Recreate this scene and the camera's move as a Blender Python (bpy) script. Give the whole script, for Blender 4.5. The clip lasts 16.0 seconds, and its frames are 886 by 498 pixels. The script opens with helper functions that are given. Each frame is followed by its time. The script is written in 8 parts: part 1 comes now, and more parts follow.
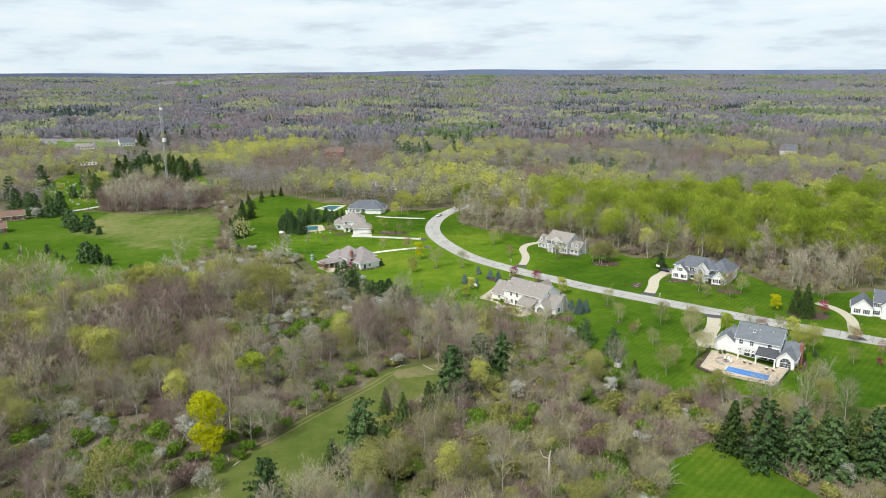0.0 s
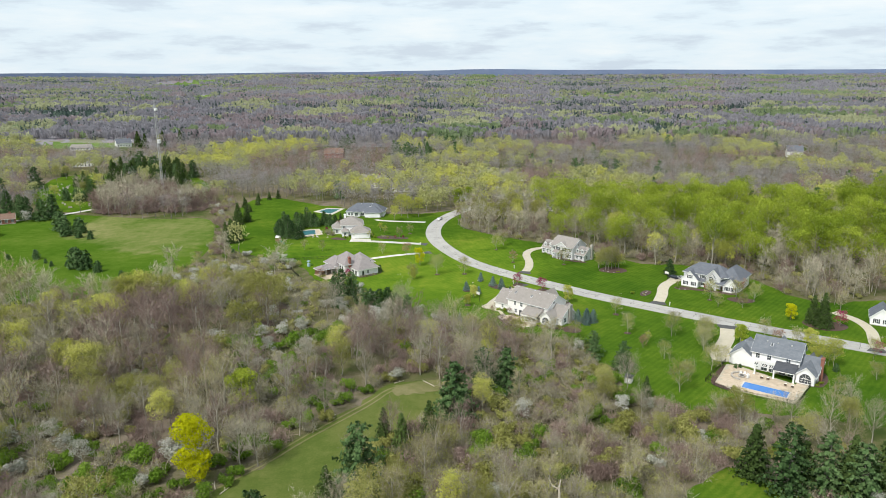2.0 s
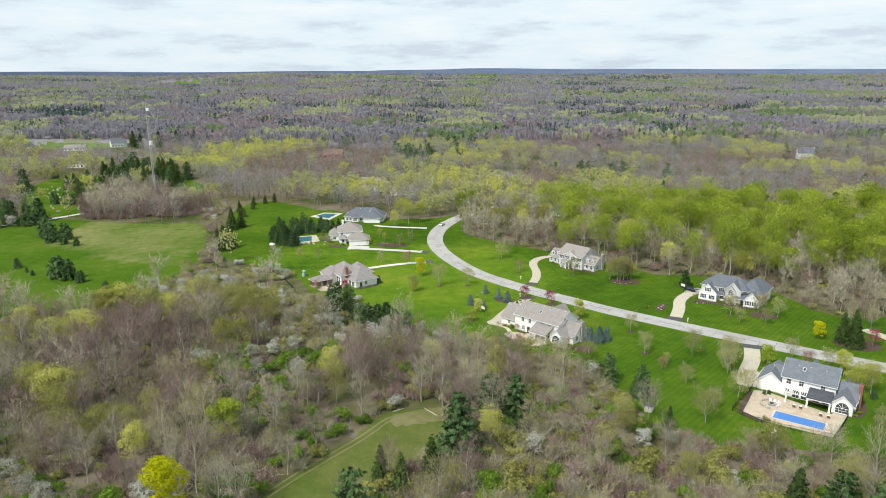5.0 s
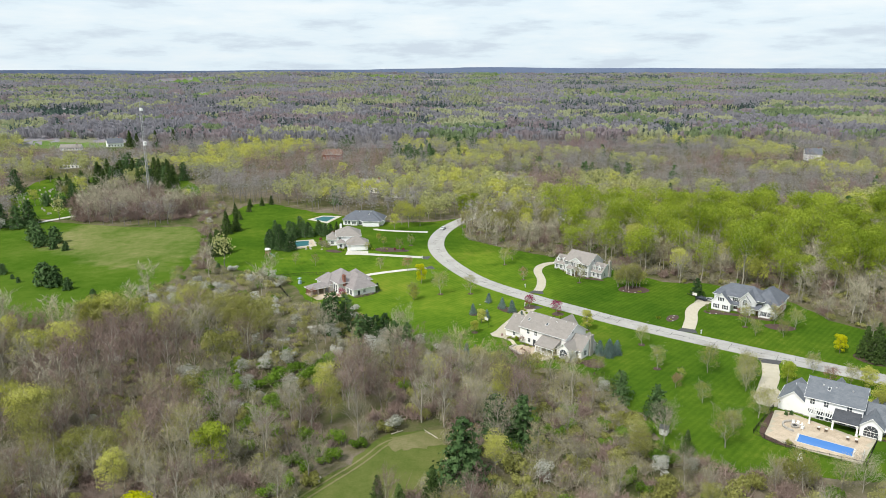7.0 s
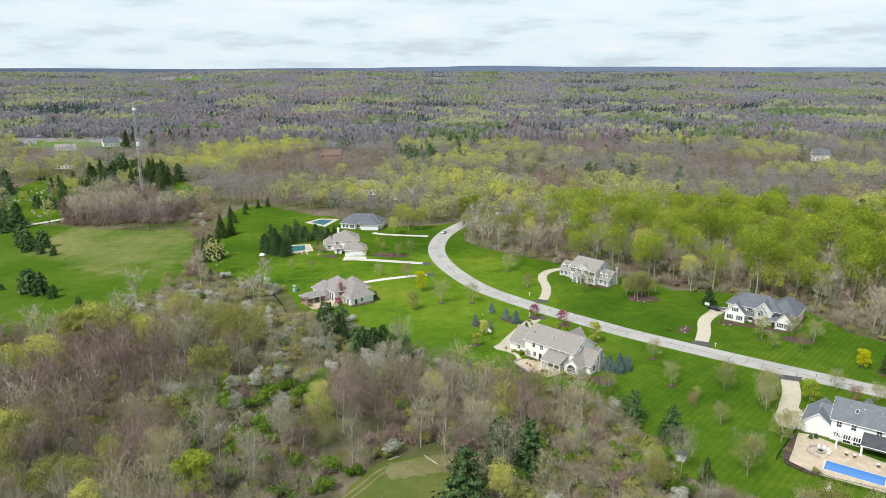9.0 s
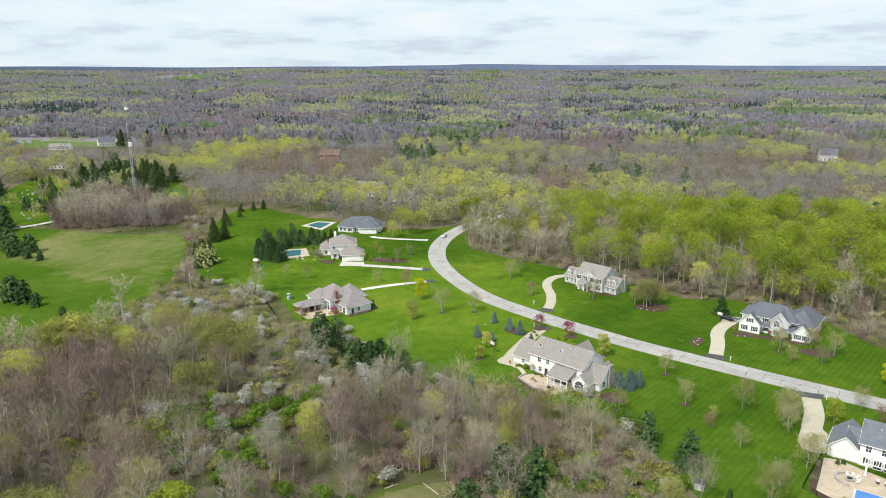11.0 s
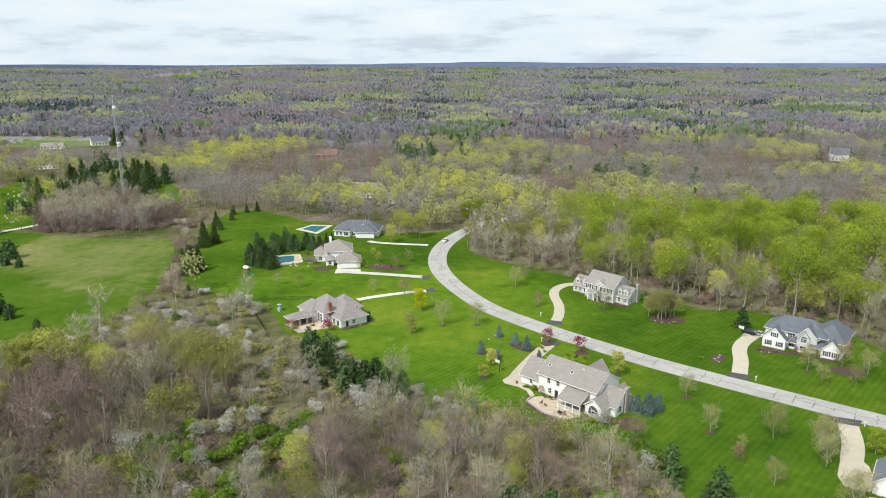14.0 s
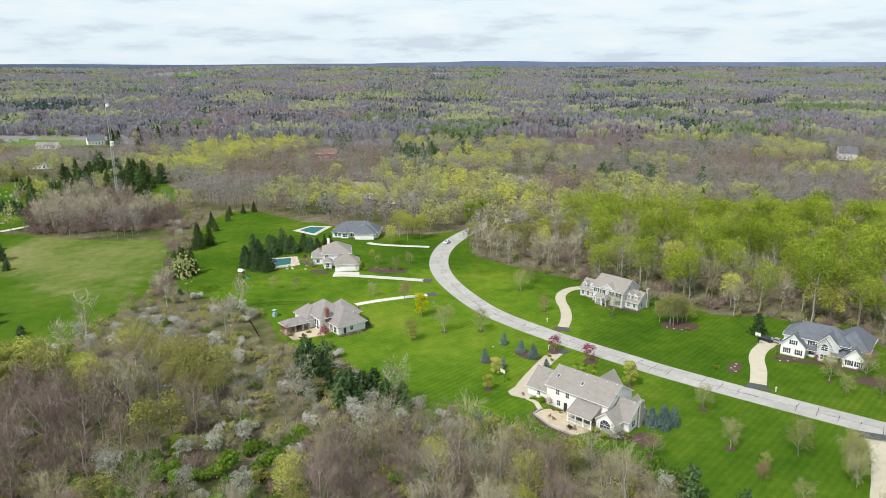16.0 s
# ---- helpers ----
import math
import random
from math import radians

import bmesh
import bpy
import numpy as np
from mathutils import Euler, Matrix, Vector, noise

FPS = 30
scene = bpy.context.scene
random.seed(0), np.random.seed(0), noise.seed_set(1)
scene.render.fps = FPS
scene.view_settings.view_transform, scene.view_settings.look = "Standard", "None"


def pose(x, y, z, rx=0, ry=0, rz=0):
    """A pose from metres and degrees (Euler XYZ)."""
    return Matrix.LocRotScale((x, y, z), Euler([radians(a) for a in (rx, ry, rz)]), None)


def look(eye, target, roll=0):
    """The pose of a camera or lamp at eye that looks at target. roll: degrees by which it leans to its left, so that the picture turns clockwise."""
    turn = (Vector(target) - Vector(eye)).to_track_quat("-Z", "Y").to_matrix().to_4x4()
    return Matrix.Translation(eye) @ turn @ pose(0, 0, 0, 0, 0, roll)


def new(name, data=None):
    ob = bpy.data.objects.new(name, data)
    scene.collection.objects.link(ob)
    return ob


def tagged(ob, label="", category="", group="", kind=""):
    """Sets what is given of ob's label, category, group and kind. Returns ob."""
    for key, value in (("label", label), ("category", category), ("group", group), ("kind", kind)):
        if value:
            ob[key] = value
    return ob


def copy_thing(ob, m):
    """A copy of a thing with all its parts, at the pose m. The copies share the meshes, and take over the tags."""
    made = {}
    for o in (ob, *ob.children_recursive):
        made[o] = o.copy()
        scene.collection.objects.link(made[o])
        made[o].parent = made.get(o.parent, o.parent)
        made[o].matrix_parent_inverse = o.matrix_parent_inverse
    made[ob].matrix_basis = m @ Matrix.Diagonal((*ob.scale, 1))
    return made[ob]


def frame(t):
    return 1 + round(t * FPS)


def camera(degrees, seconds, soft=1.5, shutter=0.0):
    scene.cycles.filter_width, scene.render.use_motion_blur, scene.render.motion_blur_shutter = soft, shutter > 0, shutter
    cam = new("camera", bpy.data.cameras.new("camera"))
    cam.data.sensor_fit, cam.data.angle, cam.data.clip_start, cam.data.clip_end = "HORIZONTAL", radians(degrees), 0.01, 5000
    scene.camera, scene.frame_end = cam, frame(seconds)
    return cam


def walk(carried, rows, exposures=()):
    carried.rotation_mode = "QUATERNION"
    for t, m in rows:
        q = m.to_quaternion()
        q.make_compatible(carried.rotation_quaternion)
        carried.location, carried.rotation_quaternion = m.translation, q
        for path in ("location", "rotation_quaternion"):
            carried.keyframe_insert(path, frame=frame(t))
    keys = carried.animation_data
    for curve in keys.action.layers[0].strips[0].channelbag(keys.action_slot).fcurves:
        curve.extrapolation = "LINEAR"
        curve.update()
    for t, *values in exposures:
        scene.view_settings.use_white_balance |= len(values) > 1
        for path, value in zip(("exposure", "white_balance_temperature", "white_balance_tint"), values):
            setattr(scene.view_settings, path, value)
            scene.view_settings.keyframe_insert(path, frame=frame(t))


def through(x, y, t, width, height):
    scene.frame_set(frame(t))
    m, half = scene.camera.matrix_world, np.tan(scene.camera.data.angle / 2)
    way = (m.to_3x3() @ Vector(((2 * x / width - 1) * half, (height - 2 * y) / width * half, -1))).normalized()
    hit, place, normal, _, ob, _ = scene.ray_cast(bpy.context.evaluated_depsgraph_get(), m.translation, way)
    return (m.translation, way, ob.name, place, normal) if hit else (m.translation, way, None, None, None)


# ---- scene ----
# ---------------------------------------------------------------- camera
cam = camera(64.0, 16.0, soft=0.5)
PATH = [
    (0, 1.08, -1.48, 83.87, -0.015, -14.252, 0.245),
    (0.5, 1.05, 1.15, 83.86, -0.011, -14.253, 0.256),
    (1, 1.00, 3.81, 83.86, -0.004, -14.256, 0.262),
    (1.5, 0.93, 6.50, 83.86, 0.007, -14.260, 0.261),
    (2, 0.85, 9.22, 83.86, 0.019, -14.265, 0.256),
    (2.5, 0.75, 11.97, 83.87, 0.034, -14.273, 0.247),
    (3, 0.65, 14.74, 83.89, 0.050, -14.282, 0.235),
    (3.5, 0.54, 17.54, 83.92, 0.067, -14.294, 0.220),
    (4, 0.43, 20.36, 83.95, 0.084, -14.307, 0.204),
    (4.75, 0.27, 24.64, 84.00, 0.111, -14.331, 0.177),
    (5.5, 0.12, 28.96, 84.07, 0.137, -14.360, 0.149),
    (6.5, -0.05, 34.76, 84.17, 0.171, -14.405, 0.113),
    (7, -0.13, 37.68, 84.22, 0.187, -14.431, 0.097),
    (7.5, -0.19, 40.61, 84.27, 0.202, -14.457, 0.082),
    (8, -0.25, 43.54, 84.31, 0.215, -14.486, 0.069),
    (8.5, -0.29, 46.47, 84.35, 0.228, -14.515, 0.057),
    (9, -0.33, 49.40, 84.38, 0.240, -14.545, 0.048),
    (9.75, -0.37, 53.77, 84.41, 0.255, -14.592, 0.038),
    (10.5, -0.40, 58.12, 84.40, 0.269, -14.639, 0.034),
    (11.5, -0.42, 63.85, 84.32, 0.284, -14.701, 0.036),
    (12, -0.43, 66.67, 84.23, 0.292, -14.730, 0.040),
    (12.5, -0.45, 69.46, 84.12, 0.299, -14.758, 0.047),
    (13, -0.47, 72.22, 83.97, 0.306, -14.784, 0.055),
    (13.5, -0.50, 74.93, 83.78, 0.314, -14.808, 0.065),
    (14, -0.55, 77.59, 83.54, 0.323, -14.828, 0.075),
    (14.5, -0.62, 80.21, 83.26, 0.334, -14.845, 0.087),
    (15, -0.71, 82.76, 82.92, 0.346, -14.857, 0.099),
    (15.5, -0.83, 85.25, 82.51, 0.360, -14.865, 0.112),
    (16, -0.99, 87.66, 82.04, 0.377, -14.867, 0.123),]
walk(cam, [(t, pose(x, y, z, 90 + pitch, roll, yaw)) for t, x, y, z, yaw, pitch, roll in PATH])

# ---------------------------------------------------------------- sky, sun, exposure
SUN_EL, SUN_FROM = radians(50), Vector((-0.66, -0.75, 0)).normalized()
world = bpy.data.worlds.new("world")
scene.world = world
world.use_nodes = True
wt = world.node_tree
wt.nodes.clear()


def wn(kind, **kw):
    n = wt.nodes.new(kind)
    for k, v in kw.items():
        n.inputs[k].default_value = v
    return n


sky = wn("ShaderNodeTexSky")
sky.sky_type = "NISHITA"
sky.sun_disc = False
sky.sun_elevation = SUN_EL
sky.sun_rotation = math.atan2(SUN_FROM.x, SUN_FROM.y)
sky.air_density, sky.dust_density = 1.0, 2.0
sky_level = wn("ShaderNodeVectorMath")
sky_level.operation = "SCALE"
sky_level.inputs["Scale"].default_value = 0.12
wt.links.new(sky.outputs[0], sky_level.inputs[0])
# thin bright cloud: flat layers drawn out along the horizon
geo = wn("ShaderNodeTexCoord")
flat = wn("ShaderNodeVectorMath")
flat.operation = "MULTIPLY"
wt.links.new(geo.outputs["Generated"], flat.inputs[0])
flat.inputs[1].default_value = (1.0, 1.0, 5.5)
cl = wn("ShaderNodeTexNoise", Scale=7.5, Detail=7.0, Roughness=0.58)
wt.links.new(flat.outputs[0], cl.inputs["Vector"])
ramp = wt.nodes.new("ShaderNodeValToRGB")
ramp.color_ramp.elements[0].position, ramp.color_ramp.elements[0].color = 0.36, (0.60, 0.69, 0.78, 1)
ramp.color_ramp.elements[1].position, ramp.color_ramp.elements[1].color = 0.47, (0.72, 0.83, 0.90, 1)
e = ramp.color_ramp.elements.new(0.68)
e.color = (0.82, 0.885, 0.915, 1)
wt.links.new(cl.outputs["Fac"], ramp.inputs[0])
mixc = wt.nodes.new("ShaderNodeMix")
mixc.data_type = "RGBA"
mixc.inputs["Factor"].default_value = 0.92
wt.links.new(sky_level.outputs[0], mixc.inputs["A"])
wt.links.new(ramp.outputs[0], mixc.inputs["B"])
bg = wn("ShaderNodeBackground", Strength=1.0)
wt.links.new(mixc.outputs["Result"], bg.inputs["Color"])
wo = wt.nodes.new("ShaderNodeOutputWorld")
wt.links.new(bg.outputs[0], wo.inputs[0])

sun = new("sun", bpy.data.lights.new("sun", "SUN"))
sun.data.energy, sun.data.angle, sun.data.color = 3.5, radians(0.8), (1.0, 0.96, 0.90)
sun.matrix_world = look((0, 0, 300), Vector((0, 0, 300)) - (SUN_FROM * math.cos(SUN_EL) + Vector((0, 0, math.sin(SUN_EL)))))
scene.view_settings.exposure = 0.17

# ---------------------------------------------------------------- materials


class Mat:
    """A small builder for node materials."""

    def __init__(self, name, rough=0.9, metal=0.0, shine=0.25):
        self.m = bpy.data.materials.new(name)
        self.m.use_nodes = True
        self.t = self.m.node_tree
        self.p = self.t.nodes["Principled BSDF"]
        self.out = self.t.nodes["Material Output"]
        self.p.inputs["Roughness"].default_value = rough
        self.p.inputs["Metallic"].default_value = metal
        self.p.inputs["Specular IOR Level"].default_value = shine
        self.tc = self.t.nodes.new("ShaderNodeTexCoord")

    def node(self, kind, **kw):
        n = self.t.nodes.new(kind)
        for k, v in kw.items():
            n.inputs[k].default_value = v
        return n

    def link(self, a, b):
        self.t.links.new(a, b)

    def pos(self):
        return self.node("ShaderNodeNewGeometry").outputs["Position"]

    def noise(self, scale, detail=4.0, vec=None, rough=0.6):
        n = self.node("ShaderNodeTexNoise", Scale=scale, Detail=detail, Roughness=rough)
        self.link(vec if vec is not None else self.pos(), n.inputs["Vector"])
        return n.outputs["Fac"]

    def ramp(self, fac, stops):
        r = self.t.nodes.new("ShaderNodeValToRGB")
        els = r.color_ramp.elements
        els[0].position, els[0].color = stops[0][0], (*stops[0][1], 1)
        els[1].position, els[1].color = stops[-1][0], (*stops[-1][1], 1)
        for p, c in stops[1:-1]:
            els.new(p).color = (*c, 1)
        self.link(fac, r.inputs[0])
        return r.outputs["Color"]

    def mix(self, fac, a, b, mode="MIX"):
        n = self.t.nodes.new("ShaderNodeMix")
        n.data_type, n.blend_type = "RGBA", mode
        for v, key in ((fac, "Factor"), (a, "A"), (b, "B")):
            if isinstance(v, (int, float)):
                n.inputs[key].default_value = v
            elif isinstance(v, tuple):
                n.inputs[key].default_value = (*v, 1)
            else:
                self.link(v, n.inputs[key])
        return n.outputs["Result"]

    def math(self, op, a, b=0.0):
        n = self.t.nodes.new("ShaderNodeMath")
        n.operation = op
        for i, v in enumerate((a, b)):
            if isinstance(v, (int, float)):
                n.inputs[i].default_value = v
            else:
                self.link(v, n.inputs[i])
        return n.outputs[0]

    def random(self):
        return self.node("ShaderNodeObjectInfo").outputs["Random"]

    def bump(self, height, strength=0.3, dist=0.02):
        b = self.node("ShaderNodeBump", Strength=strength, Distance=dist)
        self.link(height, b.inputs["Height"])
        self.link(b.outputs[0], self.p.inputs["Normal"])

    def color(self, c):
        if isinstance(c, tuple):
            self.p.inputs["Base Color"].default_value = (*c, 1)
        else:
            self.link(c, self.p.inputs["Base Color"])
        return self

    def leafy(self, c, through=0.4):
        """Leaf shading: part of the light passes through."""
        d = self.node("ShaderNodeBsdfTranslucent")
        self.link(c, d.inputs["Color"])
        mx = self.t.nodes.new("ShaderNodeMixShader")
        mx.inputs[0].default_value = through
        self.link(self.p.outputs[0], mx.inputs[1])
        self.link(d.outputs[0], mx.inputs[2])
        self.link(mx.outputs[0], self.out.inputs["Surface"])
        return self


def plain(name, a, b, scale=1.5, rough=0.85, metal=0.0, bump=0.0):
    m = Mat(name, rough, metal)
    n = m.noise(scale, 5.0)
    m.color(m.ramp(n, [(0.3, a), (0.7, b)]))
    if bump:
        m.bump(m.noise(scale * 12, 3.0), bump)
    return m.m


def foliage(name, tones, through=0.4, patch=0.07):
    """tones: three colours, dark to light; the tone goes by tree, by patch of wood and by leaf."""
    m = Mat(name, 0.85, 0.0, 0.08)
    by_patch = m.noise(patch, 2.0)
    by_leaf = m.node("ShaderNodeNewGeometry").outputs["Random Per Island"]
    f = m.math("ADD", m.math("MULTIPLY", m.random(), 0.38), m.math("MULTIPLY", by_patch, 0.27))
    f = m.math("ADD", f, m.math("MULTIPLY", by_leaf, 0.45))
    c = m.ramp(f, [(0.25, tones[0]), (0.55, tones[1]), (0.85, tones[2])])
    m.color(c)
    if through:
        m.leafy(c, through)
    return m.m


M = {}
M["bark"] = foliage("bark", [(0.17, 0.155, 0.125), (0.29, 0.265, 0.22), (0.45, 0.42, 0.355)], 0)
M["dim_bark"] = foliage("dim_bark", [(0.11, 0.10, 0.09), (0.185, 0.17, 0.152), (0.27, 0.25, 0.225)], 0)
M["twig"] = foliage("twig", [(0.16, 0.145, 0.10), (0.285, 0.258, 0.186), (0.44, 0.405, 0.305)], 0)
# mid-distance leafless woods: aerial haze put in as a paler, bluer tone
M["wood_grey"] = foliage("wood_grey", [(0.225, 0.207, 0.202), (0.31, 0.287, 0.28), (0.40, 0.374, 0.362)], 0.5, 0.03)
M["wood_red"] = foliage("wood_red", [(0.215, 0.152, 0.145), (0.30, 0.217, 0.202), (0.385, 0.287, 0.265)], 0.45, 0.03)
M["twig_red"] = foliage("twig_red", [(0.125, 0.088, 0.075), (0.215, 0.155, 0.132), (0.32, 0.24, 0.205)], 0)
M["twig_tan"] = foliage("twig_tan", [(0.18, 0.155, 0.085), (0.31, 0.275, 0.165), (0.47, 0.425, 0.275)], 0)
M["bud_olive"] = foliage("bud_olive", [(0.19, 0.195, 0.052), (0.28, 0.283, 0.08), (0.40, 0.395, 0.14)], 0.32)
M["bud_yellow"] = foliage("bud_yellow", [(0.29, 0.31, 0.05), (0.43, 0.445, 0.085), (0.58, 0.57, 0.17)], 0.32)
M["bud_pale"] = foliage("bud_pale", [(0.27, 0.28, 0.105), (0.37, 0.38, 0.155), (0.49, 0.495, 0.235)], 0.35)
M["leaf_lime"] = foliage("leaf_lime", [(0.13, 0.19, 0.018), (0.24, 0.318, 0.03), (0.41, 0.475, 0.065)], 0.4)
M["leaf_gold"] = foliage("leaf_gold", [(0.42, 0.44, 0.008), (0.54, 0.54, 0.010), (0.66, 0.63, 0.02)], 0.5)
M["leaf_green"] = foliage("leaf_green", [(0.07, 0.13, 0.015), (0.135, 0.235, 0.026), (0.24, 0.37, 0.05)], 0.4)
M["needle"] = foliage("needle", [(0.032, 0.064, 0.022), (0.068, 0.125, 0.043), (0.13, 0.205, 0.08)], 0.2)
M["needle_olive"] = foliage("needle_olive", [(0.028, 0.048, 0.013), (0.060, 0.098, 0.026), (0.11, 0.16, 0.045)], 0.15)
M["needle_blue"] = foliage("needle_blue", [(0.07, 0.115, 0.10), (0.13, 0.195, 0.175), (0.22, 0.30, 0.28)], 0.15)
M["blossom"] = foliage("blossom", [(0.30, 0.31, 0.24), (0.47, 0.47, 0.41), (0.66, 0.65, 0.60)], 0.3)
M["leaf_purple"] = foliage("leaf_purple", [(0.14, 0.012, 0.04), (0.26, 0.022, 0.08), (0.40, 0.05, 0.14)], 0.3)
M["leaf_rust"] = foliage("leaf_rust", [(0.24, 0.12, 0.08), (0.33, 0.17, 0.11), (0.40, 0.23, 0.15)], 0.3)


def canopy_mat(name, tones):
    """Far tree tops: patches of wood, crown by crown and twig by twig."""
    m = Mat(name, 0.95, 0.0, 0.02)
    f = m.math("ADD", m.math("MULTIPLY", m.noise(0.009, 3.0), 0.4), m.math("MULTIPLY", m.noise(0.22, 5.0, rough=0.75), 0.6))
    c = m.ramp(f, [(0.34, tones[0]), (0.5, tones[1]), (0.66, tones[2])])
    m.color(c)
    return m.m


# far canopy colours, with shade between crowns and blue haze painted in
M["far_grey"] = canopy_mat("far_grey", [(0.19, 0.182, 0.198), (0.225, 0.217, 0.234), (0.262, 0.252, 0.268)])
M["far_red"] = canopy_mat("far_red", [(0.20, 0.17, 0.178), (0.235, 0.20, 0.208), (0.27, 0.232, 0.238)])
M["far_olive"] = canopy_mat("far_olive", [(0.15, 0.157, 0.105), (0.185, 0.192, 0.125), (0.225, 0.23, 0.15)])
# far crown colours: paler and bluer, distance haze put into the tones
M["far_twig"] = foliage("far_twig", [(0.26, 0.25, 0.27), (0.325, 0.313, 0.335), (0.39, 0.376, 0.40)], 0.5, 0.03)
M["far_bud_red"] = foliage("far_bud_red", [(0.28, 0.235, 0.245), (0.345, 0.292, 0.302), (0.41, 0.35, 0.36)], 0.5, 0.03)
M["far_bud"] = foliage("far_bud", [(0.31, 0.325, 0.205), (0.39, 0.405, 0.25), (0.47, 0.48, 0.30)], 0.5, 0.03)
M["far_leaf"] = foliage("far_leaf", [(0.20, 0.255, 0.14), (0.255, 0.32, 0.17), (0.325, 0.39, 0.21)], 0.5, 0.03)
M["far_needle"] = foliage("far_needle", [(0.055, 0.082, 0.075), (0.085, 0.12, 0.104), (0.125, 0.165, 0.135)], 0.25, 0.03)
# evergreen canopy: the same gap shade and haze in its colour
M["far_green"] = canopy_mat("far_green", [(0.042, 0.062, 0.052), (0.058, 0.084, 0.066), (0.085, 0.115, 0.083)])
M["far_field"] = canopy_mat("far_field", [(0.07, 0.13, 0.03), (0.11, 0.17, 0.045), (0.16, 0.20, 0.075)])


def grass(name, tones, stripe=0.0, angle=0.0, dry=None):
    """Turf: broad patches, tufts, blades and, if stripe is given, mown bands."""
    m = Mat(name, 1.0, 0.0, 0.0)
    big, mid, small = m.noise(0.022, 4.0), m.noise(0.22, 5.0, rough=0.7), m.noise(2.2, 5.0, rough=0.8)
    f = m.math("ADD", m.math("MULTIPLY", big, 0.45), m.math("ADD", m.math("MULTIPLY", mid, 0.30), m.math("MULTIPLY", small, 0.25)))
    if stripe:
        mp = m.node("ShaderNodeMapping")
        mp.inputs["Rotation"].default_value = (0, 0, angle)
        m.link(m.pos(), mp.inputs["Vector"])
        w = m.node("ShaderNodeTexWave", Scale=0.19, Distortion=0.8, Detail=1.0)
        m.link(mp.outputs[0], w.inputs["Vector"])
        k = m.math("MULTIPLY", m.math("SUBTRACT", w.outputs["Fac"], 0.5), m.math("MULTIPLY", m.noise(0.03, 2.0), stripe))
        f = m.math("ADD", f, k)
    c = m.ramp(f, tones)
    if dry:
        (dx_, dy_), (la, lb), turn, pale = dry
        mp = m.node("ShaderNodeMapping")
        mp.vector_type = "TEXTURE"
        mp.inputs["Location"].default_value, mp.inputs["Rotation"].default_value, mp.inputs["Scale"].default_value = (dx_, dy_, 0), (0, 0, turn), (la, lb, 1000)
        m.link(m.pos(), mp.inputs["Vector"])
        ln = m.node("ShaderNodeVectorMath")
        ln.operation = "LENGTH"
        m.link(mp.outputs[0], ln.inputs[0])
        edge = m.math("ADD", ln.outputs["Value"], m.math("MULTIPLY", m.math("SUBTRACT", m.noise(0.05, 6.0, rough=0.7), 0.5), 1.5))
        c = m.mix(m.ramp(edge, [(0.7, (1, 1, 1)), (1.15, (0, 0, 0))]), c, m.ramp(f, pale))
    m.color(c)
    m.bump(small, 0.7, 0.12)
    return m.m


M["lawn"] = grass("lawn", [(0.33, (0.025, 0.064, 0.006)), (0.44, (0.044, 0.095, 0.009)), (0.54, (0.072, 0.128, 0.012)), (0.66, (0.14, 0.17, 0.024))], 0.07, 0.75,
                  dry=((-25, 300), (85, 75), 0.0, [(0.33, (0.036, 0.088, 0.008)), (0.44, (0.066, 0.13, 0.011)), (0.54, (0.11, 0.178, 0.016)), (0.66, (0.20, 0.225, 0.03))]))
M["field"] = grass("field", [(0.33, (0.030, 0.079, 0.006)), (0.45, (0.053, 0.107, 0.010)), (0.55, (0.079, 0.132, 0.016)), (0.68, (0.127, 0.158, 0.037))], dry=((-160, 384), (64, 38), 2.26, [(0.33, (0.054, 0.110, 0.014)), (0.44, (0.090, 0.134, 0.026)), (0.53, (0.150, 0.170, 0.054)), (0.64, (0.228, 0.216, 0.096))]))
M["meadow"] = grass("meadow", [(0.33, (0.055, 0.085, 0.018)), (0.46, (0.085, 0.115, 0.026)), (0.56, (0.125, 0.14, 0.042)), (0.68, (0.20, 0.185, 0.08))])
M["worn"] = grass("worn", [(0.33, (0.09, 0.115, 0.032)), (0.46, (0.15, 0.15, 0.062)), (0.56, (0.21, 0.19, 0.10)), (0.68, (0.29, 0.255, 0.16))])
M["litter"] = grass("litter", [(0.34, (0.045, 0.078, 0.018)), (0.43, (0.075, 0.092, 0.03)), (0.49, (0.115, 0.108, 0.055)), (0.57, (0.18, 0.15, 0.115)), (0.68, (0.25, 0.205, 0.168))])
M["mulch"] = plain("mulch", (0.055, 0.035, 0.03), (0.11, 0.07, 0.055), 4.0, bump=0.5)


def concrete(name, a, b, vary=0.25):
    m = Mat(name, 0.85)
    n = m.noise(0.5, 6.0)
    c = m.ramp(n, [(0.3, a), (0.7, b)])
    g = m.noise(6.0, 3.0)
    c = m.mix(vary, c, m.ramp(g, [(0.35, tuple(v * 0.72 for v in a)), (0.65, b)]))
    k = m.math("ADD", 0.9, m.math("MULTIPLY", m.random(), 0.16))
    sc = m.node("ShaderNodeVectorMath")
    sc.operation = "SCALE"
    m.link(c, sc.inputs[0])
    m.link(k, sc.inputs["Scale"])
    m.color(sc.outputs[0])
    m.bump(g, 0.2, 0.01)
    return m.m


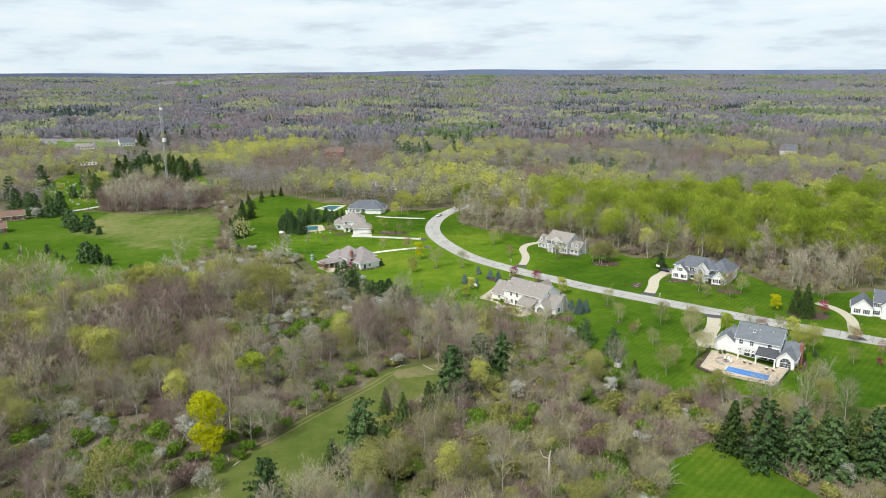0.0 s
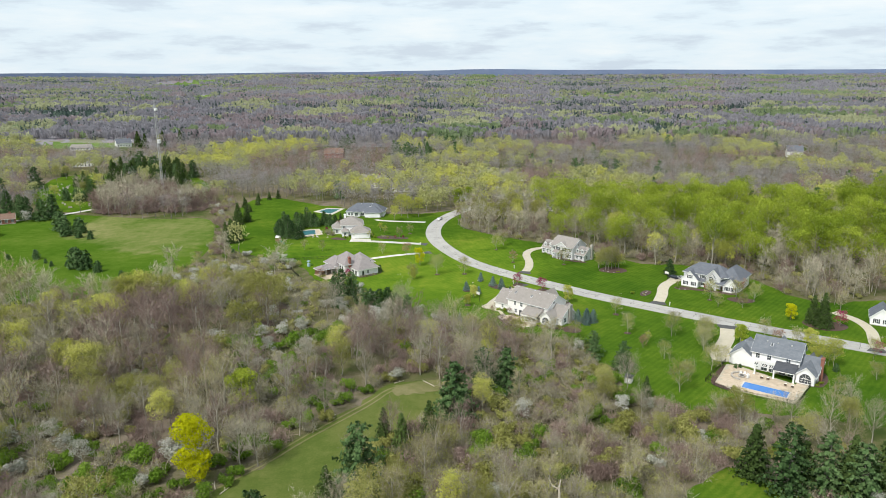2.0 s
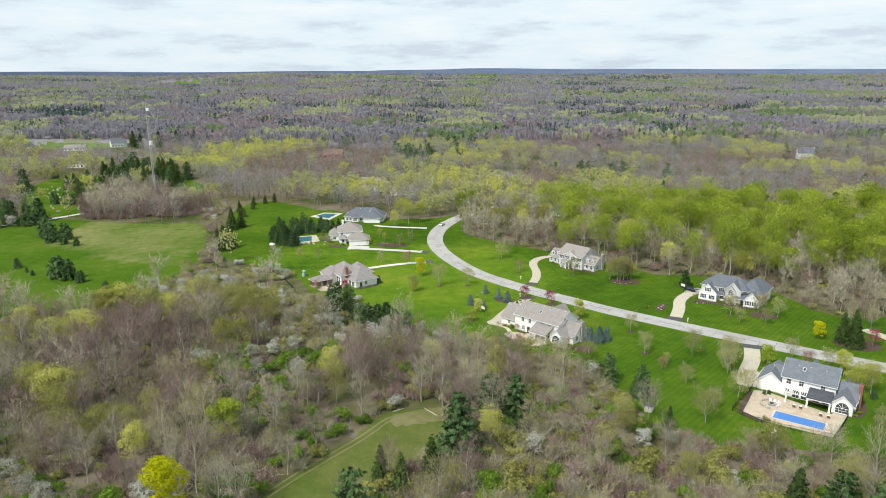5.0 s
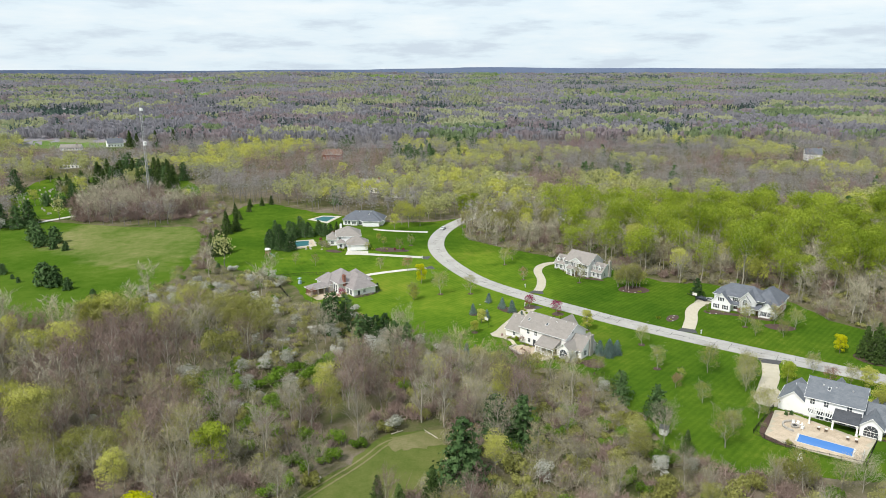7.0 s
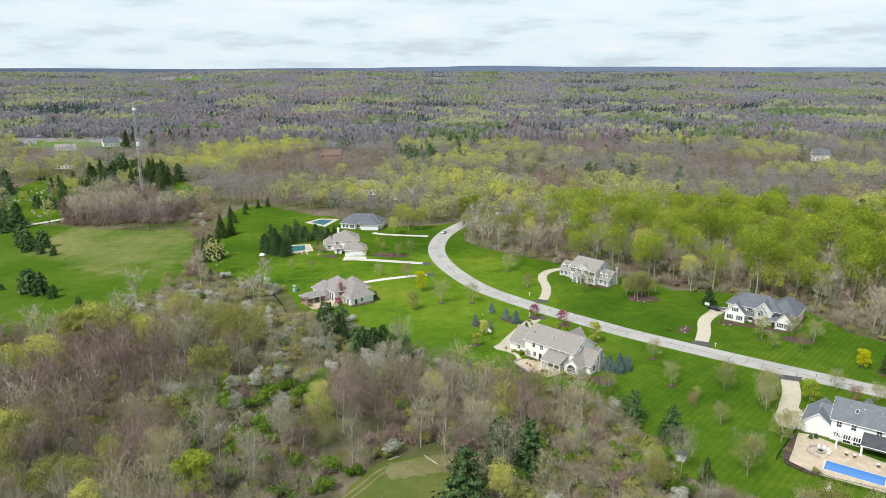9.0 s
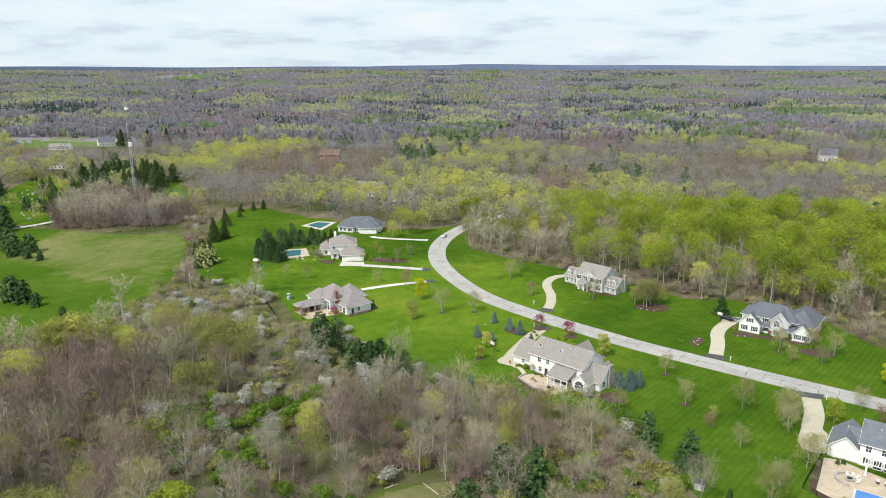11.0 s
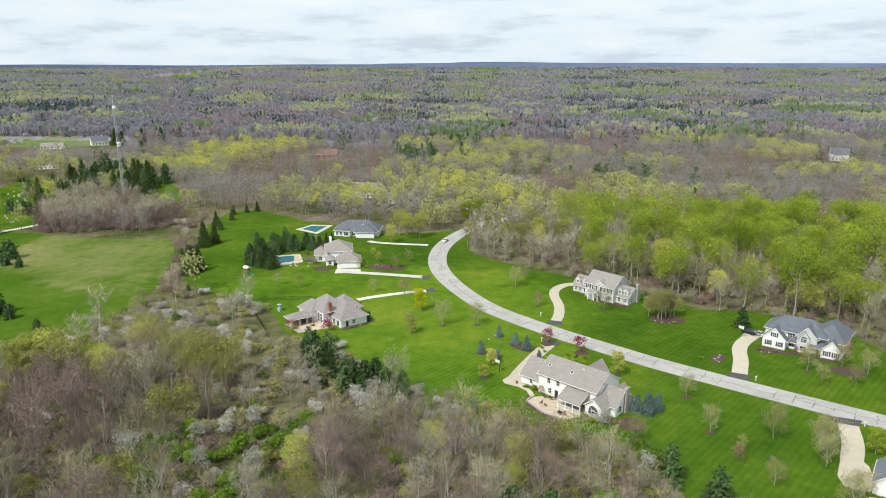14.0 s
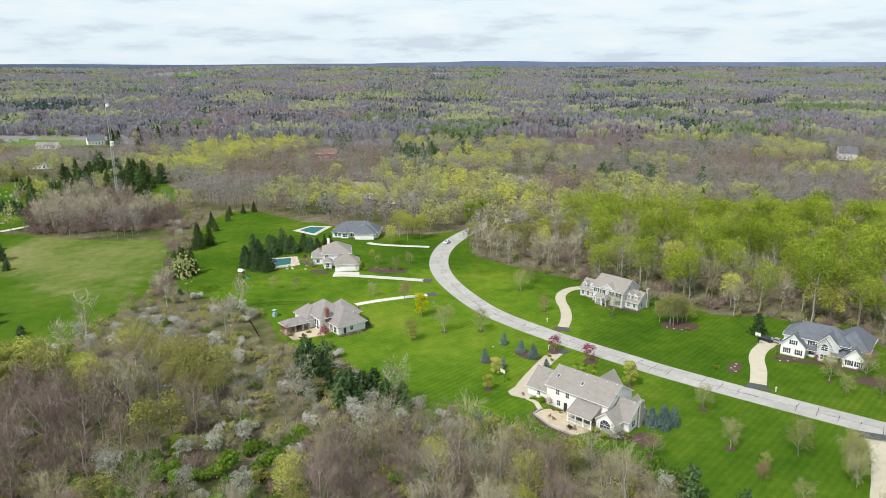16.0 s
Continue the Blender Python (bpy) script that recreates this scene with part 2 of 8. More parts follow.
M["slab"] = concrete("slab", (0.33, 0.32, 0.30), (0.44, 0.425, 0.395))
M["drive"] = concrete("drive", (0.44, 0.40, 0.30), (0.54, 0.49, 0.385))
M["drive_white"] = concrete("drive_white", (0.50, 0.475, 0.42), (0.62, 0.59, 0.53))
M["paver"] = concrete("paver", (0.46, 0.37, 0.27), (0.60, 0.50, 0.38), 0.45)
M["tar"] = plain("tar", (0.05, 0.05, 0.052), (0.10, 0.10, 0.10), 2.0)
M["stone"] = plain("stone", (0.28, 0.26, 0.23), (0.48, 0.45, 0.40), 2.0, bump=0.3)
M["brick"] = plain("brick", (0.22, 0.09, 0.065), (0.33, 0.15, 0.11), 6.0)


def siding(name, a, b, pitch=0.13):
    m = Mat(name, 0.6)
    c = m.ramp(m.noise(0.4, 5.0), [(0.3, a), (0.7, b)])
    m.color(c)
    w = m.node("ShaderNodeTexWave", Scale=0.314 / pitch)
    w.bands_direction = "Z"
    w.wave_profile = "SAW"
    m.link(m.pos(), w.inputs["Vector"])
    m.bump(w.outputs["Fac"], 0.6, 0.012)
    return m.m


M["white"] = siding("white_siding", (0.78, 0.78, 0.775), (0.86, 0.86, 0.855))
M["cream"] = siding("cream_siding", (0.79, 0.775, 0.75), (0.86, 0.845, 0.82))
M["grey_siding"] = siding("grey_siding", (0.55, 0.55, 0.555), (0.65, 0.65, 0.65))
M["trim"] = plain("white_trim", (0.76, 0.76, 0.75), (0.84, 0.84, 0.83), 1.0, 0.5)


def shingle(name, a, b, c):
    m = Mat(name, 0.95)
    br = m.node("ShaderNodeTexBrick", Scale=1.0)
    br.inputs["Brick Width"].default_value, br.inputs["Row Height"].default_value = 0.9, 0.28
    br.inputs["Mortar Size"].default_value = 0.012
    br.inputs["Color1"].default_value, br.inputs["Color2"].default_value, br.inputs["Mortar"].default_value = (*a, 1), (*b, 1), (*tuple(v * 0.7 for v in a), 1)
    mp = m.node("ShaderNodeMapping")
    mp.inputs["Rotation"].default_value = (0, 0, 0.0)
    m.link(m.tc.outputs["Object"], mp.inputs["Vector"])
    m.link(mp.outputs[0], br.inputs["Vector"])
    col = m.mix(0.45, br.outputs["Color"], m.ramp(m.noise(0.7, 6.0), [(0.3, a), (0.7, c)]))
    m.color(col)
    m.bump(m.noise(5.0, 3.0), 0.4, 0.02)
    return m.m


M["roof_taupe"] = shingle("roof_taupe", (0.235, 0.215, 0.195), (0.285, 0.262, 0.24), (0.33, 0.305, 0.28))
M["roof_slate"] = shingle("roof_slate", (0.12, 0.135, 0.155), (0.17, 0.185, 0.205), (0.21, 0.225, 0.245))
M["roof_charcoal"] = shingle("roof_charcoal", (0.10, 0.11, 0.13), (0.14, 0.15, 0.17), (0.17, 0.185, 0.21))
M["roof_mauve"] = shingle("roof_mauve", (0.22, 0.20, 0.195), (0.28, 0.255, 0.25), (0.33, 0.30, 0.295))
M["roof_dark"] = shingle("roof_dark", (0.06, 0.065, 0.075), (0.085, 0.09, 0.10), (0.11, 0.115, 0.125))
M["roof_brown"] = shingle("roof_brown", (0.16, 0.10, 0.075), (0.2, 0.13, 0.10), (0.24, 0.16, 0.12))


def glassy(name, c, rough=0.08):
    m = Mat(name, rough)
    m.color(c)
    m.p.inputs["Specular IOR Level"].default_value = 0.6
    return m.m


M["glass"] = glassy("window_glass", (0.05, 0.06, 0.07))
M["water"] = glassy("pool_water", (0.06, 0.20, 0.52), 0.06)
M["cover"] = plain("pool_cover", (0.015, 0.09, 0.10), (0.03, 0.14, 0.15), 0.6, 0.6)
M["shutter"] = plain("shutter_paint", (0.03, 0.035, 0.04), (0.05, 0.055, 0.06), 2.0, 0.6)
M["iron"] = plain("black_iron", (0.015, 0.015, 0.016), (0.03, 0.03, 0.03), 3.0, 0.5, 0.4)
M["steel"] = plain("galvanised_steel", (0.42, 0.42, 0.42), (0.58, 0.58, 0.58), 2.0, 0.45, 0.5)
M["cedar"] = plain("cedar_wood", (0.20, 0.12, 0.07), (0.30, 0.19, 0.11), 3.0)
M["dead_wood"] = plain("dead_wood", (0.40, 0.35, 0.28), (0.60, 0.55, 0.46), 3.0)
M["canvas"] = plain("canvas", (0.62, 0.60, 0.55), (0.74, 0.72, 0.68), 2.0)
M["wicker"] = plain("wicker", (0.16, 0.12, 0.09), (0.26, 0.20, 0.15), 8.0)
M["car_dark"] = plain("dark_car_paint", (0.02, 0.025, 0.035), (0.03, 0.035, 0.045), 0.5, 0.25)
M["car_silver"] = plain("silver_car_paint", (0.40, 0.40, 0.40), (0.48, 0.48, 0.48), 0.5, 0.3, 0.5)
M["car_white"] = plain("white_car_paint", (0.7, 0.7, 0.7), (0.78, 0.78, 0.78), 0.5, 0.3)
M["rubber"] = plain("rubber", (0.02, 0.02, 0.02), (0.03, 0.03, 0.03), 5.0)
M["toy_green"] = plain("green_plastic", (0.02, 0.20, 0.13), (0.03, 0.26, 0.17), 1.0, 0.4)
M["toy_blue"] = plain("blue_plastic", (0.30, 0.42, 0.52), (0.38, 0.5, 0.6), 1.0, 0.4)
# blue-grey of the far hills: atmospheric haze painted into the colour
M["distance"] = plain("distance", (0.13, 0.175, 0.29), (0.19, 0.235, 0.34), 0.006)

# ---------------------------------------------------------------- mesh helpers


def mesh_object(name, verts, faces, mat, parent=None, label="", mats=None, index=None):
    """verts and faces (lists or arrays) as one mesh object, under a parent if given."""
    me = bpy.data.meshes.new(name)
    if isinstance(faces, np.ndarray):
        n, k = faces.shape
        me.vertices.add(len(verts))
        me.vertices.foreach_set("co", np.asarray(verts, np.float32).ravel())
        me.loops.add(n * k)
        me.loops.foreach_set("vertex_index", faces.astype(np.int32).ravel())
        me.polygons.add(n)
        me.polygons.foreach_set("loop_start", np.arange(0, n * k, k, dtype=np.int32))
        me.update(calc_edges=True)
    else:
        me.from_pydata([tuple(v) for v in verts], [], faces)
        me.update()
    for m in (mats or [mat]):
        me.materials.append(m)
    if index is not None:
        me.polygons.foreach_set("material_index", np.asarray(index, np.int32))
    ob = new(name, me)
    if parent is not None:
        ob.parent = parent
    if label:
        ob["label"] = label
    return ob


def empty(name, x=0.0, y=0.0, z=0.0, yaw=0.0):
    ob = new(name)
    ob.matrix_basis = pose(x, y, z, 0, 0, yaw)
    return ob


class Shape:
    """Collects boxes, prisms and tubes into one mesh."""

    def __init__(self):
        self.v, self.f = [], []

    def add(self, verts, faces):
        n = len(self.v)
        self.v += [tuple(p) for p in verts]
        self.f += [tuple(i + n for i in f) for f in faces]
        return self

    def box(self, x0, x1, y0, y1, z0, z1):
        return self.add([(x0, y0, z0), (x1, y0, z0), (x1, y1, z0), (x0, y1, z0), (x0, y0, z1), (x1, y0, z1), (x1, y1, z1), (x0, y1, z1)],
                        [(3, 2, 1, 0), (4, 5, 6, 7), (0, 1, 5, 4), (1, 2, 6, 5), (2, 3, 7, 6), (3, 0, 4, 7)])

    def prism(self, base, z0, z1):
        n = len(base)
        v = [(x, y, z0) for x, y in base] + [(x, y, z1) for x, y in base]
        return self.add(v, [tuple(range(n - 1, -1, -1)), tuple(range(n, 2 * n))] + [(i, (i + 1) % n, n + (i + 1) % n, n + i) for i in range(n)])

    def tube(self, a, b, r0, r1, sides=6):
        a, b = Vector(a), Vector(b)
        d = (b - a).normalized()
        u = d.orthogonal().normalized()
        w = d.cross(u)
        v = []
        for p, r in ((a, r0), (b, r1)):
            v += [p + (u * math.cos(2 * math.pi * i / sides) + w * math.sin(2 * math.pi * i / sides)) * r for i in range(sides)]
        return self.add(v, [(i, (i + 1) % sides, sides + (i + 1) % sides, sides + i) for i in range(sides)] + [tuple(range(sides, 2 * sides)), tuple(range(sides - 1, -1, -1))])

    def disc(self, x, y, z0, z1, r0, r1, sides=16):
        v = [(x + r * math.cos(2 * math.pi * i / sides), y + r * math.sin(2 * math.pi * i / sides), z) for r, z in ((r0, z0), (r1, z1)) for i in range(sides)]
        return self.add(v, [(i, (i + 1) % sides, sides + (i + 1) % sides, sides + i) for i in range(sides)] + [tuple(range(sides, 2 * sides))])

    def put(self, name, mat, parent=None, label=""):
        return mesh_object(name, self.v, self.f, mat, parent, label)


def inside(x, y, poly):
    """Which of the points x, y lie in a polygon."""
    x, y = np.asarray(x, float), np.asarray(y, float)
    res = np.zeros(x.shape, bool)
    n = len(poly)
    for i in range(n):
        (x0, y0), (x1, y1) = poly[i], poly[(i + 1) % n]
        if y0 == y1:
            continue
        c = ((y0 > y) != (y1 > y)) & (x < (x1 - x0) * (y - y0) / (y1 - y0) + x0)
        res ^= c
    return res


def smooth(poly, times=2, closed=True):
    for _ in range(times):
        out = []
        n = len(poly)
        for i in range(n if closed else n - 1):
            a, b = poly[i], poly[(i + 1) % n]
            out += [(a[0] * 0.75 + b[0] * 0.25, a[1] * 0.75 + b[1] * 0.25), (a[0] * 0.25 + b[0] * 0.75, a[1] * 0.25 + b[1] * 0.75)]
        if not closed:
            out = [poly[0]] + out + [poly[-1]]
        poly = out
    return poly


def ragged(poly, amp, step=2.5, seed=1.0):
    """The outline with an uneven, wandering edge."""
    pts = resample(list(poly) + [poly[0]], step)[:-1]
    return [(x + amp * noise.noise(Vector((x / 6, y / 6, seed))) + amp * 0.5 * noise.noise(Vector((x / 2, y / 2, seed))), y + amp * noise.noise(Vector((x / 6, y / 6, seed + 9))) + amp * 0.5 * noise.noise(Vector((x / 2, y / 2, seed + 9)))) for x, y in pts]


def sheet(name, poly, z, thick, mat, parent=None):
    """A flat slab with the outline of a polygon, its top at z."""
    bm = bmesh.new()
    top = [bm.verts.new((x, y, z)) for x, y in poly]
    bm.faces.new(top)
    low = [bm.verts.new((x, y, z - thick)) for x, y in poly]
    n = len(poly)
    for i in range(n):
        bm.faces.new((top[i], low[i], low[(i + 1) % n], top[(i + 1) % n]))
    bmesh.ops.triangulate(bm, faces=bm.faces[:1])
    bmesh.ops.recalc_face_normals(bm, faces=bm.faces[:])
    me = bpy.data.meshes.new(name)
    bm.to_mesh(me)
    bm.free()
    me.materials.append(mat)
    ob = new(name, me)
    if parent is not None:
        ob.parent = parent
    return ob


def ribbon(line, width, name, z, mat, parent=None):
    """A strip of the given width along a line of points."""
    pts = [Vector((x, y, 0)) for x, y in line]
    left, right = [], []
    for i, p in enumerate(pts):
        d = (pts[min(i + 1, len(pts) - 1)] - pts[max(i - 1, 0)]).normalized()
        nrm = Vector((-d.y, d.x, 0))
        left.append(p + nrm * width / 2)
        right.append(p - nrm * width / 2)
    return sheet(name, [(p.x, p.y) for p in left] + [(p.x, p.y) for p in reversed(right)], z, 0.05, mat, parent)


def resample(line, step):
    pts = np.array(line, float)
    seg = np.r_[0, np.cumsum(np.hypot(*np.diff(pts, axis=0).T))]
    s = np.linspace(0, seg[-1], max(2, int(round(seg[-1] / step)) + 1))
    return np.c_[np.interp(s, seg, pts[:, 0]), np.interp(s, seg, pts[:, 1])]


# ---------------------------------------------------------------- the plan
ROAD = smooth([(36, 461), (22.5, 450), (9, 430), (1.0, 411), (-3.2, 396), (-5, 380), (-4.6, 366), (-2.2, 352), (3.2, 335), (12.0, 315), (21.5, 302.5), (35.8, 287),
               (47.9, 275.8), (59, 265.2), (80, 249), (99.6, 234.5), (120, 220), (140.2, 206.6), (170, 188), (230, 150)], 2, False)
LAWN = [(230, 120), (150, 150), (112, 161), (93, 169), (74, 173), (62, 171), (52, 177), (48, 192), (45, 212), (38, 226), (16, 229), (2, 240), (-8, 247), (-24, 262), (-33, 280), (-52, 286),
        (-56, 300), (-69, 318), (-97, 334), (-106, 348), (-112, 378), (-126, 430), (-128, 470), (-116, 486), (-100, 472), (-78, 452), (-66, 450), (-50, 430), (-30, 424), (-12, 424), (2, 431), (10, 437),
        (12, 425), (8, 388), (24, 370), (45, 353), (64, 334), (72, 328), (80, 319), (92, 307), (103, 312), (110, 304), (127, 289), (131, 264), (142, 254), (170, 262), (240, 240)]
FIELD = [(-330, 230), (-172, 262), (-142, 256), (-116, 280), (-110, 326), (-116, 360), (-134, 418), (-161, 410), (-205, 422), (-240, 432), (-330, 425)]
CLEARING = [(-62, 112), (-50, 134), (-40, 146), (-33, 160), (-25, 172), (-18, 182), (-13, 190), (-2, 192), (2, 184), (0, 172), (-6, 164), (-12, 158), (-18, 150), (-22, 142), (-18, 134), (-22, 126), (-30, 118), (-42, 108)]
PATH_WORN = [(-62, 116), (-56.1, 124.7), (-46.9, 139.7), (-38.9, 148.5), (-32.8, 158.3), (-24.5, 169.2), (-17.9, 177.9), (-14.0, 185.4), (-8.4, 187.6)]
GLADE = [(40, 108), (44, 124), (49, 135), (58, 145), (64, 147), (70, 139.5), (76, 126), (82, 108)]
TOWER_GREEN = [(-180, 474), (-158, 482), (-168, 520), (-186, 560), (-217, 601), (-236, 590), (-206, 530)]
GRAVES = [(-236, 432), (-206, 436), (-214, 470), (-226, 510), (-240, 590), (-320, 600), (-292, 510), (-262, 455)]
FAR_GREEN = [(-425, 705), (-300, 712), (-320, 790), (-340, 815), (-455, 820)]
THICKET = [(-212, 424), (-150, 432), (-142, 452), (-160, 470), (-178, 476), (-186, 500), (-206, 500), (-226, 470)]
OPEN = [LAWN, FIELD, CLEARING, GLADE, TOWER_GREEN, GRAVES, FAR_GREEN, THICKET]


def rise(x, y):
    """The land's height: level near the houses, swelling to the hills on the horizon."""
    r = np.hypot(x, y)
    s = np.clip((r - 750) / 4150, 0, 1)
    roll = np.sin(x * 0.0041 + 1.3) * np.sin(y * 0.0033 + 0.4) * 9 + np.sin(x * 0.0019 - y * 0.0026) * 7
    return 56.0 * s ** 1.25 + roll * np.clip((r - 900) / 900, 0, 1) * (1 - 0.6 * s) - 30 * np.clip((r - 3700) / 500, 0, 1)

# ---------------------------------------------------------------- ground
gx = np.unique(np.r_[np.linspace(-4950, -700, 46), np.linspace(-700, 700, 29), np.linspace(700, 4950, 46)])
gy = np.unique(np.r_[np.linspace(-4950, -200, 24), np.linspace(-200, 1000, 25), np.linspace(1000, 4950, 46)])
GX, GY = np.meshgrid(gx, gy)
gv = np.c_[GX.ravel(), GY.ravel(), rise(GX, GY).ravel()]
nx = len(gx)
gi = np.arange(len(gv)).reshape(len(gy), nx)
gf = np.stack([gi[:-1, :-1].ravel(), gi[:-1, 1:].ravel(), gi[1:, 1:].ravel(), gi[1:, :-1].ravel()], 1)
tagged(mesh_object("ground", gv, gf, M["litter"]), "brown leaf litter and rough grass of the open woodland", "ground", kind="structure")
for nm, poly, z, mat, lab in (("lawn", ragged(smooth(LAWN), 1.6), 0.05, "lawn", "mown bright green lawn with mowing stripes"),
                              ("field", smooth(FIELD), 0.04, "field", "green pasture field with scattered bushes"),
                              ("meadow", ragged(smooth(CLEARING), 2.0), 0.05, "meadow", "rough olive meadow grass in a woodland clearing"),
                              ("glade", ragged(smooth(GLADE), 1.5), 0.05, "lawn", "green grass glade among conifers"),
                              ("tower_green", smooth(TOWER_GREEN), 0.05, "lawn", "green grass beside the radio mast"),
                              ("cemetery_grass", smooth(GRAVES), 0.05, "lawn", "green cemetery grass under old trees"),
                              ("farm_grass", smooth(FAR_GREEN), 0.05, "lawn", "distant green farmyard grass")):
    tagged(sheet(nm, poly, z, 0.1, M[mat]), lab, "grass", kind="structure")
for off in (-0.75, 0.75):
    tagged(ribbon(smooth([(x + off * 0.8, y - off * 0.6) for x, y in PATH_WORN], 2, False), 0.5, "worn_path", 0.09, M["worn"]), "pale wheel track worn through the meadow grass", "path", kind="structure")
tagged(sheet("bare_patch", ragged(smooth([(-15, 184.5), (-9, 190.5), (1, 192), (4, 187), (-2, 183.5), (-8, 181.5)]), 3.2, 0.8), 0.085, 0.05, M["worn"]), "pale dry patch at the end of the track", "path", kind="structure")
# horizon hills as one flat ring; its colour holds the haze
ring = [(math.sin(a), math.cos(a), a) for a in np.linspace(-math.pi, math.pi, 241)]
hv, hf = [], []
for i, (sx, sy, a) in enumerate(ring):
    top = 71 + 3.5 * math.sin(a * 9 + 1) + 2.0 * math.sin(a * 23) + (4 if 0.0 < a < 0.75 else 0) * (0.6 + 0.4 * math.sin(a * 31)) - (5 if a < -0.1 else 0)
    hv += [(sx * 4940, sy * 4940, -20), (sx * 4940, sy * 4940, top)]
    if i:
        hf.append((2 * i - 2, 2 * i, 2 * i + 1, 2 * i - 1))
tagged(mesh_object("backdrop", hv, hf, M["distance"]), "wooded hills on the far horizon, haze painted in as blue-grey", "hills", kind="structure")

# ---------------------------------------------------------------- road: concrete slabs with tarred cracks
road = empty("road")
tagged(road, "pale grey concrete road with dark tarred cracks", "road", kind="structure")
cl_pts = resample(ROAD, 4.6)
tangent = np.gradient(cl_pts, axis=0)
tangent /= np.hypot(*tangent.T)[:, None]
normal = np.c_[-tangent[:, 1], tangent[:, 0]]
HALF = 3.9
rr = random.Random(5)
base_l, base_r = cl_pts + normal * (HALF + 0.12), cl_pts - normal * (HALF + 0.12)
sheet("road_bed", [tuple(p) for p in base_l] + [tuple(p) for p in base_r[::-1]], 0.07, 0.1, M["stone"], road)
for i in range(len(cl_pts) - 1):
    for s0, s1 in ((-1.0, 0.0), (0.0, 1.0)):
        g = 0.012
        a0, a1 = cl_pts[i] + tangent[i] * g, cl_pts[i + 1] - tangent[i + 1] * g
        q = [a0 + normal[i] * (HALF * s0 + g), a0 + normal[i] * (HALF * s1 - g), a1 + normal[i + 1] * (HALF * s1 - g), a1 + normal[i + 1] * (HALF * s0 + g)]
        top = 0.10 + rr.uniform(-0.006, 0.006)
        sh = Shape()
        sh.add([(p[0], p[1], top) for p in q] + [(p[0], p[1], 0.05) for p in q], [(3, 2, 1, 0), (0, 1, 5, 4), (1, 2, 6, 5), (2, 3, 7, 6), (3, 0, 4, 7)])
        sh.put("slab", M["slab"], road)
cr = Shape()


def crack(a, b, w, wob):
    a, b = Vector((*a, 0)), Vector((*b, 0))
    n = max(2, int((b - a).length / 0.8))
    d = (b - a).normalized()
    s = Vector((-d.y, d.x, 0))
    pts = [a.lerp(b, k / n) + s * (rr.uniform(-wob, wob)) for k in range(n + 1)]
    for p, q in zip(pts, pts[1:]):
        ww = w * rr.uniform(0.5, 1.3)
        cr.add([(*(p + s * ww).xy, 0.113), (*(p - s * ww).xy, 0.113), (*(q - s * ww).xy, 0.113), (*(q + s * ww).xy, 0.113)], [(0, 1, 2, 3)])


for i in range(len(cl_pts) - 1):
    if rr.random() < 0.75:
        off = rr.choice((-0.02, 0.0, 0.03)) * HALF
        crack(cl_pts[i] + normal[i] * off, cl_pts[i + 1] + normal[i + 1] * off, 0.06, 0.12)
    if rr.random() < 0.7:
        crack(cl_pts[i] - normal[i] * HALF * rr.uniform(0.2, 1), cl_pts[i] + normal[i] * HALF * rr.uniform(0.2, 1), 0.07, 0.22)
    if rr.random() < 0.5:
        side = rr.uniform(-0.85, 0.85) * HALF
        crack(cl_pts[i] + normal[i] * side, cl_pts[i + 1] + normal[i + 1] * (side + rr.uniform(-0.9, 0.9)), 0.05, 0.2)
cr.put("tarred_cracks", M["tar"], road)
road.children[-1]["kind"] = "stuff"


def drive(name, line, width, mat, label, apron=True):
    d = empty(name)
    tagged(d, label, "driveway", kind="structure")
    pts = smooth(line, 2, False)
    ribbon(pts, width, "paving", 0.12, M[mat], d)
    if apron:
        a, b = Vector((*line[0], 0)), Vector((*line[1], 0))
        w = (b - a).normalized()
        n = Vector((-w.y, w.x, 0))
        e0, e1 = a - w * 3.4, a
        sheet("apron", [tuple((e0 + n * (width * 0.5 + 1.2)).xy), tuple((e0 - n * (width * 0.5 + 1.2)).xy), tuple((e1 - n * width * 0.5).xy), tuple((e1 + n * width * 0.5).xy)], 0.125, 0.06, M["tar"], d)
    return d


D6 = [(-10.8, 349.2), (-21, 351.8), (-34.8, 354.8), (-45, 356.5)]
D7 = [(-8.5, 331.6), (-19.5, 328), (-29, 323.6), (-33, 321)]
D8 = [(-9.5, 400.2), (-24.9, 402.4), (-36, 405.4), (-38, 408)]
DR = "cream concrete driveway with a dark asphalt apron"
drive("driveway_1", [(35.6, 299.5), (37.8, 306), (39.2, 316), (38.6, 326), (40.5, 334), (45.5, 339.5), (51, 340)], 3.6, "drive", DR)
drive("driveway_2", [(80.2, 258.5), (84.5, 268), (86.5, 275), (90, 281), (95, 286), (99, 290)], 4.2, "drive", DR)
drive("driveway_3", [(30.5, 279), (27, 273.5), (23, 266), (19.5, 259), (17.5, 254)], 4.0, "drive", DR)
drive("driveway_4", [(94.5, 230), (91, 221), (86.5, 214), (84.5, 209)], 4.6, "drive", DR)
drive("driveway_5", [(133.5, 212.5), (137, 220), (141, 228), (142, 238), (138, 246)], 3.6, "drive", DR)
drive("driveway_6", D6, 3.3, "drive_white", "pale concrete driveway beside lawn with an asphalt apron")
drive("driveway_7", D7, 2.7, "drive_white", "pale concrete driveway to the grey-roofed house")
drive("driveway_8", D8, 2.8, "drive_white", "pale concrete driveway beside the dark-roofed house", False)
sheet("forecourt", smooth([(13.5, 253), (17, 257.5), (22, 257), (22, 251), (19, 249.5)], 1), 0.115, 0.05, M["drive"], bpy.data.objects["driveway_3"])
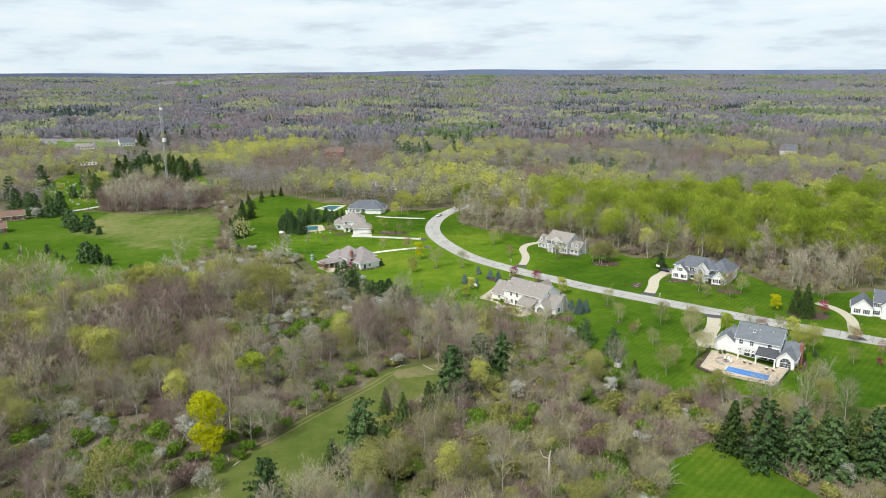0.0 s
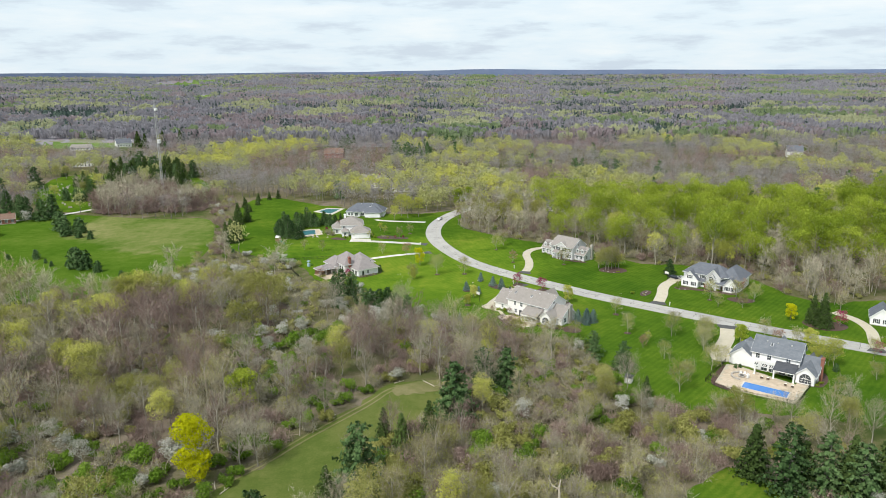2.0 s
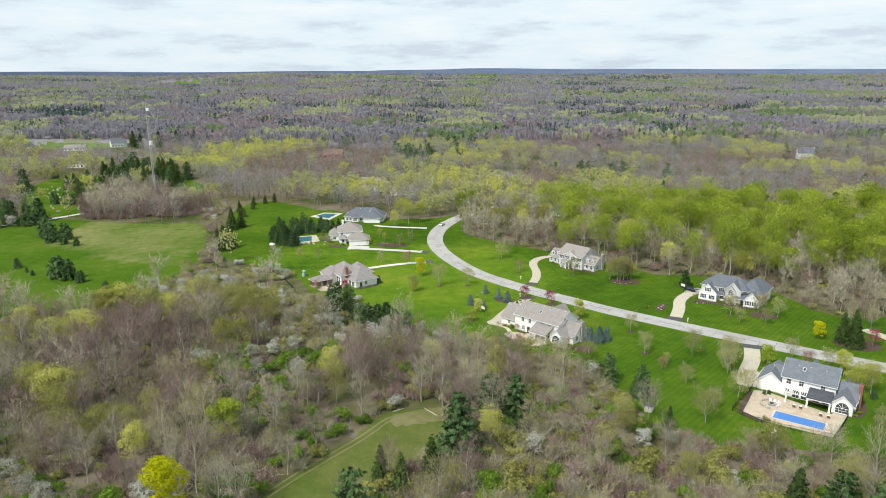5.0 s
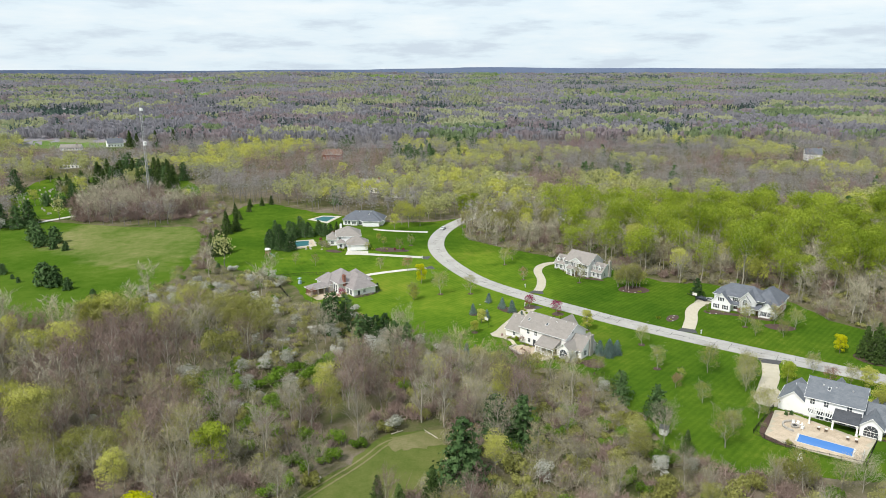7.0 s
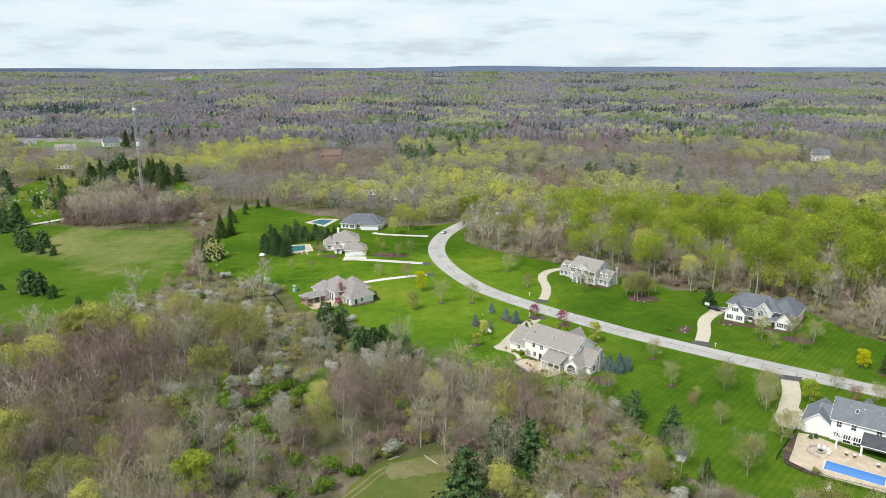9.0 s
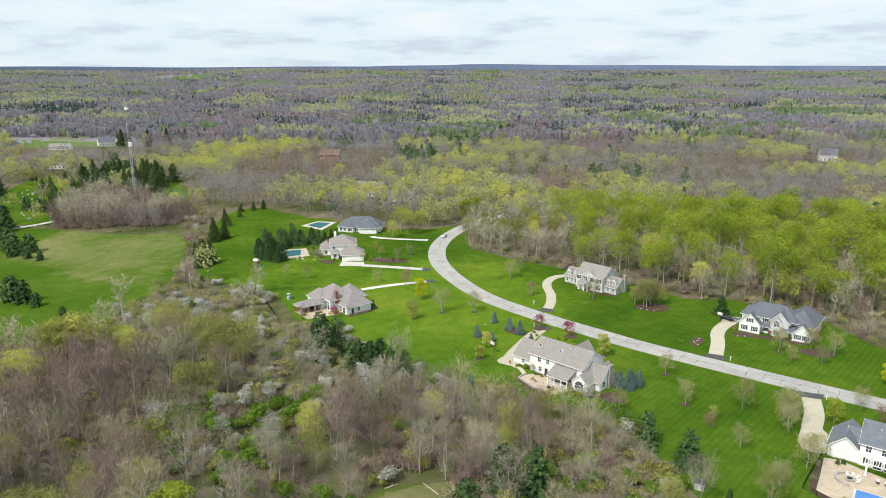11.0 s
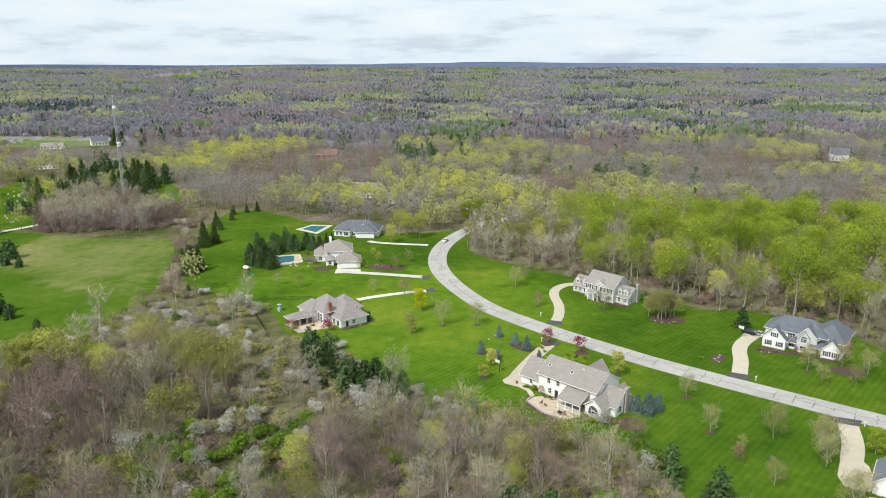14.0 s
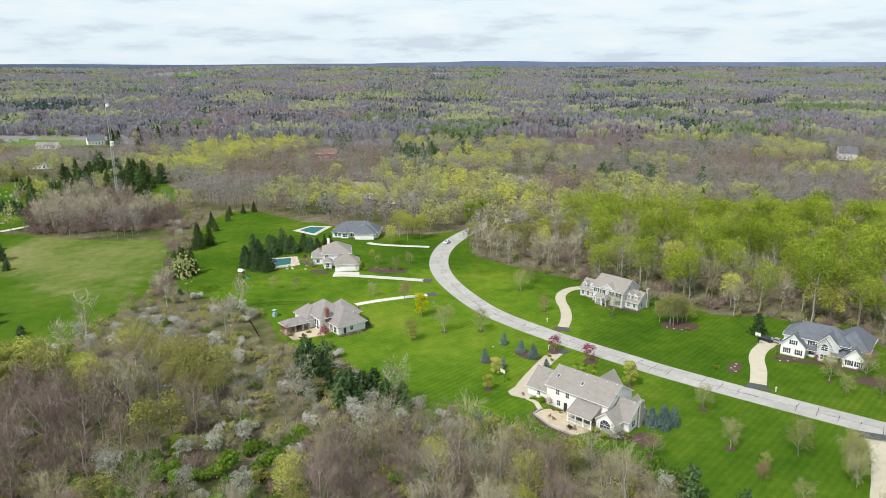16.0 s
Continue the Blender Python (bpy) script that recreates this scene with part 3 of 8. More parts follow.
sheet("forecourt", smooth([(79, 206), (83.5, 202), (87, 206), (90, 214), (86, 217)], 1), 0.115, 0.05, M["drive"], bpy.data.objects["driveway_4"])
sheet("forecourt", [(-46.5, 354), (-36, 355), (-36.5, 360.5), (-46.5, 361)], 0.115, 0.05, M["drive_white"], bpy.data.objects["driveway_6"])
sheet("forecourt", smooth([(90, 284), (94, 281.5), (99, 288), (96, 292)], 1), 0.115, 0.05, M["drive"], bpy.data.objects["driveway_2"])
lane = [(27, 533), (51, 511), (62, 500)]
tagged(ribbon(smooth([(11.6, 488), (17, 470), (24, 452)], 2, False), 4.5, "woodland_lane", 0.06, M["slab"]), "pale lane between bare trees", "road", kind="structure")
tagged(ribbon(smooth(lane, 2, False), 5, "back_lane", 0.06, M["slab"]), "pale lane behind bare trees", "road", kind="structure")
tagged(ribbon(smooth([(-300, 388), (-262, 399), (-240, 412), (-226, 428), (-215, 446)], 2, False), 3.6, "farm_track", 0.1, M["drive_white"]), "pale gravel track along the pasture", "path", kind="structure")

# ---------------------------------------------------------------- trees


def tri_tube(a, b, r0, r1, V, F, sides=3):
    d = b - a
    L = np.linalg.norm(d)
    if L < 1e-6:
        return
    d = d / L
    u = np.cross(d, (0.31, 0.77, 0.55))
    u /= np.linalg.norm(u)
    w = np.cross(d, u)
    n = len(V)
    for p, r in ((a, r0), (b, r1)):
        for i in range(sides):
            th = 2 * math.pi * i / sides
            V.append(p + (u * math.cos(th) + w * math.sin(th)) * r)
    for i in range(sides):
        j = (i + 1) % sides
        F.append((n + i, n + j, n + sides + j))
        F.append((n + i, n + sides + j, n + sides + i))


def spikes(rng, P, D, length, width):
    """Thin twigs: a sliver of a triangle from each point P along D."""
    n = len(P)
    L = length * rng.uniform(0.6, 1.3, (n, 1))
    side = np.cross(D, rng.normal(size=(n, 3)))
    side /= np.linalg.norm(side, axis=1, keepdims=True) + 1e-9
    w = width * rng.uniform(0.6, 1.3, (n, 1))
    v = np.stack([P - side * w, P + side * w, P + D * L], 1).reshape(-1, 3)
    return v, np.arange(3 * n).reshape(-1, 3)


def leaves(rng, P, size, flatness=0.0, out=None):
    """Small leaf sprays: one triangle at each point P; out: the way it faces, roughly."""
    n = len(P)
    a = rng.normal(size=(n, 3))
    if out is not None:
        a = out + a * 0.42
    a[:, 2] += flatness
    a /= np.linalg.norm(a, axis=1, keepdims=True) + 1e-9
    u = np.cross(a, rng.normal(size=(n, 3)))
    u /= np.linalg.norm(u, axis=1, keepdims=True) + 1e-9
    w = np.cross(a, u)
    s = size * rng.uniform(0.55, 1.35, (n, 1))
    v = np.stack([P - u * s * 0.62 - w * s * 0.3, P + u * s * 0.6 - w * s * 0.25, P + w * s * 0.7], 1).reshape(-1, 3)
    return v, np.arange(3 * n).reshape(-1, 3)


def skeleton_of(rng, height, spread, bare_trunk, limbs, subs, steep=0.0):
    """Trunk and limbs of a broad-leaved tree, the ends of its branches and the lobes of its crown."""
    V, F = [], []
    tips, ways, lobes = [], [], []
    p = np.zeros(3)
    r = 0.015 * height
    lean = rng.normal(size=2) * 0.04
    top = height * 0.72
    steps = 4
    trunk = [p]
    for k in range(steps):
        q = np.array([lean[0] * top * (k + 1) / steps + rng.normal() * 0.12, lean[1] * top * (k + 1) / steps + rng.normal() * 0.12, top * (k + 1) / steps])
        tri_tube(trunk[-1], q, r * (1 - k / steps * 0.75), r * (1 - (k + 1) / steps * 0.75), V, F, 4)
        trunk.append(q)
    trunk = np.array(trunk)
    lobes.append((trunk[-1] + (0, 0, height * 0.12), spread * 0.5))
    for i in range(limbs):
        t = bare_trunk + (1 - bare_trunk) * (i + rng.uniform(0, 0.8)) / limbs
        s = np.array([np.interp(t * steps, range(steps + 1), trunk[:, c]) for c in range(3)])
        az = i * 2.4 + rng.uniform(-0.4, 0.4)
        up = rng.uniform(0.45, 1.0) + t * 0.5 + steep
        d = np.array([math.cos(az), math.sin(az), up])
        d /= np.linalg.norm(d)
        span = spread * (1.1 - 0.45 * abs(t - 0.6)) * rng.uniform(0.75, 1.15)
        e = s + d * span * 0.95
        e[2] = min(e[2] + 0.10 * span, height)
        mid = (s + e) / 2 + rng.normal(size=3) * 0.06 * span
        rl = r * 0.42 * (1.2 - t * 0.7)
        tri_tube(s, mid, rl, rl * 0.6, V, F, 3)
        tri_tube(mid, e, rl * 0.6, rl * 0.2, V, F, 3)
        lobes.append((s + (e - s) * 0.82, span * rng.uniform(0.36, 0.5)))
        for j in range(subs):
            u = rng.uniform(0.25, 1.0)
            b = s + (mid - s) * min(1, 2 * u) if u < 0.5 else mid + (e - mid) * (2 * u - 1)
            dd = d + rng.normal(size=3) * 0.65
            dd[2] += 0.35
            dd /= np.linalg.norm(dd)
            ee = b + dd * span * rng.uniform(0.3, 0.6)
            n = len(V)
            side = np.cross(dd, (0.3, 0.5, 0.8)) * min(rl * 0.5, 0.045)
            V.extend([b - side, b + side, ee])
            F.append((n, n + 1, n + 2))
            for w in np.linspace(0.15, 1, 5):
                tips.append(b + (ee - b) * w)
                ways.append(dd)
    return np.array(V), np.array(F), np.array(tips), np.array(ways), lobes


def on_lobes(rng, lobes, n, low_side=0.2):
    """Points on the upper outsides of a crown's lobes, and the way that each faces."""
    c = np.array([l[0] for l in lobes])
    r = np.array([l[1] for l in lobes])
    k = rng.choice(len(lobes), n, p=r ** 2 / (r ** 2).sum())
    q = rng.normal(size=(n, 3))
    q[:, 2] = np.where(rng.uniform(size=n) < low_side, q[:, 2], np.abs(q[:, 2]))
    q /= np.linalg.norm(q, axis=1, keepdims=True)
    return c[k] + q * r[k][:, None] * rng.uniform(0.7, 1.08, (n, 1)) * (1, 1, 0.85), q


def broadleaf(seed, height, spread, bare_trunk, limbs, subs, twigs, twig_len, twig_w, leaf_n, leaf_size, low_side=0.2, steep=0.0, swell=1.0):
    """Meshes of trunk and crown: (trunk V, F), (twig V, F), (leaf V, F), and the crown's lobes."""
    rng = np.random.default_rng(seed)
    V, F, tips, ways, lobes = skeleton_of(rng, height, spread, bare_trunk, limbs, subs, steep)
    lobes = [(c, r * swell) for c, r in lobes]
    out = [(V, F), None, None, lobes]
    if twigs:
        k = rng.integers(0, len(tips), twigs)
        D = ways[k] + rng.normal(size=(twigs, 3)) * 0.55 + (0, 0, 0.35)
        D /= np.linalg.norm(D, axis=1, keepdims=True)
        out[1] = spikes(rng, tips[k] + rng.normal(size=(twigs, 3)) * 0.25, D, twig_len, twig_w)
    if leaf_n:
        P, q = on_lobes(rng, lobes, leaf_n, low_side)
        out[2] = leaves(rng, P, leaf_size, 0.0, q)
    return out


def conifer(seed, height, spread, whorls, arms, tufts, tuft_size, droop, base=0.06, power=0.9, airy=0.0):
    rng = np.random.default_rng(seed)
    V, F = [], []
    tri_tube(np.zeros(3), np.array([0, 0, height * 0.97]), 0.014 * height, 0.03, V, F, 5)
    P, S = [], []
    for k in range(whorls):
        t = base + (0.99 - base) * (k + rng.uniform(-0.2, 0.2)) / whorls
        L = spread * (1 - t) ** power * rng.uniform(0.8, 1.15) + 0.15
        z = t * height
        n = max(3, int(arms * (0.45 + 0.55 * (1 - t))))
        for j in range(n):
            az = 2 * math.pi * (j + rng.uniform(0, 0.7)) / n + k * 1.3
            Lj = L * rng.uniform(0.72, 1.1)
            d = np.array([math.cos(az), math.sin(az), 0])
            e = np.array([0, 0, z]) + d * Lj + (0, 0, -droop * Lj)
            n0 = len(V)
            V.extend([np.array([0, 0, z - 0.04]), np.array([0, 0, z + 0.04]), e])
            F.append((n0, n0 + 1, n0 + 2))
            m = max(2, int(tufts * (0.35 + 0.65 * Lj / spread)))
            u = rng.uniform(0.18 + airy, 1.02, m)
            p = np.array([0, 0, z]) + np.outer(u, e - (0, 0, z)) + rng.normal(size=(m, 3)) * np.array([0.13, 0.13, 0.10]) * (0.5 + Lj * 0.35)
            P.append(p)
    P = np.concatenate(P)
    o = P * (1, 1, 0) / (np.linalg.norm(P[:, :2], axis=1, keepdims=True) + 0.3) + (0, 0, 0.55)
    return [(np.array(V), np.array(F)), None, leaves(rng, P, tuft_size, 0.0, o), None]


def bush(seed, r, h, n, size, twigs=40):
    """A low shrub: a short stock, many stems and a crown of leaf sprays, uneven in outline."""
    rng = np.random.default_rng(seed)
    lobes = rng.uniform(-0.55, 0.55, (7, 3)) * (r, r, 0) + np.c_[np.zeros(7), np.zeros(7), rng.uniform(0.35, 0.75, 7) * h]
    k = rng.integers(0, 7, n)
    q = rng.normal(size=(n, 3))
    q /= np.linalg.norm(q, axis=1, keepdims=True)
    P = lobes[k] + q * rng.uniform(0.5, 1.0, (n, 1)) * (r * 0.55, r * 0.55, h * 0.33)
    P[:, 2] = np.clip(P[:, 2], 0.1, None)
    V, F = [], []
    tri_tube(np.array([0, 0, -0.05]), np.array([rng.normal() * 0.1, rng.normal() * 0.1, h * 0.4]), 0.12, 0.05, V, F, 5)
    out = [(np.array(V), np.array(F)), None, leaves(rng, P, size, 0.1, q) if n else None, None]
    if twigs:
        D = rng.normal(size=(twigs, 3)) * 0.6 + (0, 0, 0.9)
        D /= np.linalg.norm(D, axis=1, keepdims=True)
        kk = rng.integers(0, 7, twigs)
        out[1] = spikes(rng, lobes[kk] * rng.uniform(0.2, 1, (twigs, 1)) + rng.normal(size=(twigs, 3)) * (r * 0.33, r * 0.33, 0.1), D, h * 0.5, 0.032)
    return out


def tree_thing(name, geo3, bark, twig, leaf, label, category, group=""):
    """A tree of trunk and crown under one Empty, from the meshes of broadleaf() and its kin."""
    root = empty(name)
    (tv, tf), tw, lf, _ = geo3
    mesh_object("trunk", tv, tf, M[bark], root)
    vs, fs, idx, mats, n = [], [], [], [], 0
    for part_geo, mat in ((tw, twig), (lf, leaf)):
        if part_geo is None:
            continue
        v, f = part_geo
        vs.append(v)
        fs.append(f + n)
        idx.append(np.full(len(f), len(mats)))
        mats.append(M[mat])
        n += len(v)
    mesh_object("crown", np.concatenate(vs), np.concatenate(fs), None, root, mats=mats, index=np.concatenate(idx))
    return tagged(root, label, category, group)


class Kind:
    """Several shapes of one kind of tree; the first use of a shape is the shape itself, later ones are copies."""

    def __init__(self, name, variants, bark, twig, leaf, label, category="tree", group=""):
        self.name, self.variants, self.mats = name, variants, (bark, twig, leaf)
        self.make = [lambda g=g: tree_thing(name, g, bark, twig, leaf, label, category, group) for g in variants]
        self.first = [None] * len(variants)
        self.n = 0

    def put(self, x, y, scale=1.0, tall=1.0, rng=random):
        i = rng.randrange(len(self.make))
        m = Matrix.LocRotScale((x, y, float(rise(x, y)) - 0.05), Euler((0, 0, rng.uniform(0, 6.28))), (scale, scale, scale * tall))
        self.n += 1
        if self.first[i] is None:
            self.first[i] = self.make[i]()
            self.first[i].matrix_basis = m
            return self.first[i]
        first = self.first[i]
        made = copy_thing(first, Matrix())
        made.matrix_basis = m
        return made


SIZES = ((1, 14, 4.8), (2, 16, 5.2), (3, 12.5, 4.6), (4, 15, 4.2), (5, 11.5, 5.0))
BARE = [broadleaf(s, h, w, 0.24, 16, 9, 1200, 1.25, 0.026, 420, 0.16, 0.4, 0.3) for s, h, w in SIZES]
BARE_FAR = [broadleaf(s, h, w, 0.24, 14, 6, 560, 1.5, 0.045, 200, 0.24, 0.4, 0.3) for s, h, w in SIZES]
BUD_SIZES = ((11, 13.5, 4.6), (12, 14.5, 5.0), (13, 12, 4.8), (14, 13, 5.2), (15, 12.5, 4.2))
BUD = [broadleaf(s, h, w, 0.34, 19, 6, 300, 1.2, 0.026, 3100, 0.25, 0.3, 0.1) for s, h, w in BUD_SIZES]
BUD_FAR = [broadleaf(s, h, w, 0.34, 19, 4, 120, 1.3, 0.04, 1300, 0.42, 0.3, 0.1) for s, h, w in BUD_SIZES]
LIME = [broadleaf(s, h, w, 0.38, 14, 3, 30, 1.2, 0.03, 1700, 0.43, 0.3, 0.0, 1.15) for s, h, w in ((21, 20, 6.0), (22, 22, 6.4), (23, 18, 5.8), (24, 19, 5.4))]
FULL = [broadleaf(s, h, w, 0.06, 14, 3, 20, 0.9, 0.03, 3600, 0.25, 0.4) for s, h, w in ((31, 9, 2.9), (32, 10, 2.8))]
SMALL = [broadleaf(s, h, w, 0.2, 11, 5, 460, 0.75, 0.02, 1150, 0.125, 0.4) for s, h, w in ((41, 5.5, 2.3), (42, 6.0, 2.1), (43, 5.0, 2.2))]
BLOOM = [broadleaf(s, h, w, 0.14, 11, 5, 200, 0.8, 0.022, 1100, 0.21, 0.4) for s, h, w in ((51, 5.2, 2.6), (52, 6.0, 2.4))]
PINE = [conifer(s, h, w, 16, 9, 42, 0.5, -0.08, 0.05, 0.58, 0.05) for s, h, w in ((61, 15, 5.2), (62, 13, 5.4), (63, 12, 5.0))]
SPRUCE = [conifer(s, h, w, 24, 12, 19, 0.5, 0.24, 0.02, 0.85) for s, h, w in ((71, 13, 4.4), (72, 11.5, 4.2))]
BLUES = [conifer(s, h, w, 18, 11, 17, 0.55, 0.12, 0.02, 0.8) for s, h, w in ((77, 11, 4.6), (78, 10, 4.4))]
YEWS = [conifer(s, h, w, 14, 9, 17, 0.55, -0.2, 0.03, 0.5) for s, h, w in ((75, 6, 3.0), (76, 6.5, 2.9))]
BRUSH = [bush(s, r, h, 260, 0.22, 520) for s, r, h in ((81, 2.6, 3.4), (82, 3.0, 3.0), (83, 2.3, 3.8))]
SHRUB = [bush(s, r, h, 900, 0.27, 40) for s, r, h in ((91, 2.0, 2.3), (92, 2.5, 2.7), (93, 1.7, 2.0))]

K = {
    "bare": Kind("bare_tree", BARE, "bark", "twig", "twig", "leafless grey-brown tree with fine twigs in the wood", group="trees of the wood"),
    "bare_far": Kind("bare_tree", BARE_FAR, "bark", "twig", "twig", "leafless grey-brown tree with fine twigs in the wood", group="trees of the wood"),
    "bare_red": Kind("bare_tree", BARE[1:4], "bark", "twig_red", "twig_red", "leafless tree with reddish buds in the wood", group="trees of the wood"),
    "bare_red_far": Kind("bare_tree", BARE_FAR[1:4], "bark", "twig_red", "twig_red", "leafless tree with reddish buds in the wood", group="trees of the wood"),
    "bare_tan": Kind("bare_tree", BARE[:3], "bark", "twig_tan", "bud_olive", "leafless tree with pale tan twigs in the wood", group="trees of the wood"),
    "bare_tan_far": Kind("bare_tree", BARE_FAR[:3], "bark", "twig_tan", "bud_olive", "leafless tree with pale tan twigs in the wood", group="trees of the wood"),
    "olive": Kind("budding_tree", BUD, "bark", "twig_tan", "bud_olive", "tree with olive young leaves just opening", group="trees of the wood"),
    "olive_far": Kind("budding_tree", BUD_FAR, "bark", "twig_tan", "bud_olive", "tree with olive young leaves just opening", group="trees of the wood"),
    "yellow": Kind("budding_tree", BUD, "bark", "twig_tan", "bud_yellow", "tree hazed with yellow-green spring blossom", group="trees of the wood"),
    "yellow_far": Kind("budding_tree", BUD_FAR, "bark", "twig_tan", "bud_yellow", "tree hazed with yellow-green spring blossom", group="trees of the wood"),
    "lime": Kind("maple_tree", LIME, "bark", "twig", "leaf_lime", "tall maple in fresh lime-green leaf with a bare lower trunk", group="maples of the wood"),
    "full": Kind("leafy_tree", FULL, "bark", "twig", "leaf_lime", "dense round tree in fresh green leaf"),
    "round": Kind("leafy_tree", FULL, "bark", "twig_tan", "bud_yellow", "round lawn tree in pale yellow-green young leaf", group="lawn trees"),
    "gold": Kind("leafy_tree", FULL, "bark", "twig", "leaf_gold", "dense tree in bright golden-yellow leaf"),
    "small": Kind("young_tree", SMALL, "bark", "twig", "bud_olive", "young lawn tree with sparse opening leaves", group="lawn trees"),
    "small_bare": Kind("young_tree", SMALL, "bark", "twig", "twig", "young leafless lawn tree in a mulch ring", group="lawn trees"),
    "small_rust": Kind("young_tree", SMALL, "bark", "twig_red", "leaf_rust", "young lawn tree with rusty opening leaves", group="lawn trees"),
    "small_gold": Kind("young_tree", SMALL, "bark", "twig_tan", "bud_yellow", "young lawn tree in yellow-green young leaf", group="lawn trees"),
    "bloom": Kind("blossom_tree", BLOOM, "bark", "twig", "blossom", "small tree in white spring blossom", group="blossom trees"),
    "pine": Kind("pine_tree", PINE, "bark", "twig", "needle", "dark green pine with layered branches", group="pines"),
    "spruce": Kind("spruce_tree", SPRUCE, "bark", "twig", "needle_olive", "tall dark green spruce with drooping branches", group="spruces"),
    "blue": Kind("spruce_tree", BLUES, "bark", "twig", "needle_blue", "small blue spruce on the lawn", group="blue spruces"),
    "yew": Kind("evergreen_bush", YEWS, "bark", "twig", "needle", "dark round evergreen bush on the grass", "bush", "evergreen bushes"),
    "brush": Kind("brushwood", BRUSH, "bark", "twig", "bud_olive", "tangled leafless brushwood with a few leaves", "bush", "brushwood"),
    "brush_tan": Kind("brushwood", BRUSH, "bark", "twig_red", "twig_red", "tangled brown brushwood under the trees", "bush", "brushwood"),
    "shrub": Kind("green_shrub", SHRUB, "bark", "twig", "leaf_green", "low shrub in fresh green leaf", "bush", "green shrubs"),
    "shrub_olive": Kind("olive_shrub", SHRUB, "bark", "twig", "bud_olive", "low shrub in olive young leaf", "bush", "green shrubs"),
    "shrub_white": Kind("flowering_shrub", SHRUB, "bark", "twig", "blossom", "low shrub covered in white blossom", "bush", "flowering shrubs"),
    "purple": Kind("crabapple_tree", BLOOM, "bark", "twig_red", "leaf_purple", "small crabapple in deep crimson blossom", group="crabapples"),
    "hedge": Kind("yellow_shrub", SHRUB, "bark", "twig", "leaf_lime", "clipped yellow-green garden shrub", "bush", "garden shrubs"),
}
tr = random.Random(11)

SPOTS = []


def spot(kind, x, y, scale=1.0, tall=1.0):
    SPOTS.append((x, y, 3.0 * scale))
    return K[kind].put(x, y, scale, tall, tr)


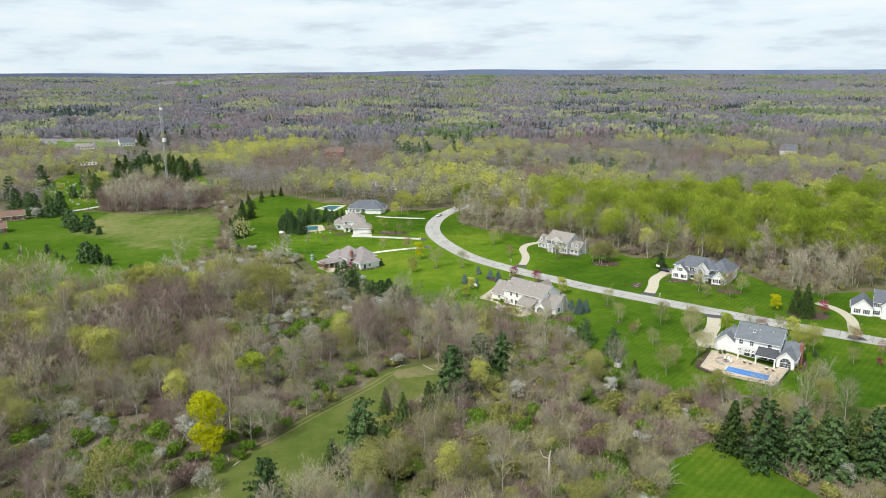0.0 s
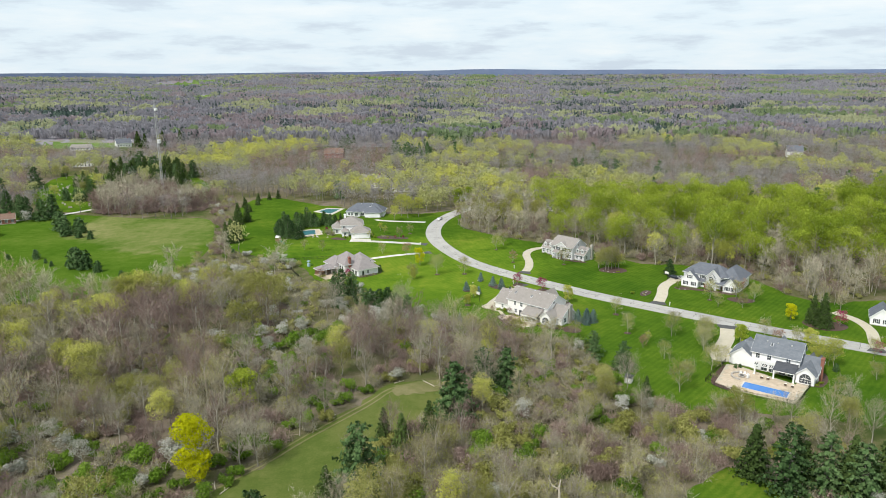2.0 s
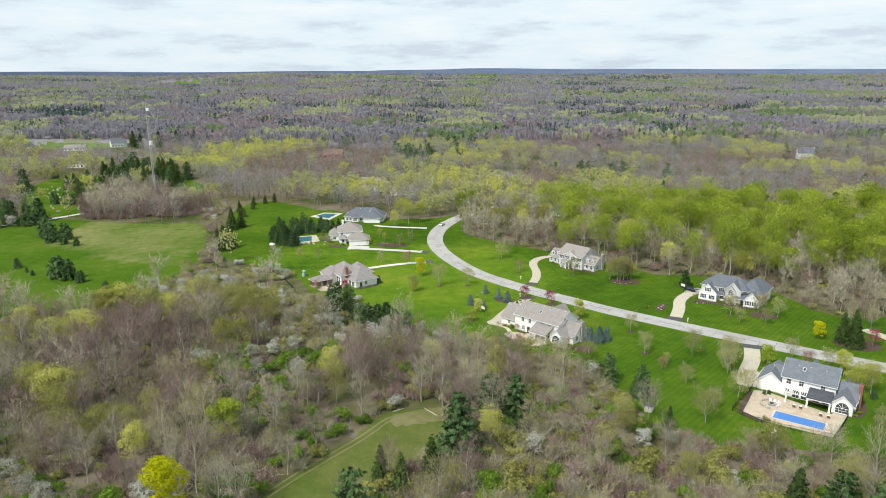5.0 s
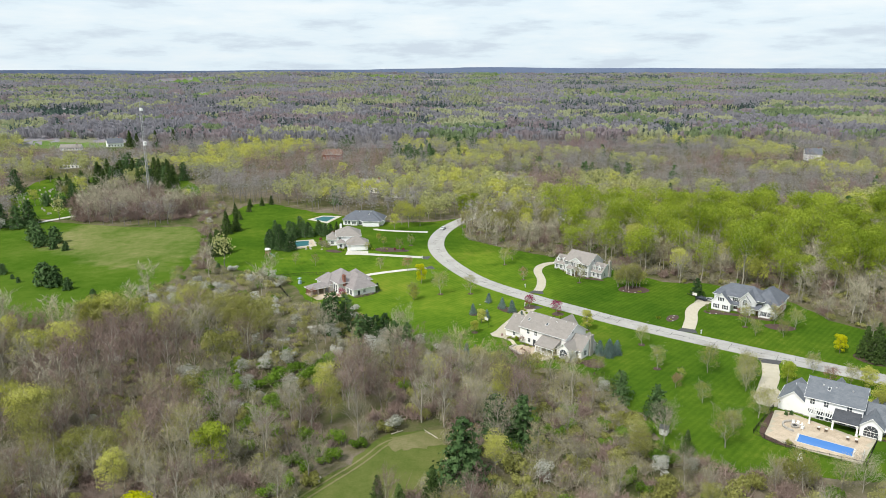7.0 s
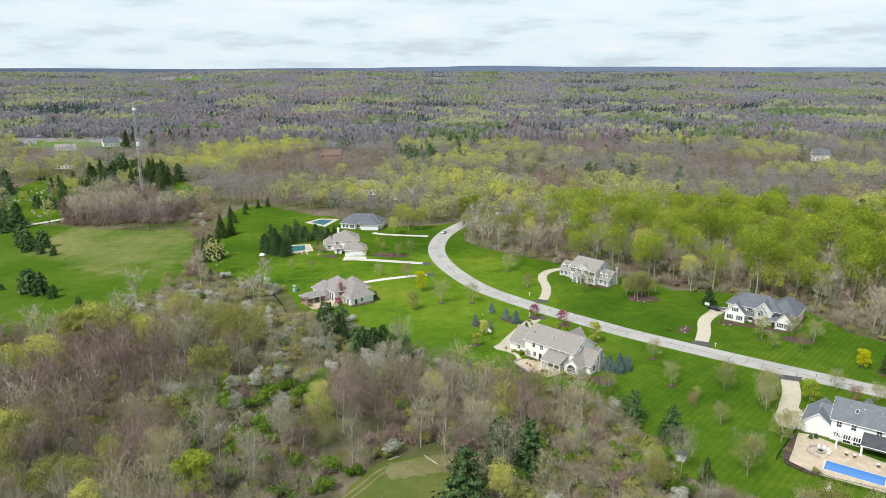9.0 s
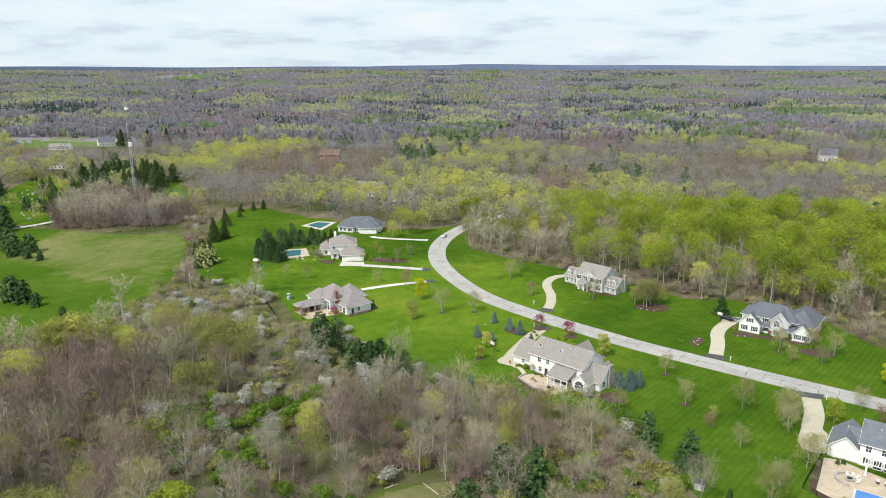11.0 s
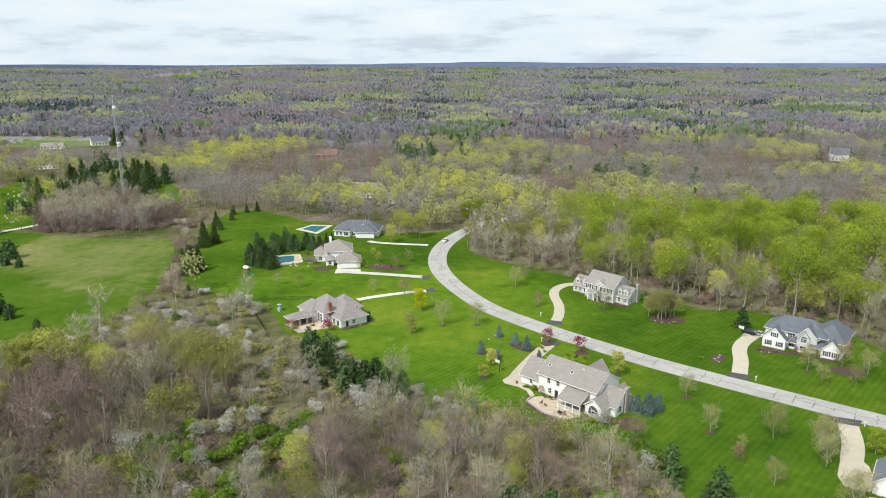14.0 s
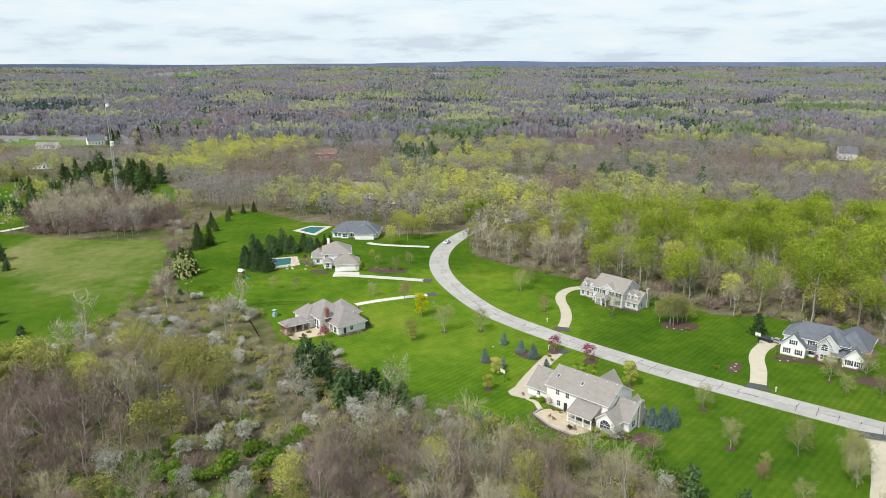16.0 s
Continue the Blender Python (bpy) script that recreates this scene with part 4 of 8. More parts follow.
# trees that stand apart, kind by kind
for kind, places in {
    "pine": ((-16.1, 136, 1.3), (-33, 118, 1.05), (3.2, 169, 1.3), (11.2, 187, 1.0), (17.5, 185, 1.05), (-36, 254, 1.0), (-33, 258, 0.85), (-40, 262, 0.8), (-25.5, 250, 0.72), (-22, 246, 0.75), (-19, 247, 0.85), (-16, 243, 0.75), (-12, 243, 0.7), (-27, 245, 0.7), (-42, 276, 0.5), (45, 206, 0.7), (52, 198, 0.75),
             (-264, 432, 1.2), (-241, 412, 1.1), (-231, 410, 1.1), (-230, 420, 1.2), (-252, 425, 1.1), (-285, 462, 1.2), (-297, 522, 1.3), (95, 294, 0.6), (70, 136, 1.1), (77, 135, 1.0), (83, 133, 1.05), (92, 133, 1.05), (98, 137, 1.0), (104, 140, 1.0), (110, 141, 1.0),
             (-84.5, 369, 0.62), (-79, 363, 0.62), (-74.3, 361, 0.6), (-77, 387, 0.68), (-83, 382, 0.68), (-75.5, 396, 0.68), (-70.6, 392, 0.65), (-72.4, 363, 0.55), (-82, 376, 0.64), (-66, 396, 0.66), (-62, 392, 0.6), (-86, 375, 0.6), (-80, 391, 0.66), (-86, 386, 0.66), (-72, 389, 0.6), (-80, 370, 0.58)),
    "spruce": ((-2.8, 160, 0.75), (-22.6, 133, 0.8), (-8.9, 155, 0.7), (-13.4, 159, 0.65), (66, 143, 1.1), (74, 138, 1.0), (80, 134, 0.95), (85, 140, 0.9), (89, 136, 1.05), (95, 136, 1.0), (101, 139, 1.1), (107, 143, 1.0), (113, 140, 1.0), (53.6, 180, 0.5),
               (-224, 538, 1.2), (-213, 532, 1.25), (-203, 524, 1.2), (-198, 538, 1.3), (-207, 545, 1.2), (-233, 510, 1.0), (-230, 523, 1.1), (-341, 807, 1.6), (-326, 790, 1.5), (-294, 809, 1.7), (-310, 800, 1.5),
               (124.9, 235, 0.8), (126.5, 231, 0.9), (129, 236, 0.85),
               (-114, 397, 0.98), (-111, 404, 0.85), (-118, 410, 0.8), (-105, 353, 1.0), (-107, 361, 0.92), (-103, 358, 0.85), (-109, 357, 0.8), (-121, 469, 0.5), (-124, 447, 0.55), (-118, 455, 0.5), (-115, 474, 0.5), (-110, 478, 0.5), (-121, 440, 0.5), (-117, 432, 0.5), (-108, 366, 0.55)),
    "blue": ((46.2, 236.7, 0.5), (48.7, 235.4, 0.54), (51.4, 236.9, 0.5), (49.5, 238.4, 0.48), (26, 267.6, 0.34), (20.2, 279.2, 0.4), (23.3, 275.2, 0.44), (14.1, 269, 0.34), (9.5, 273.1, 0.38), (15.7, 285.6, 0.36), (6.2, 238, 0.33), (8.8, 237, 0.35), (-36, 306, 0.25)),
    "yew": ((-83, 366, 0.9), (-77.5, 384, 1.0), (-81, 379, 1.0), (-73, 394, 1.0), (-69, 390, 0.95), (-85, 390, 1.0), (-64, 394, 0.9), (-88, 380, 0.9), (-197, 370, 1.3), (-193, 377, 1.45), (-207, 384, 1.6), (-201, 378, 1.45), (-188, 366, 0.9), (-180.4, 363, 0.7), (-186, 323, 0.75), (-160, 308, 1.6), (-155, 306, 1.35), (-147.7, 301.7, 0.8), (-133.6, 292.7, 0.55), (-199, 323, 0.45), (-172.6, 311, 0.4), (-211, 332, 0.6), (-178, 316, 0.35),
            (-166, 311, 0.35), (-243, 474, 1.2), (-250, 474, 1.3), (-237, 470, 1.2), (-229, 478, 1.1), (-98.3, 332, 0.4), (112, 196, 0.4), (38, 240.5, 0.3)),
    "gold": ((-51.2, 142, 1.6), (-50.4, 139.8, 0.8), (-9.7, 309.5, 0.85), (119, 238, 0.7)),
    "full": ((-95, 252, 1.3), (-103, 262, 1.0), (-50, 173, 1.35), (-58, 222, 0.6), (93.4, 217, 0.75), (10, 448, 1.35), (16, 455, 1.2)),
    "yellow": ((-66.8, 163, 0.85), (-113, 231, 1.05), (-95, 185, 1.0), (-103, 190, 0.9), (-126, 205, 0.95), (-138, 222, 0.9), (10.4, 171, 0.75), (2, 128, 0.8), (15, 207, 0.8), (-27, 404, 0.7), (-20, 412, 0.9), (-14, 415, 0.9), (-24, 418, 1.0), (-3, 214, 0.7), (108, 198, 0.7), (113, 199, 0.65)),
    "small": ((-2.1, 295.4, 1.56), (-12, 288.3, 1.12), (9.4, 296, 1.25), (25.8, 337, 1.38), (53.6, 310.3, 1.31), (61, 244.6, 1.12), (60.6, 226.5, 1.19), (42.6, 223, 1.00), (74, 223.6, 1.56), (82, 218.3, 1.62), (99.6, 260.3, 1.50), (99.7, 252.2, 0.94), (108, 251, 1.12), (70, 302, 1.50), (104, 224, 1.12), (110.3, 216, 1.12), (82, 216, 1.50), (80, 212, 1.38),
              (77, 197, 1.50), (81, 200, 1.25), (63.5, 183, 1.62), (68, 190, 1.12), (104, 180, 1.00), (120, 190, 1.00), (128, 205, 1.12), (110, 262, 1.25), (115, 258, 1.25), (66, 205, 1.00), (-28, 330, 1.00), (-22, 362, 1.00), (-17, 372, 0.88), (30, 345, 1.12), (-66, 338, 0.88), (-57, 336, 0.88)),
    "olive": ((-65, 250, 1.15), (-84, 265, 1.0), (-72, 256, 1.0), (-114, 251, 1.0), (-60, 181, 0.9), (70, 301, 0.75), (73, 303, 0.7), (67.5, 304, 0.55), (76, 304, 0.5)),
    "shrub": ((-46.8, 218, 1.7), (-51, 214, 1.4), (-44, 213, 1.3), (-36, 164, 1.2), (-33, 168, 1.2), (-30, 173, 1.1), (-24, 178, 1.1), (-20, 183, 1.1), (-41, 156, 1.2), (-44, 150, 1.2), (-49, 147, 1.3), (-54, 139, 1.3), (-57, 134, 1.2), (-60, 129, 1.2), (-46, 153, 1.1), (-64, 133, 1.3), (-70, 137, 1.2), (-76, 143, 1.3)),
    "hedge": ((34.8, 270.7, 0.35), (37, 269.8, 0.35), (39.2, 268.9, 0.35), (28.3, 276, 0.3), (28.4, 273, 0.3), (33.2, 231.5, 0.45), (35, 231, 0.45), (73.1, 268.2, 0.45), (20.2, 250, 0.45)),
    "small_rust": ((-16.4, 326.8, 1.1), (104.4, 216.2, 1.0), (31.6, 314.4, 0.9), (62, 214, 0.8), (132, 196, 0.9), (-50, 288, 0.9)),
    "round": ((46.4, 257.4, 0.72), (9.4, 255.3, 0.5), (12, 264, 0.6), (-12, 288.5, 0.55), (113, 213, 0.75), (108, 200, 0.7), (74, 305, 0.75)),
    "bare_tan": ((71, 301, 0.72), (74.5, 303, 0.66), (136, 250, 0.6), (141, 247, 0.55)),
    "small_gold": ((68, 305, 1.3), (76.1, 303, 1.2), (112, 200, 1.0), (65, 219, 0.6), (-45, 362, 0.7), (-37, 362, 0.7)),
    "purple": ((30.2, 280.6, 0.85), (38.7, 273.5, 0.9), (132.7, 232, 0.9), (-39, 290, 0.75), (131, 208, 0.7), (-31, 312, 0.4), (127, 189, 0.45)),
    "bloom": ((-69.5, 214, 1.2), (-52, 209, 1.0), (-57, 221, 0.9), (-90, 157, 1.0), (-84, 152, 1.0), (-79, 149, 1.0), (-98, 154, 1.0), (-48, 127, 1.0), (45, 170, 0.9), (-7.9, 242.4, 0.8), (-22, 237, 0.9), (-24, 241, 0.8), (36.5, 229.5, 0.75), (-70, 312, 0.8), (-237, 405, 1.2), (52, 172, 0.7), (-65, 306, 0.8), (-74, 316, 0.8), (-78, 308, 0.8)),
}.items():
    for x, y, s in places:
        spot(kind, x, y, s)

# broad crowns of several stems that stand out of the wood: kind, centre, width of the whole crown
for kind, x, y, wide, s in (("yellow", -108, 225, 17, 1.0), ("yellow", -114, 250, 15, 0.9), ("yellow", -132, 236, 13, 0.9), ("yellow", -119, 196, 11, 1.0), ("olive", -94, 187, 18, 0.95), ("olive", -63, 251, 24, 0.9),
                            ("yellow", -88, 246, 12, 0.9), ("olive", -79, 264, 13, 0.85), ("olive", -122, 229, 10, 0.9), ("yellow", -91, 272, 12, 0.8), ("bare_tan", 12, 207, 9, 0.72), ("yellow", 12.5, 199, 8, 0.7), ("yellow", -31, 206, 4, 0.75),
                            ("bare_tan", -9, 129, 9, 0.85), ("bare", 5, 128, 9, 0.85), ("bare_tan", 13, 127, 7, 0.8), ("bare_red", -106, 248, 8, 0.7), ("bare", -112, 190, 10, 1.0), ("bare_red", -88, 228, 13, 0.9), ("bare_red", -98, 214, 12, 0.95)):
    n = max(1, round((wide / 8.5) ** 2 * 0.8))
    for k in range(n):
        a, r = k * 2.4 + x, wide * 0.33 * math.sqrt(k / n)
        spot(kind, x + r * math.cos(a), y + r * math.sin(a), s * tr.uniform(0.9, 1.08) * (1.0 - 0.18 * r / wide), tr.uniform(0.92, 1.06))


# the woods: a jittered grid, thinned by the open ground
HOUSE_AREAS = [(33, 241, 22), (57, 325, 15), (108, 277, 20), (-44, 301, 21), (-44, 370, 17), (-46, 422, 15), (95, 194, 20), (152, 232, 15), (-70, 430, 9), (39, 550, 11), (59, 553, 8), (-54, 525, 10), (-28, 505, 9), (66, 436, 7), (-108, 680, 18), (336, 676, 18), (-245, 385, 15)]


def free(x, y):
    ok = np.ones(len(x), bool)
    for poly in OPEN:
        ok &= ~inside(x, y, poly)
    for p in cl_pts:
        ok &= np.hypot(x - p[0], y - p[1]) > 7
    for hx, hy, hr in HOUSE_AREAS + SPOTS:
        ok &= np.hypot(x - hx, y - hy) > hr
    return ok


wr = np.random.default_rng(3)


def scatter(x0, x1, y0, y1, step, jitter=0.45):
    xs, ys = np.meshgrid(np.arange(x0, x1, step), np.arange(y0, y1, step))
    x = xs.ravel() + wr.uniform(-jitter, jitter, xs.size) * step
    y = ys.ravel() + wr.uniform(-jitter, jitter, xs.size) * step
    m = free(x, y)
    return x[m], y[m]


def patch(x, y, size, seed):
    return np.array([noise.noise(Vector((a / size, b / size, seed))) for a, b in zip(x, y)])


def fbm(x, y, size, seed):
    """Smooth random patches of about that size, 0 to 1, for whole arrays."""
    tot, amp, out = 0.0, 1.0, np.zeros(np.shape(x))
    for o in range(3):
        px, py = x / size * 2 ** o + seed * 17.3, y / size * 2 ** o - seed * 9.1
        ix, iy = np.floor(px), np.floor(py)
        fx_, fy_ = px - ix, py - iy
        fx_, fy_ = fx_ * fx_ * (3 - 2 * fx_), fy_ * fy_ * (3 - 2 * fy_)

        def at(i, j):
            return np.modf(np.abs(np.sin(i * 127.1 + j * 311.7 + seed * 74.7 + o) * 43758.5453))[0]

        out += amp * ((at(ix, iy) * (1 - fx_) + at(ix + 1, iy) * fx_) * (1 - fy_) + (at(ix, iy + 1) * (1 - fx_) + at(ix + 1, iy + 1) * fx_) * fy_)
        tot += amp
        amp *= 0.55
    return out / tot


def choose(weights, u):
    tot = sum(weights.values())
    for k, w in weights.items():
        u -= w / tot
        if u <= 0:
            return k
    return k


# the near wood: the nearest trees one by one, the rest joined
PLACED = []


def plant(kind, x, y, scale, tall=1.0):
    PLACED.append((math.hypot(x, y - 90), kind, x, y, scale, tall))


GREEN_BANDS = [[(-72, 211), (-61, 232), (-34, 227), (-25, 211), (-42, 189), (-60, 193)], [(-98, 142), (-97, 164), (-87, 158), (-46, 147), (-39, 142), (-52, 131), (-65, 124), (-88, 124)],
               [(-37, 164), (-32, 171), (-21, 180), (-17, 185), (-26, 189), (-36, 174)]]
nx_, ny_ = scatter(-165, 120, 92, 330, 6.3, 0.42)
keep = (np.abs(nx_) < (ny_ + 10) * 0.68 + 10) & ((nx_ < 60) | (ny_ < 175))
nx_, ny_ = nx_[keep], ny_[keep]
pa, pb, pc = patch(nx_, ny_, 20, 1.0), patch(nx_, ny_, 14, 7.0), patch(nx_, ny_, 24, 21.0)
green = np.zeros(len(nx_), bool)
for gb in GREEN_BANDS:
    green |= inside(nx_, ny_, gb)
for x, y, a, b, c, gr in zip(nx_, ny_, pa, pb, pc, green):
    scrub = x > -14 and (y < 180 or x > 22)
    w = {"bare": 2.0, "bare_tan": 0.8, "bare_red": 1.2, "olive": 0.3, "yellow": 0.08, "brush": 0.8, "brush_tan": 0.5, "bloom": 0.15}
    w["olive" if a > 0.3 else "bare_red" if c > 0.12 else "bare_tan" if c < -0.16 else "bare"] += 7
    if scrub:
        w = {"brush": 4.5, "brush_tan": 2.2, "bare_tan": 2.0, "bare": 1.5, "bare_red": 0.6, "olive": 1.8 if a > 0 else 0.6, "shrub_olive": 2.2, "shrub": 1.3, "bloom": 0.3}
    if gr or b > 0.34:
        w = {"shrub": 9, "bloom": 1.4, "shrub_olive": 2.0, "bare": 0.7, "brush": 1.0, "olive": 0.4}
    if (x < -55 and y > 262) or (y > 228 and x > -58):
        w = {"brush": 1.5, "shrub_olive": 4, "bloom": 2.0, "shrub_white": 0.8, "bare": 0.5, "small": 2.0, "shrub": 1.0}
    if math.hypot(x + 94, y - 220) < 24 and not gr:
        w = {"bare_red": 8, "bare": 2, "brush_tan": 1}
    kind = choose(w, tr.random())
    plant(kind, x, y, tr.uniform(0.76, 1.08) * (1.3 if kind.startswith(("brush", "shrub")) else 1.0) * (0.75 if scrub and kind in ("bare", "bare_tan", "bare_red", "olive") else 1.0), tr.uniform(0.85, 1.1))
ux, uy = scatter(-150, 80, 95, 315, 4.2)
keep = (np.abs(ux) < (uy + 10) * 0.66 + 5) & ((ux < 55) | (uy < 172))
ux, uy = ux[keep], uy[keep]
ua, ub = patch(ux, uy, 11, 31.0), patch(ux, uy, 16, 37.0)
green = np.zeros(len(ux), bool)
for gb in GREEN_BANDS:
    green |= inside(ux, uy, gb)
for x, y, a, b, gr in zip(ux, uy, ua, ub, green):
    if not gr and b > 0.22 and x < -14:
        continue  # open leaf litter between the stems
    w = {"brush": 4, "brush_tan": 1.5, "shrub": 12 if gr else 4 if a > 0.28 else 0.5, "shrub_olive": 4 if a < -0.1 else 1.2, "shrub_white": 0.9 if gr else 0.15}
    if (x < -55 and y > 262) or (y > 228 and x > -58):
        w = {"brush": 2, "shrub_olive": 4, "shrub": 1, "shrub_white": 0.5}
    plant(choose(w, tr.random()), x, y, tr.uniform(0.75, 1.3) * (1.2 if gr or x > -14 else 1.0))

# the hedgerow between pasture and lawn, and the old trees of the cemetery
for x, y in resample([(-107, 330), (-110, 352), (-114, 370), (-120, 390), (-127, 410), (-134, 426), (-137, 450), (-140, 475)], 2.0):
    plant(choose({"brush": 4, "brush_tan": 2, "shrub_olive": 3, "bloom": 0.6, "shrub": 0.8, "small": 1}, tr.random()), x + tr.uniform(-3.5, 3), y + tr.uniform(-2, 2), tr.uniform(0.6, 1.0))
for k in range(46):
    x, y = tr.uniform(-320, -205), tr.uniform(455, 600)
    if inside([x], [y], GRAVES)[0]:
        plant(choose({"spruce": 2.5, "pine": 2, "yew": 1.5, "olive": 1.5, "yellow": 0.7, "bare": 1.4, "full": 0.4}, tr.random()), x, y, tr.uniform(0.7, 1.1))
# low brown thicket at the foot of the mast, with dark conifers behind it
tx_, ty_ = np.meshgrid(np.arange(-226, -140, 4.2), np.arange(424, 502, 4.2))
tx_, ty_ = tx_.ravel() + wr.uniform(-1.8, 1.8, tx_.size), ty_.ravel() + wr.uniform(-1.8, 1.8, tx_.size)
for x, y in zip(tx_, ty_):
    if inside([x], [y], THICKET)[0] and math.hypot(x + 187, y - 477) > 6:
        plant(choose({"bare_red": 6, "bare": 3, "bloom": 0.5 if x > -175 else 0.1, "small": 0.6}, tr.random()), x, y, tr.uniform(0.36, 0.5))
        plant("brush_tan" if tr.random() < 0.75 else "brush", x + 2, y - 1.5, tr.uniform(0.8, 1.2))
for k in range(40):
    plant("spruce" if k % 3 else "pine", tr.uniform(-248, -200), tr.uniform(508, 585), tr.uniform(1.1, 1.6))

# the maple wood behind the houses
mx_, my_ = scatter(12, 250, 255, 415, 7.4)
keep = (mx_ < my_ * 0.66) & (mx_ > 6) & (mx_ + my_ > 335)
for x, y in zip(mx_[keep], my_[keep]):
    kind = choose({"lime": 4.0 if x > 56 and y > 318 - x * 0.22 else 0.1, "bare": 3.6, "bare_red": 1.4, "bare_tan": 0.5, "olive": 0.8, "yellow": 0.4}, tr.random())
    plant(kind, x, y, tr.uniform(0.85, 1.1) * (1.25 if kind.startswith("bare") else 1.0), tr.uniform(0.95, 1.2))
for x, y in zip(*scatter(12, 190, 255, 400, 5.5)):
    if x + y > 335 and x < y * 0.6:
        plant(choose({"brush": 4, "brush_tan": 1, "shrub": 0.6, "shrub_olive": 1.6}, tr.random()), x, y, tr.uniform(0.6, 1.0))
PLACED.sort()
COUNT, REST = {}, {}
for d_, kind, x, y, s, tall in PLACED:
    if d_ > 125 and kind + "_far" in K:
        kind = kind + "_far"
    nm = K[kind].name
    COUNT[nm] = COUNT.get(nm, 0) + 1
    if COUNT[nm] <= (300 if nm in ("bare_tree", "maple_tree") else 240):
        K[kind].put(x, y, s, tall, tr)
    else:
        REST.setdefault(kind, []).append((x, y, s))



# woods past those, joined: trees of few faces, still with trunk, limbs and crown
def low(geo3, n_leaf, n_twig, rng, grow_leaf, haze=0, haze_size=0.8):
    """A lighter tree from the same parts: its trunk, a share of its twigs and leaves, made larger; haze: that many clumps of twigs over the crown's lobes."""
    (tv, tf), tw, lf, lobes = geo3
    parts = [(tv[:32], tf[(tf < 32).all(1)], 0)]
    if tw is not None and n_twig:
        v, f = tw
        c = v.reshape(-1, 3, 3)[rng.permutation(len(f))[:n_twig]]
        mid = c.mean(1, keepdims=True)
        parts.append(((mid + (c - mid) * (1.7, 1.7, 1.3)).reshape(-1, 3), np.arange(3 * len(c)).reshape(-1, 3), 1))
    if haze and lobes is not None:
        P, q = on_lobes(rng, lobes, haze, 0.3)
        v, f = leaves(rng, P, haze_size, 1.0, q)
        parts.append((v, f, 1))
    if lf is not None and n_leaf:
        c = lf[0].reshape(-1, 3, 3)
        c = c[rng.permutation(len(c))[:n_leaf]]
        mid = c.mean(1, keepdims=True)
        parts.append(((mid + (c - mid) * grow_leaf).reshape(-1, 3), np.arange(3 * len(c)).reshape(-1, 3), 2))
    V, F, I, n = [], [], [], 0
    for v, f, i in parts:
        V.append(v)
        F.append(f + n)
        I.append(np.full(len(f), i))
        n += len(v)
    return np.concatenate(V), np.concatenate(F), np.concatenate(I)


def joined(name, templates, x, y, smin, smax, mats, label, seed, stretch=1.0, category="woodland"):
    """Many trees as one mesh, from a few templates."""
    rng = np.random.default_rng(seed)
    VV, FF, II, n = [], [], [], 0
    which = rng.integers(0, len(templates), len(x))
    for t, (v, f, i) in enumerate(templates):
        k = np.where(which == t)[0]
        if not len(k):
            continue
        a = rng.uniform(0, 2 * math.pi, len(k))
        s = rng.uniform(smin, smax, len(k))
        ca, sa = np.cos(a) * s, np.sin(a) * s
        X = v[None, :, 0] * ca[:, None] - v[None, :, 1] * sa[:, None] + x[k][:, None]
        Y = v[None, :, 0] * sa[:, None] + v[None, :, 1] * ca[:, None] + y[k][:, None]
        Z = v[None, :, 2] * s[:, None] * stretch + rise(x[k], y[k])[:, None] - 0.1
        VV.append(np.stack([X, Y, Z], 2).reshape(-1, 3))
        FF.append((f[None] + (np.arange(len(k)) * len(v))[:, None, None]).reshape(-1, 3) + n)
        II.append(np.tile(i, len(k)))
        n += len(k) * len(v)
    ob = mesh_object(name, np.concatenate(VV), np.concatenate(FF), None, mats=[M[m] for m in mats], index=np.concatenate(II))
    return tagged(ob, label, category, kind="stuff")


lr = np.random.default_rng(9)
LOW_BARE = [low(g, 0, 90, lr, 1, 70, 0.6) for g in BARE_FAR]
LOW_BUD = [low(g, 230, 0, lr, 1.95) for g in BUD_FAR]
LOW_LIME = [low(g, 300, 0, lr, 1.85) for g in LIME]
LOW_PINE = [low(g, 200, 0, lr, 2.4) for g in PINE + SPRUCE]
REST_LABEL = {"evergreen_bush": "more dark evergreen bushes", "brushwood": "more tangled leafless brushwood under the trees", "green_shrub": "more low shrubs in fresh green leaf", "olive_shrub": "more low shrubs in olive young leaf",
              "budding_tree": "further trees in olive young leaf", "maple_tree": "further maples in lime-green leaf"}
for n_, (kind, where) in enumerate(sorted(REST.items())):
    k_ = K[kind]
    xs, ys, ss = np.array(where).T
    joined("woodland" if k_.name.endswith("tree") else "undergrowth", [low(g, 70, 300, lr, 1.1) if k_.name == "bare_tree" else low(g, 220, 90, lr, 1.7) if k_.name.endswith("tree") else low(g, 90, 230, lr, 1.3) if k_.name == "brushwood" else low(g, 230, 100, lr, 1.35) for g in k_.variants], xs, ys, ss.mean() * 0.85, ss.mean() * 1.15, k_.mats, REST_LABEL.get(k_.name, "further trees of the same leafless wood"), 90 + n_)


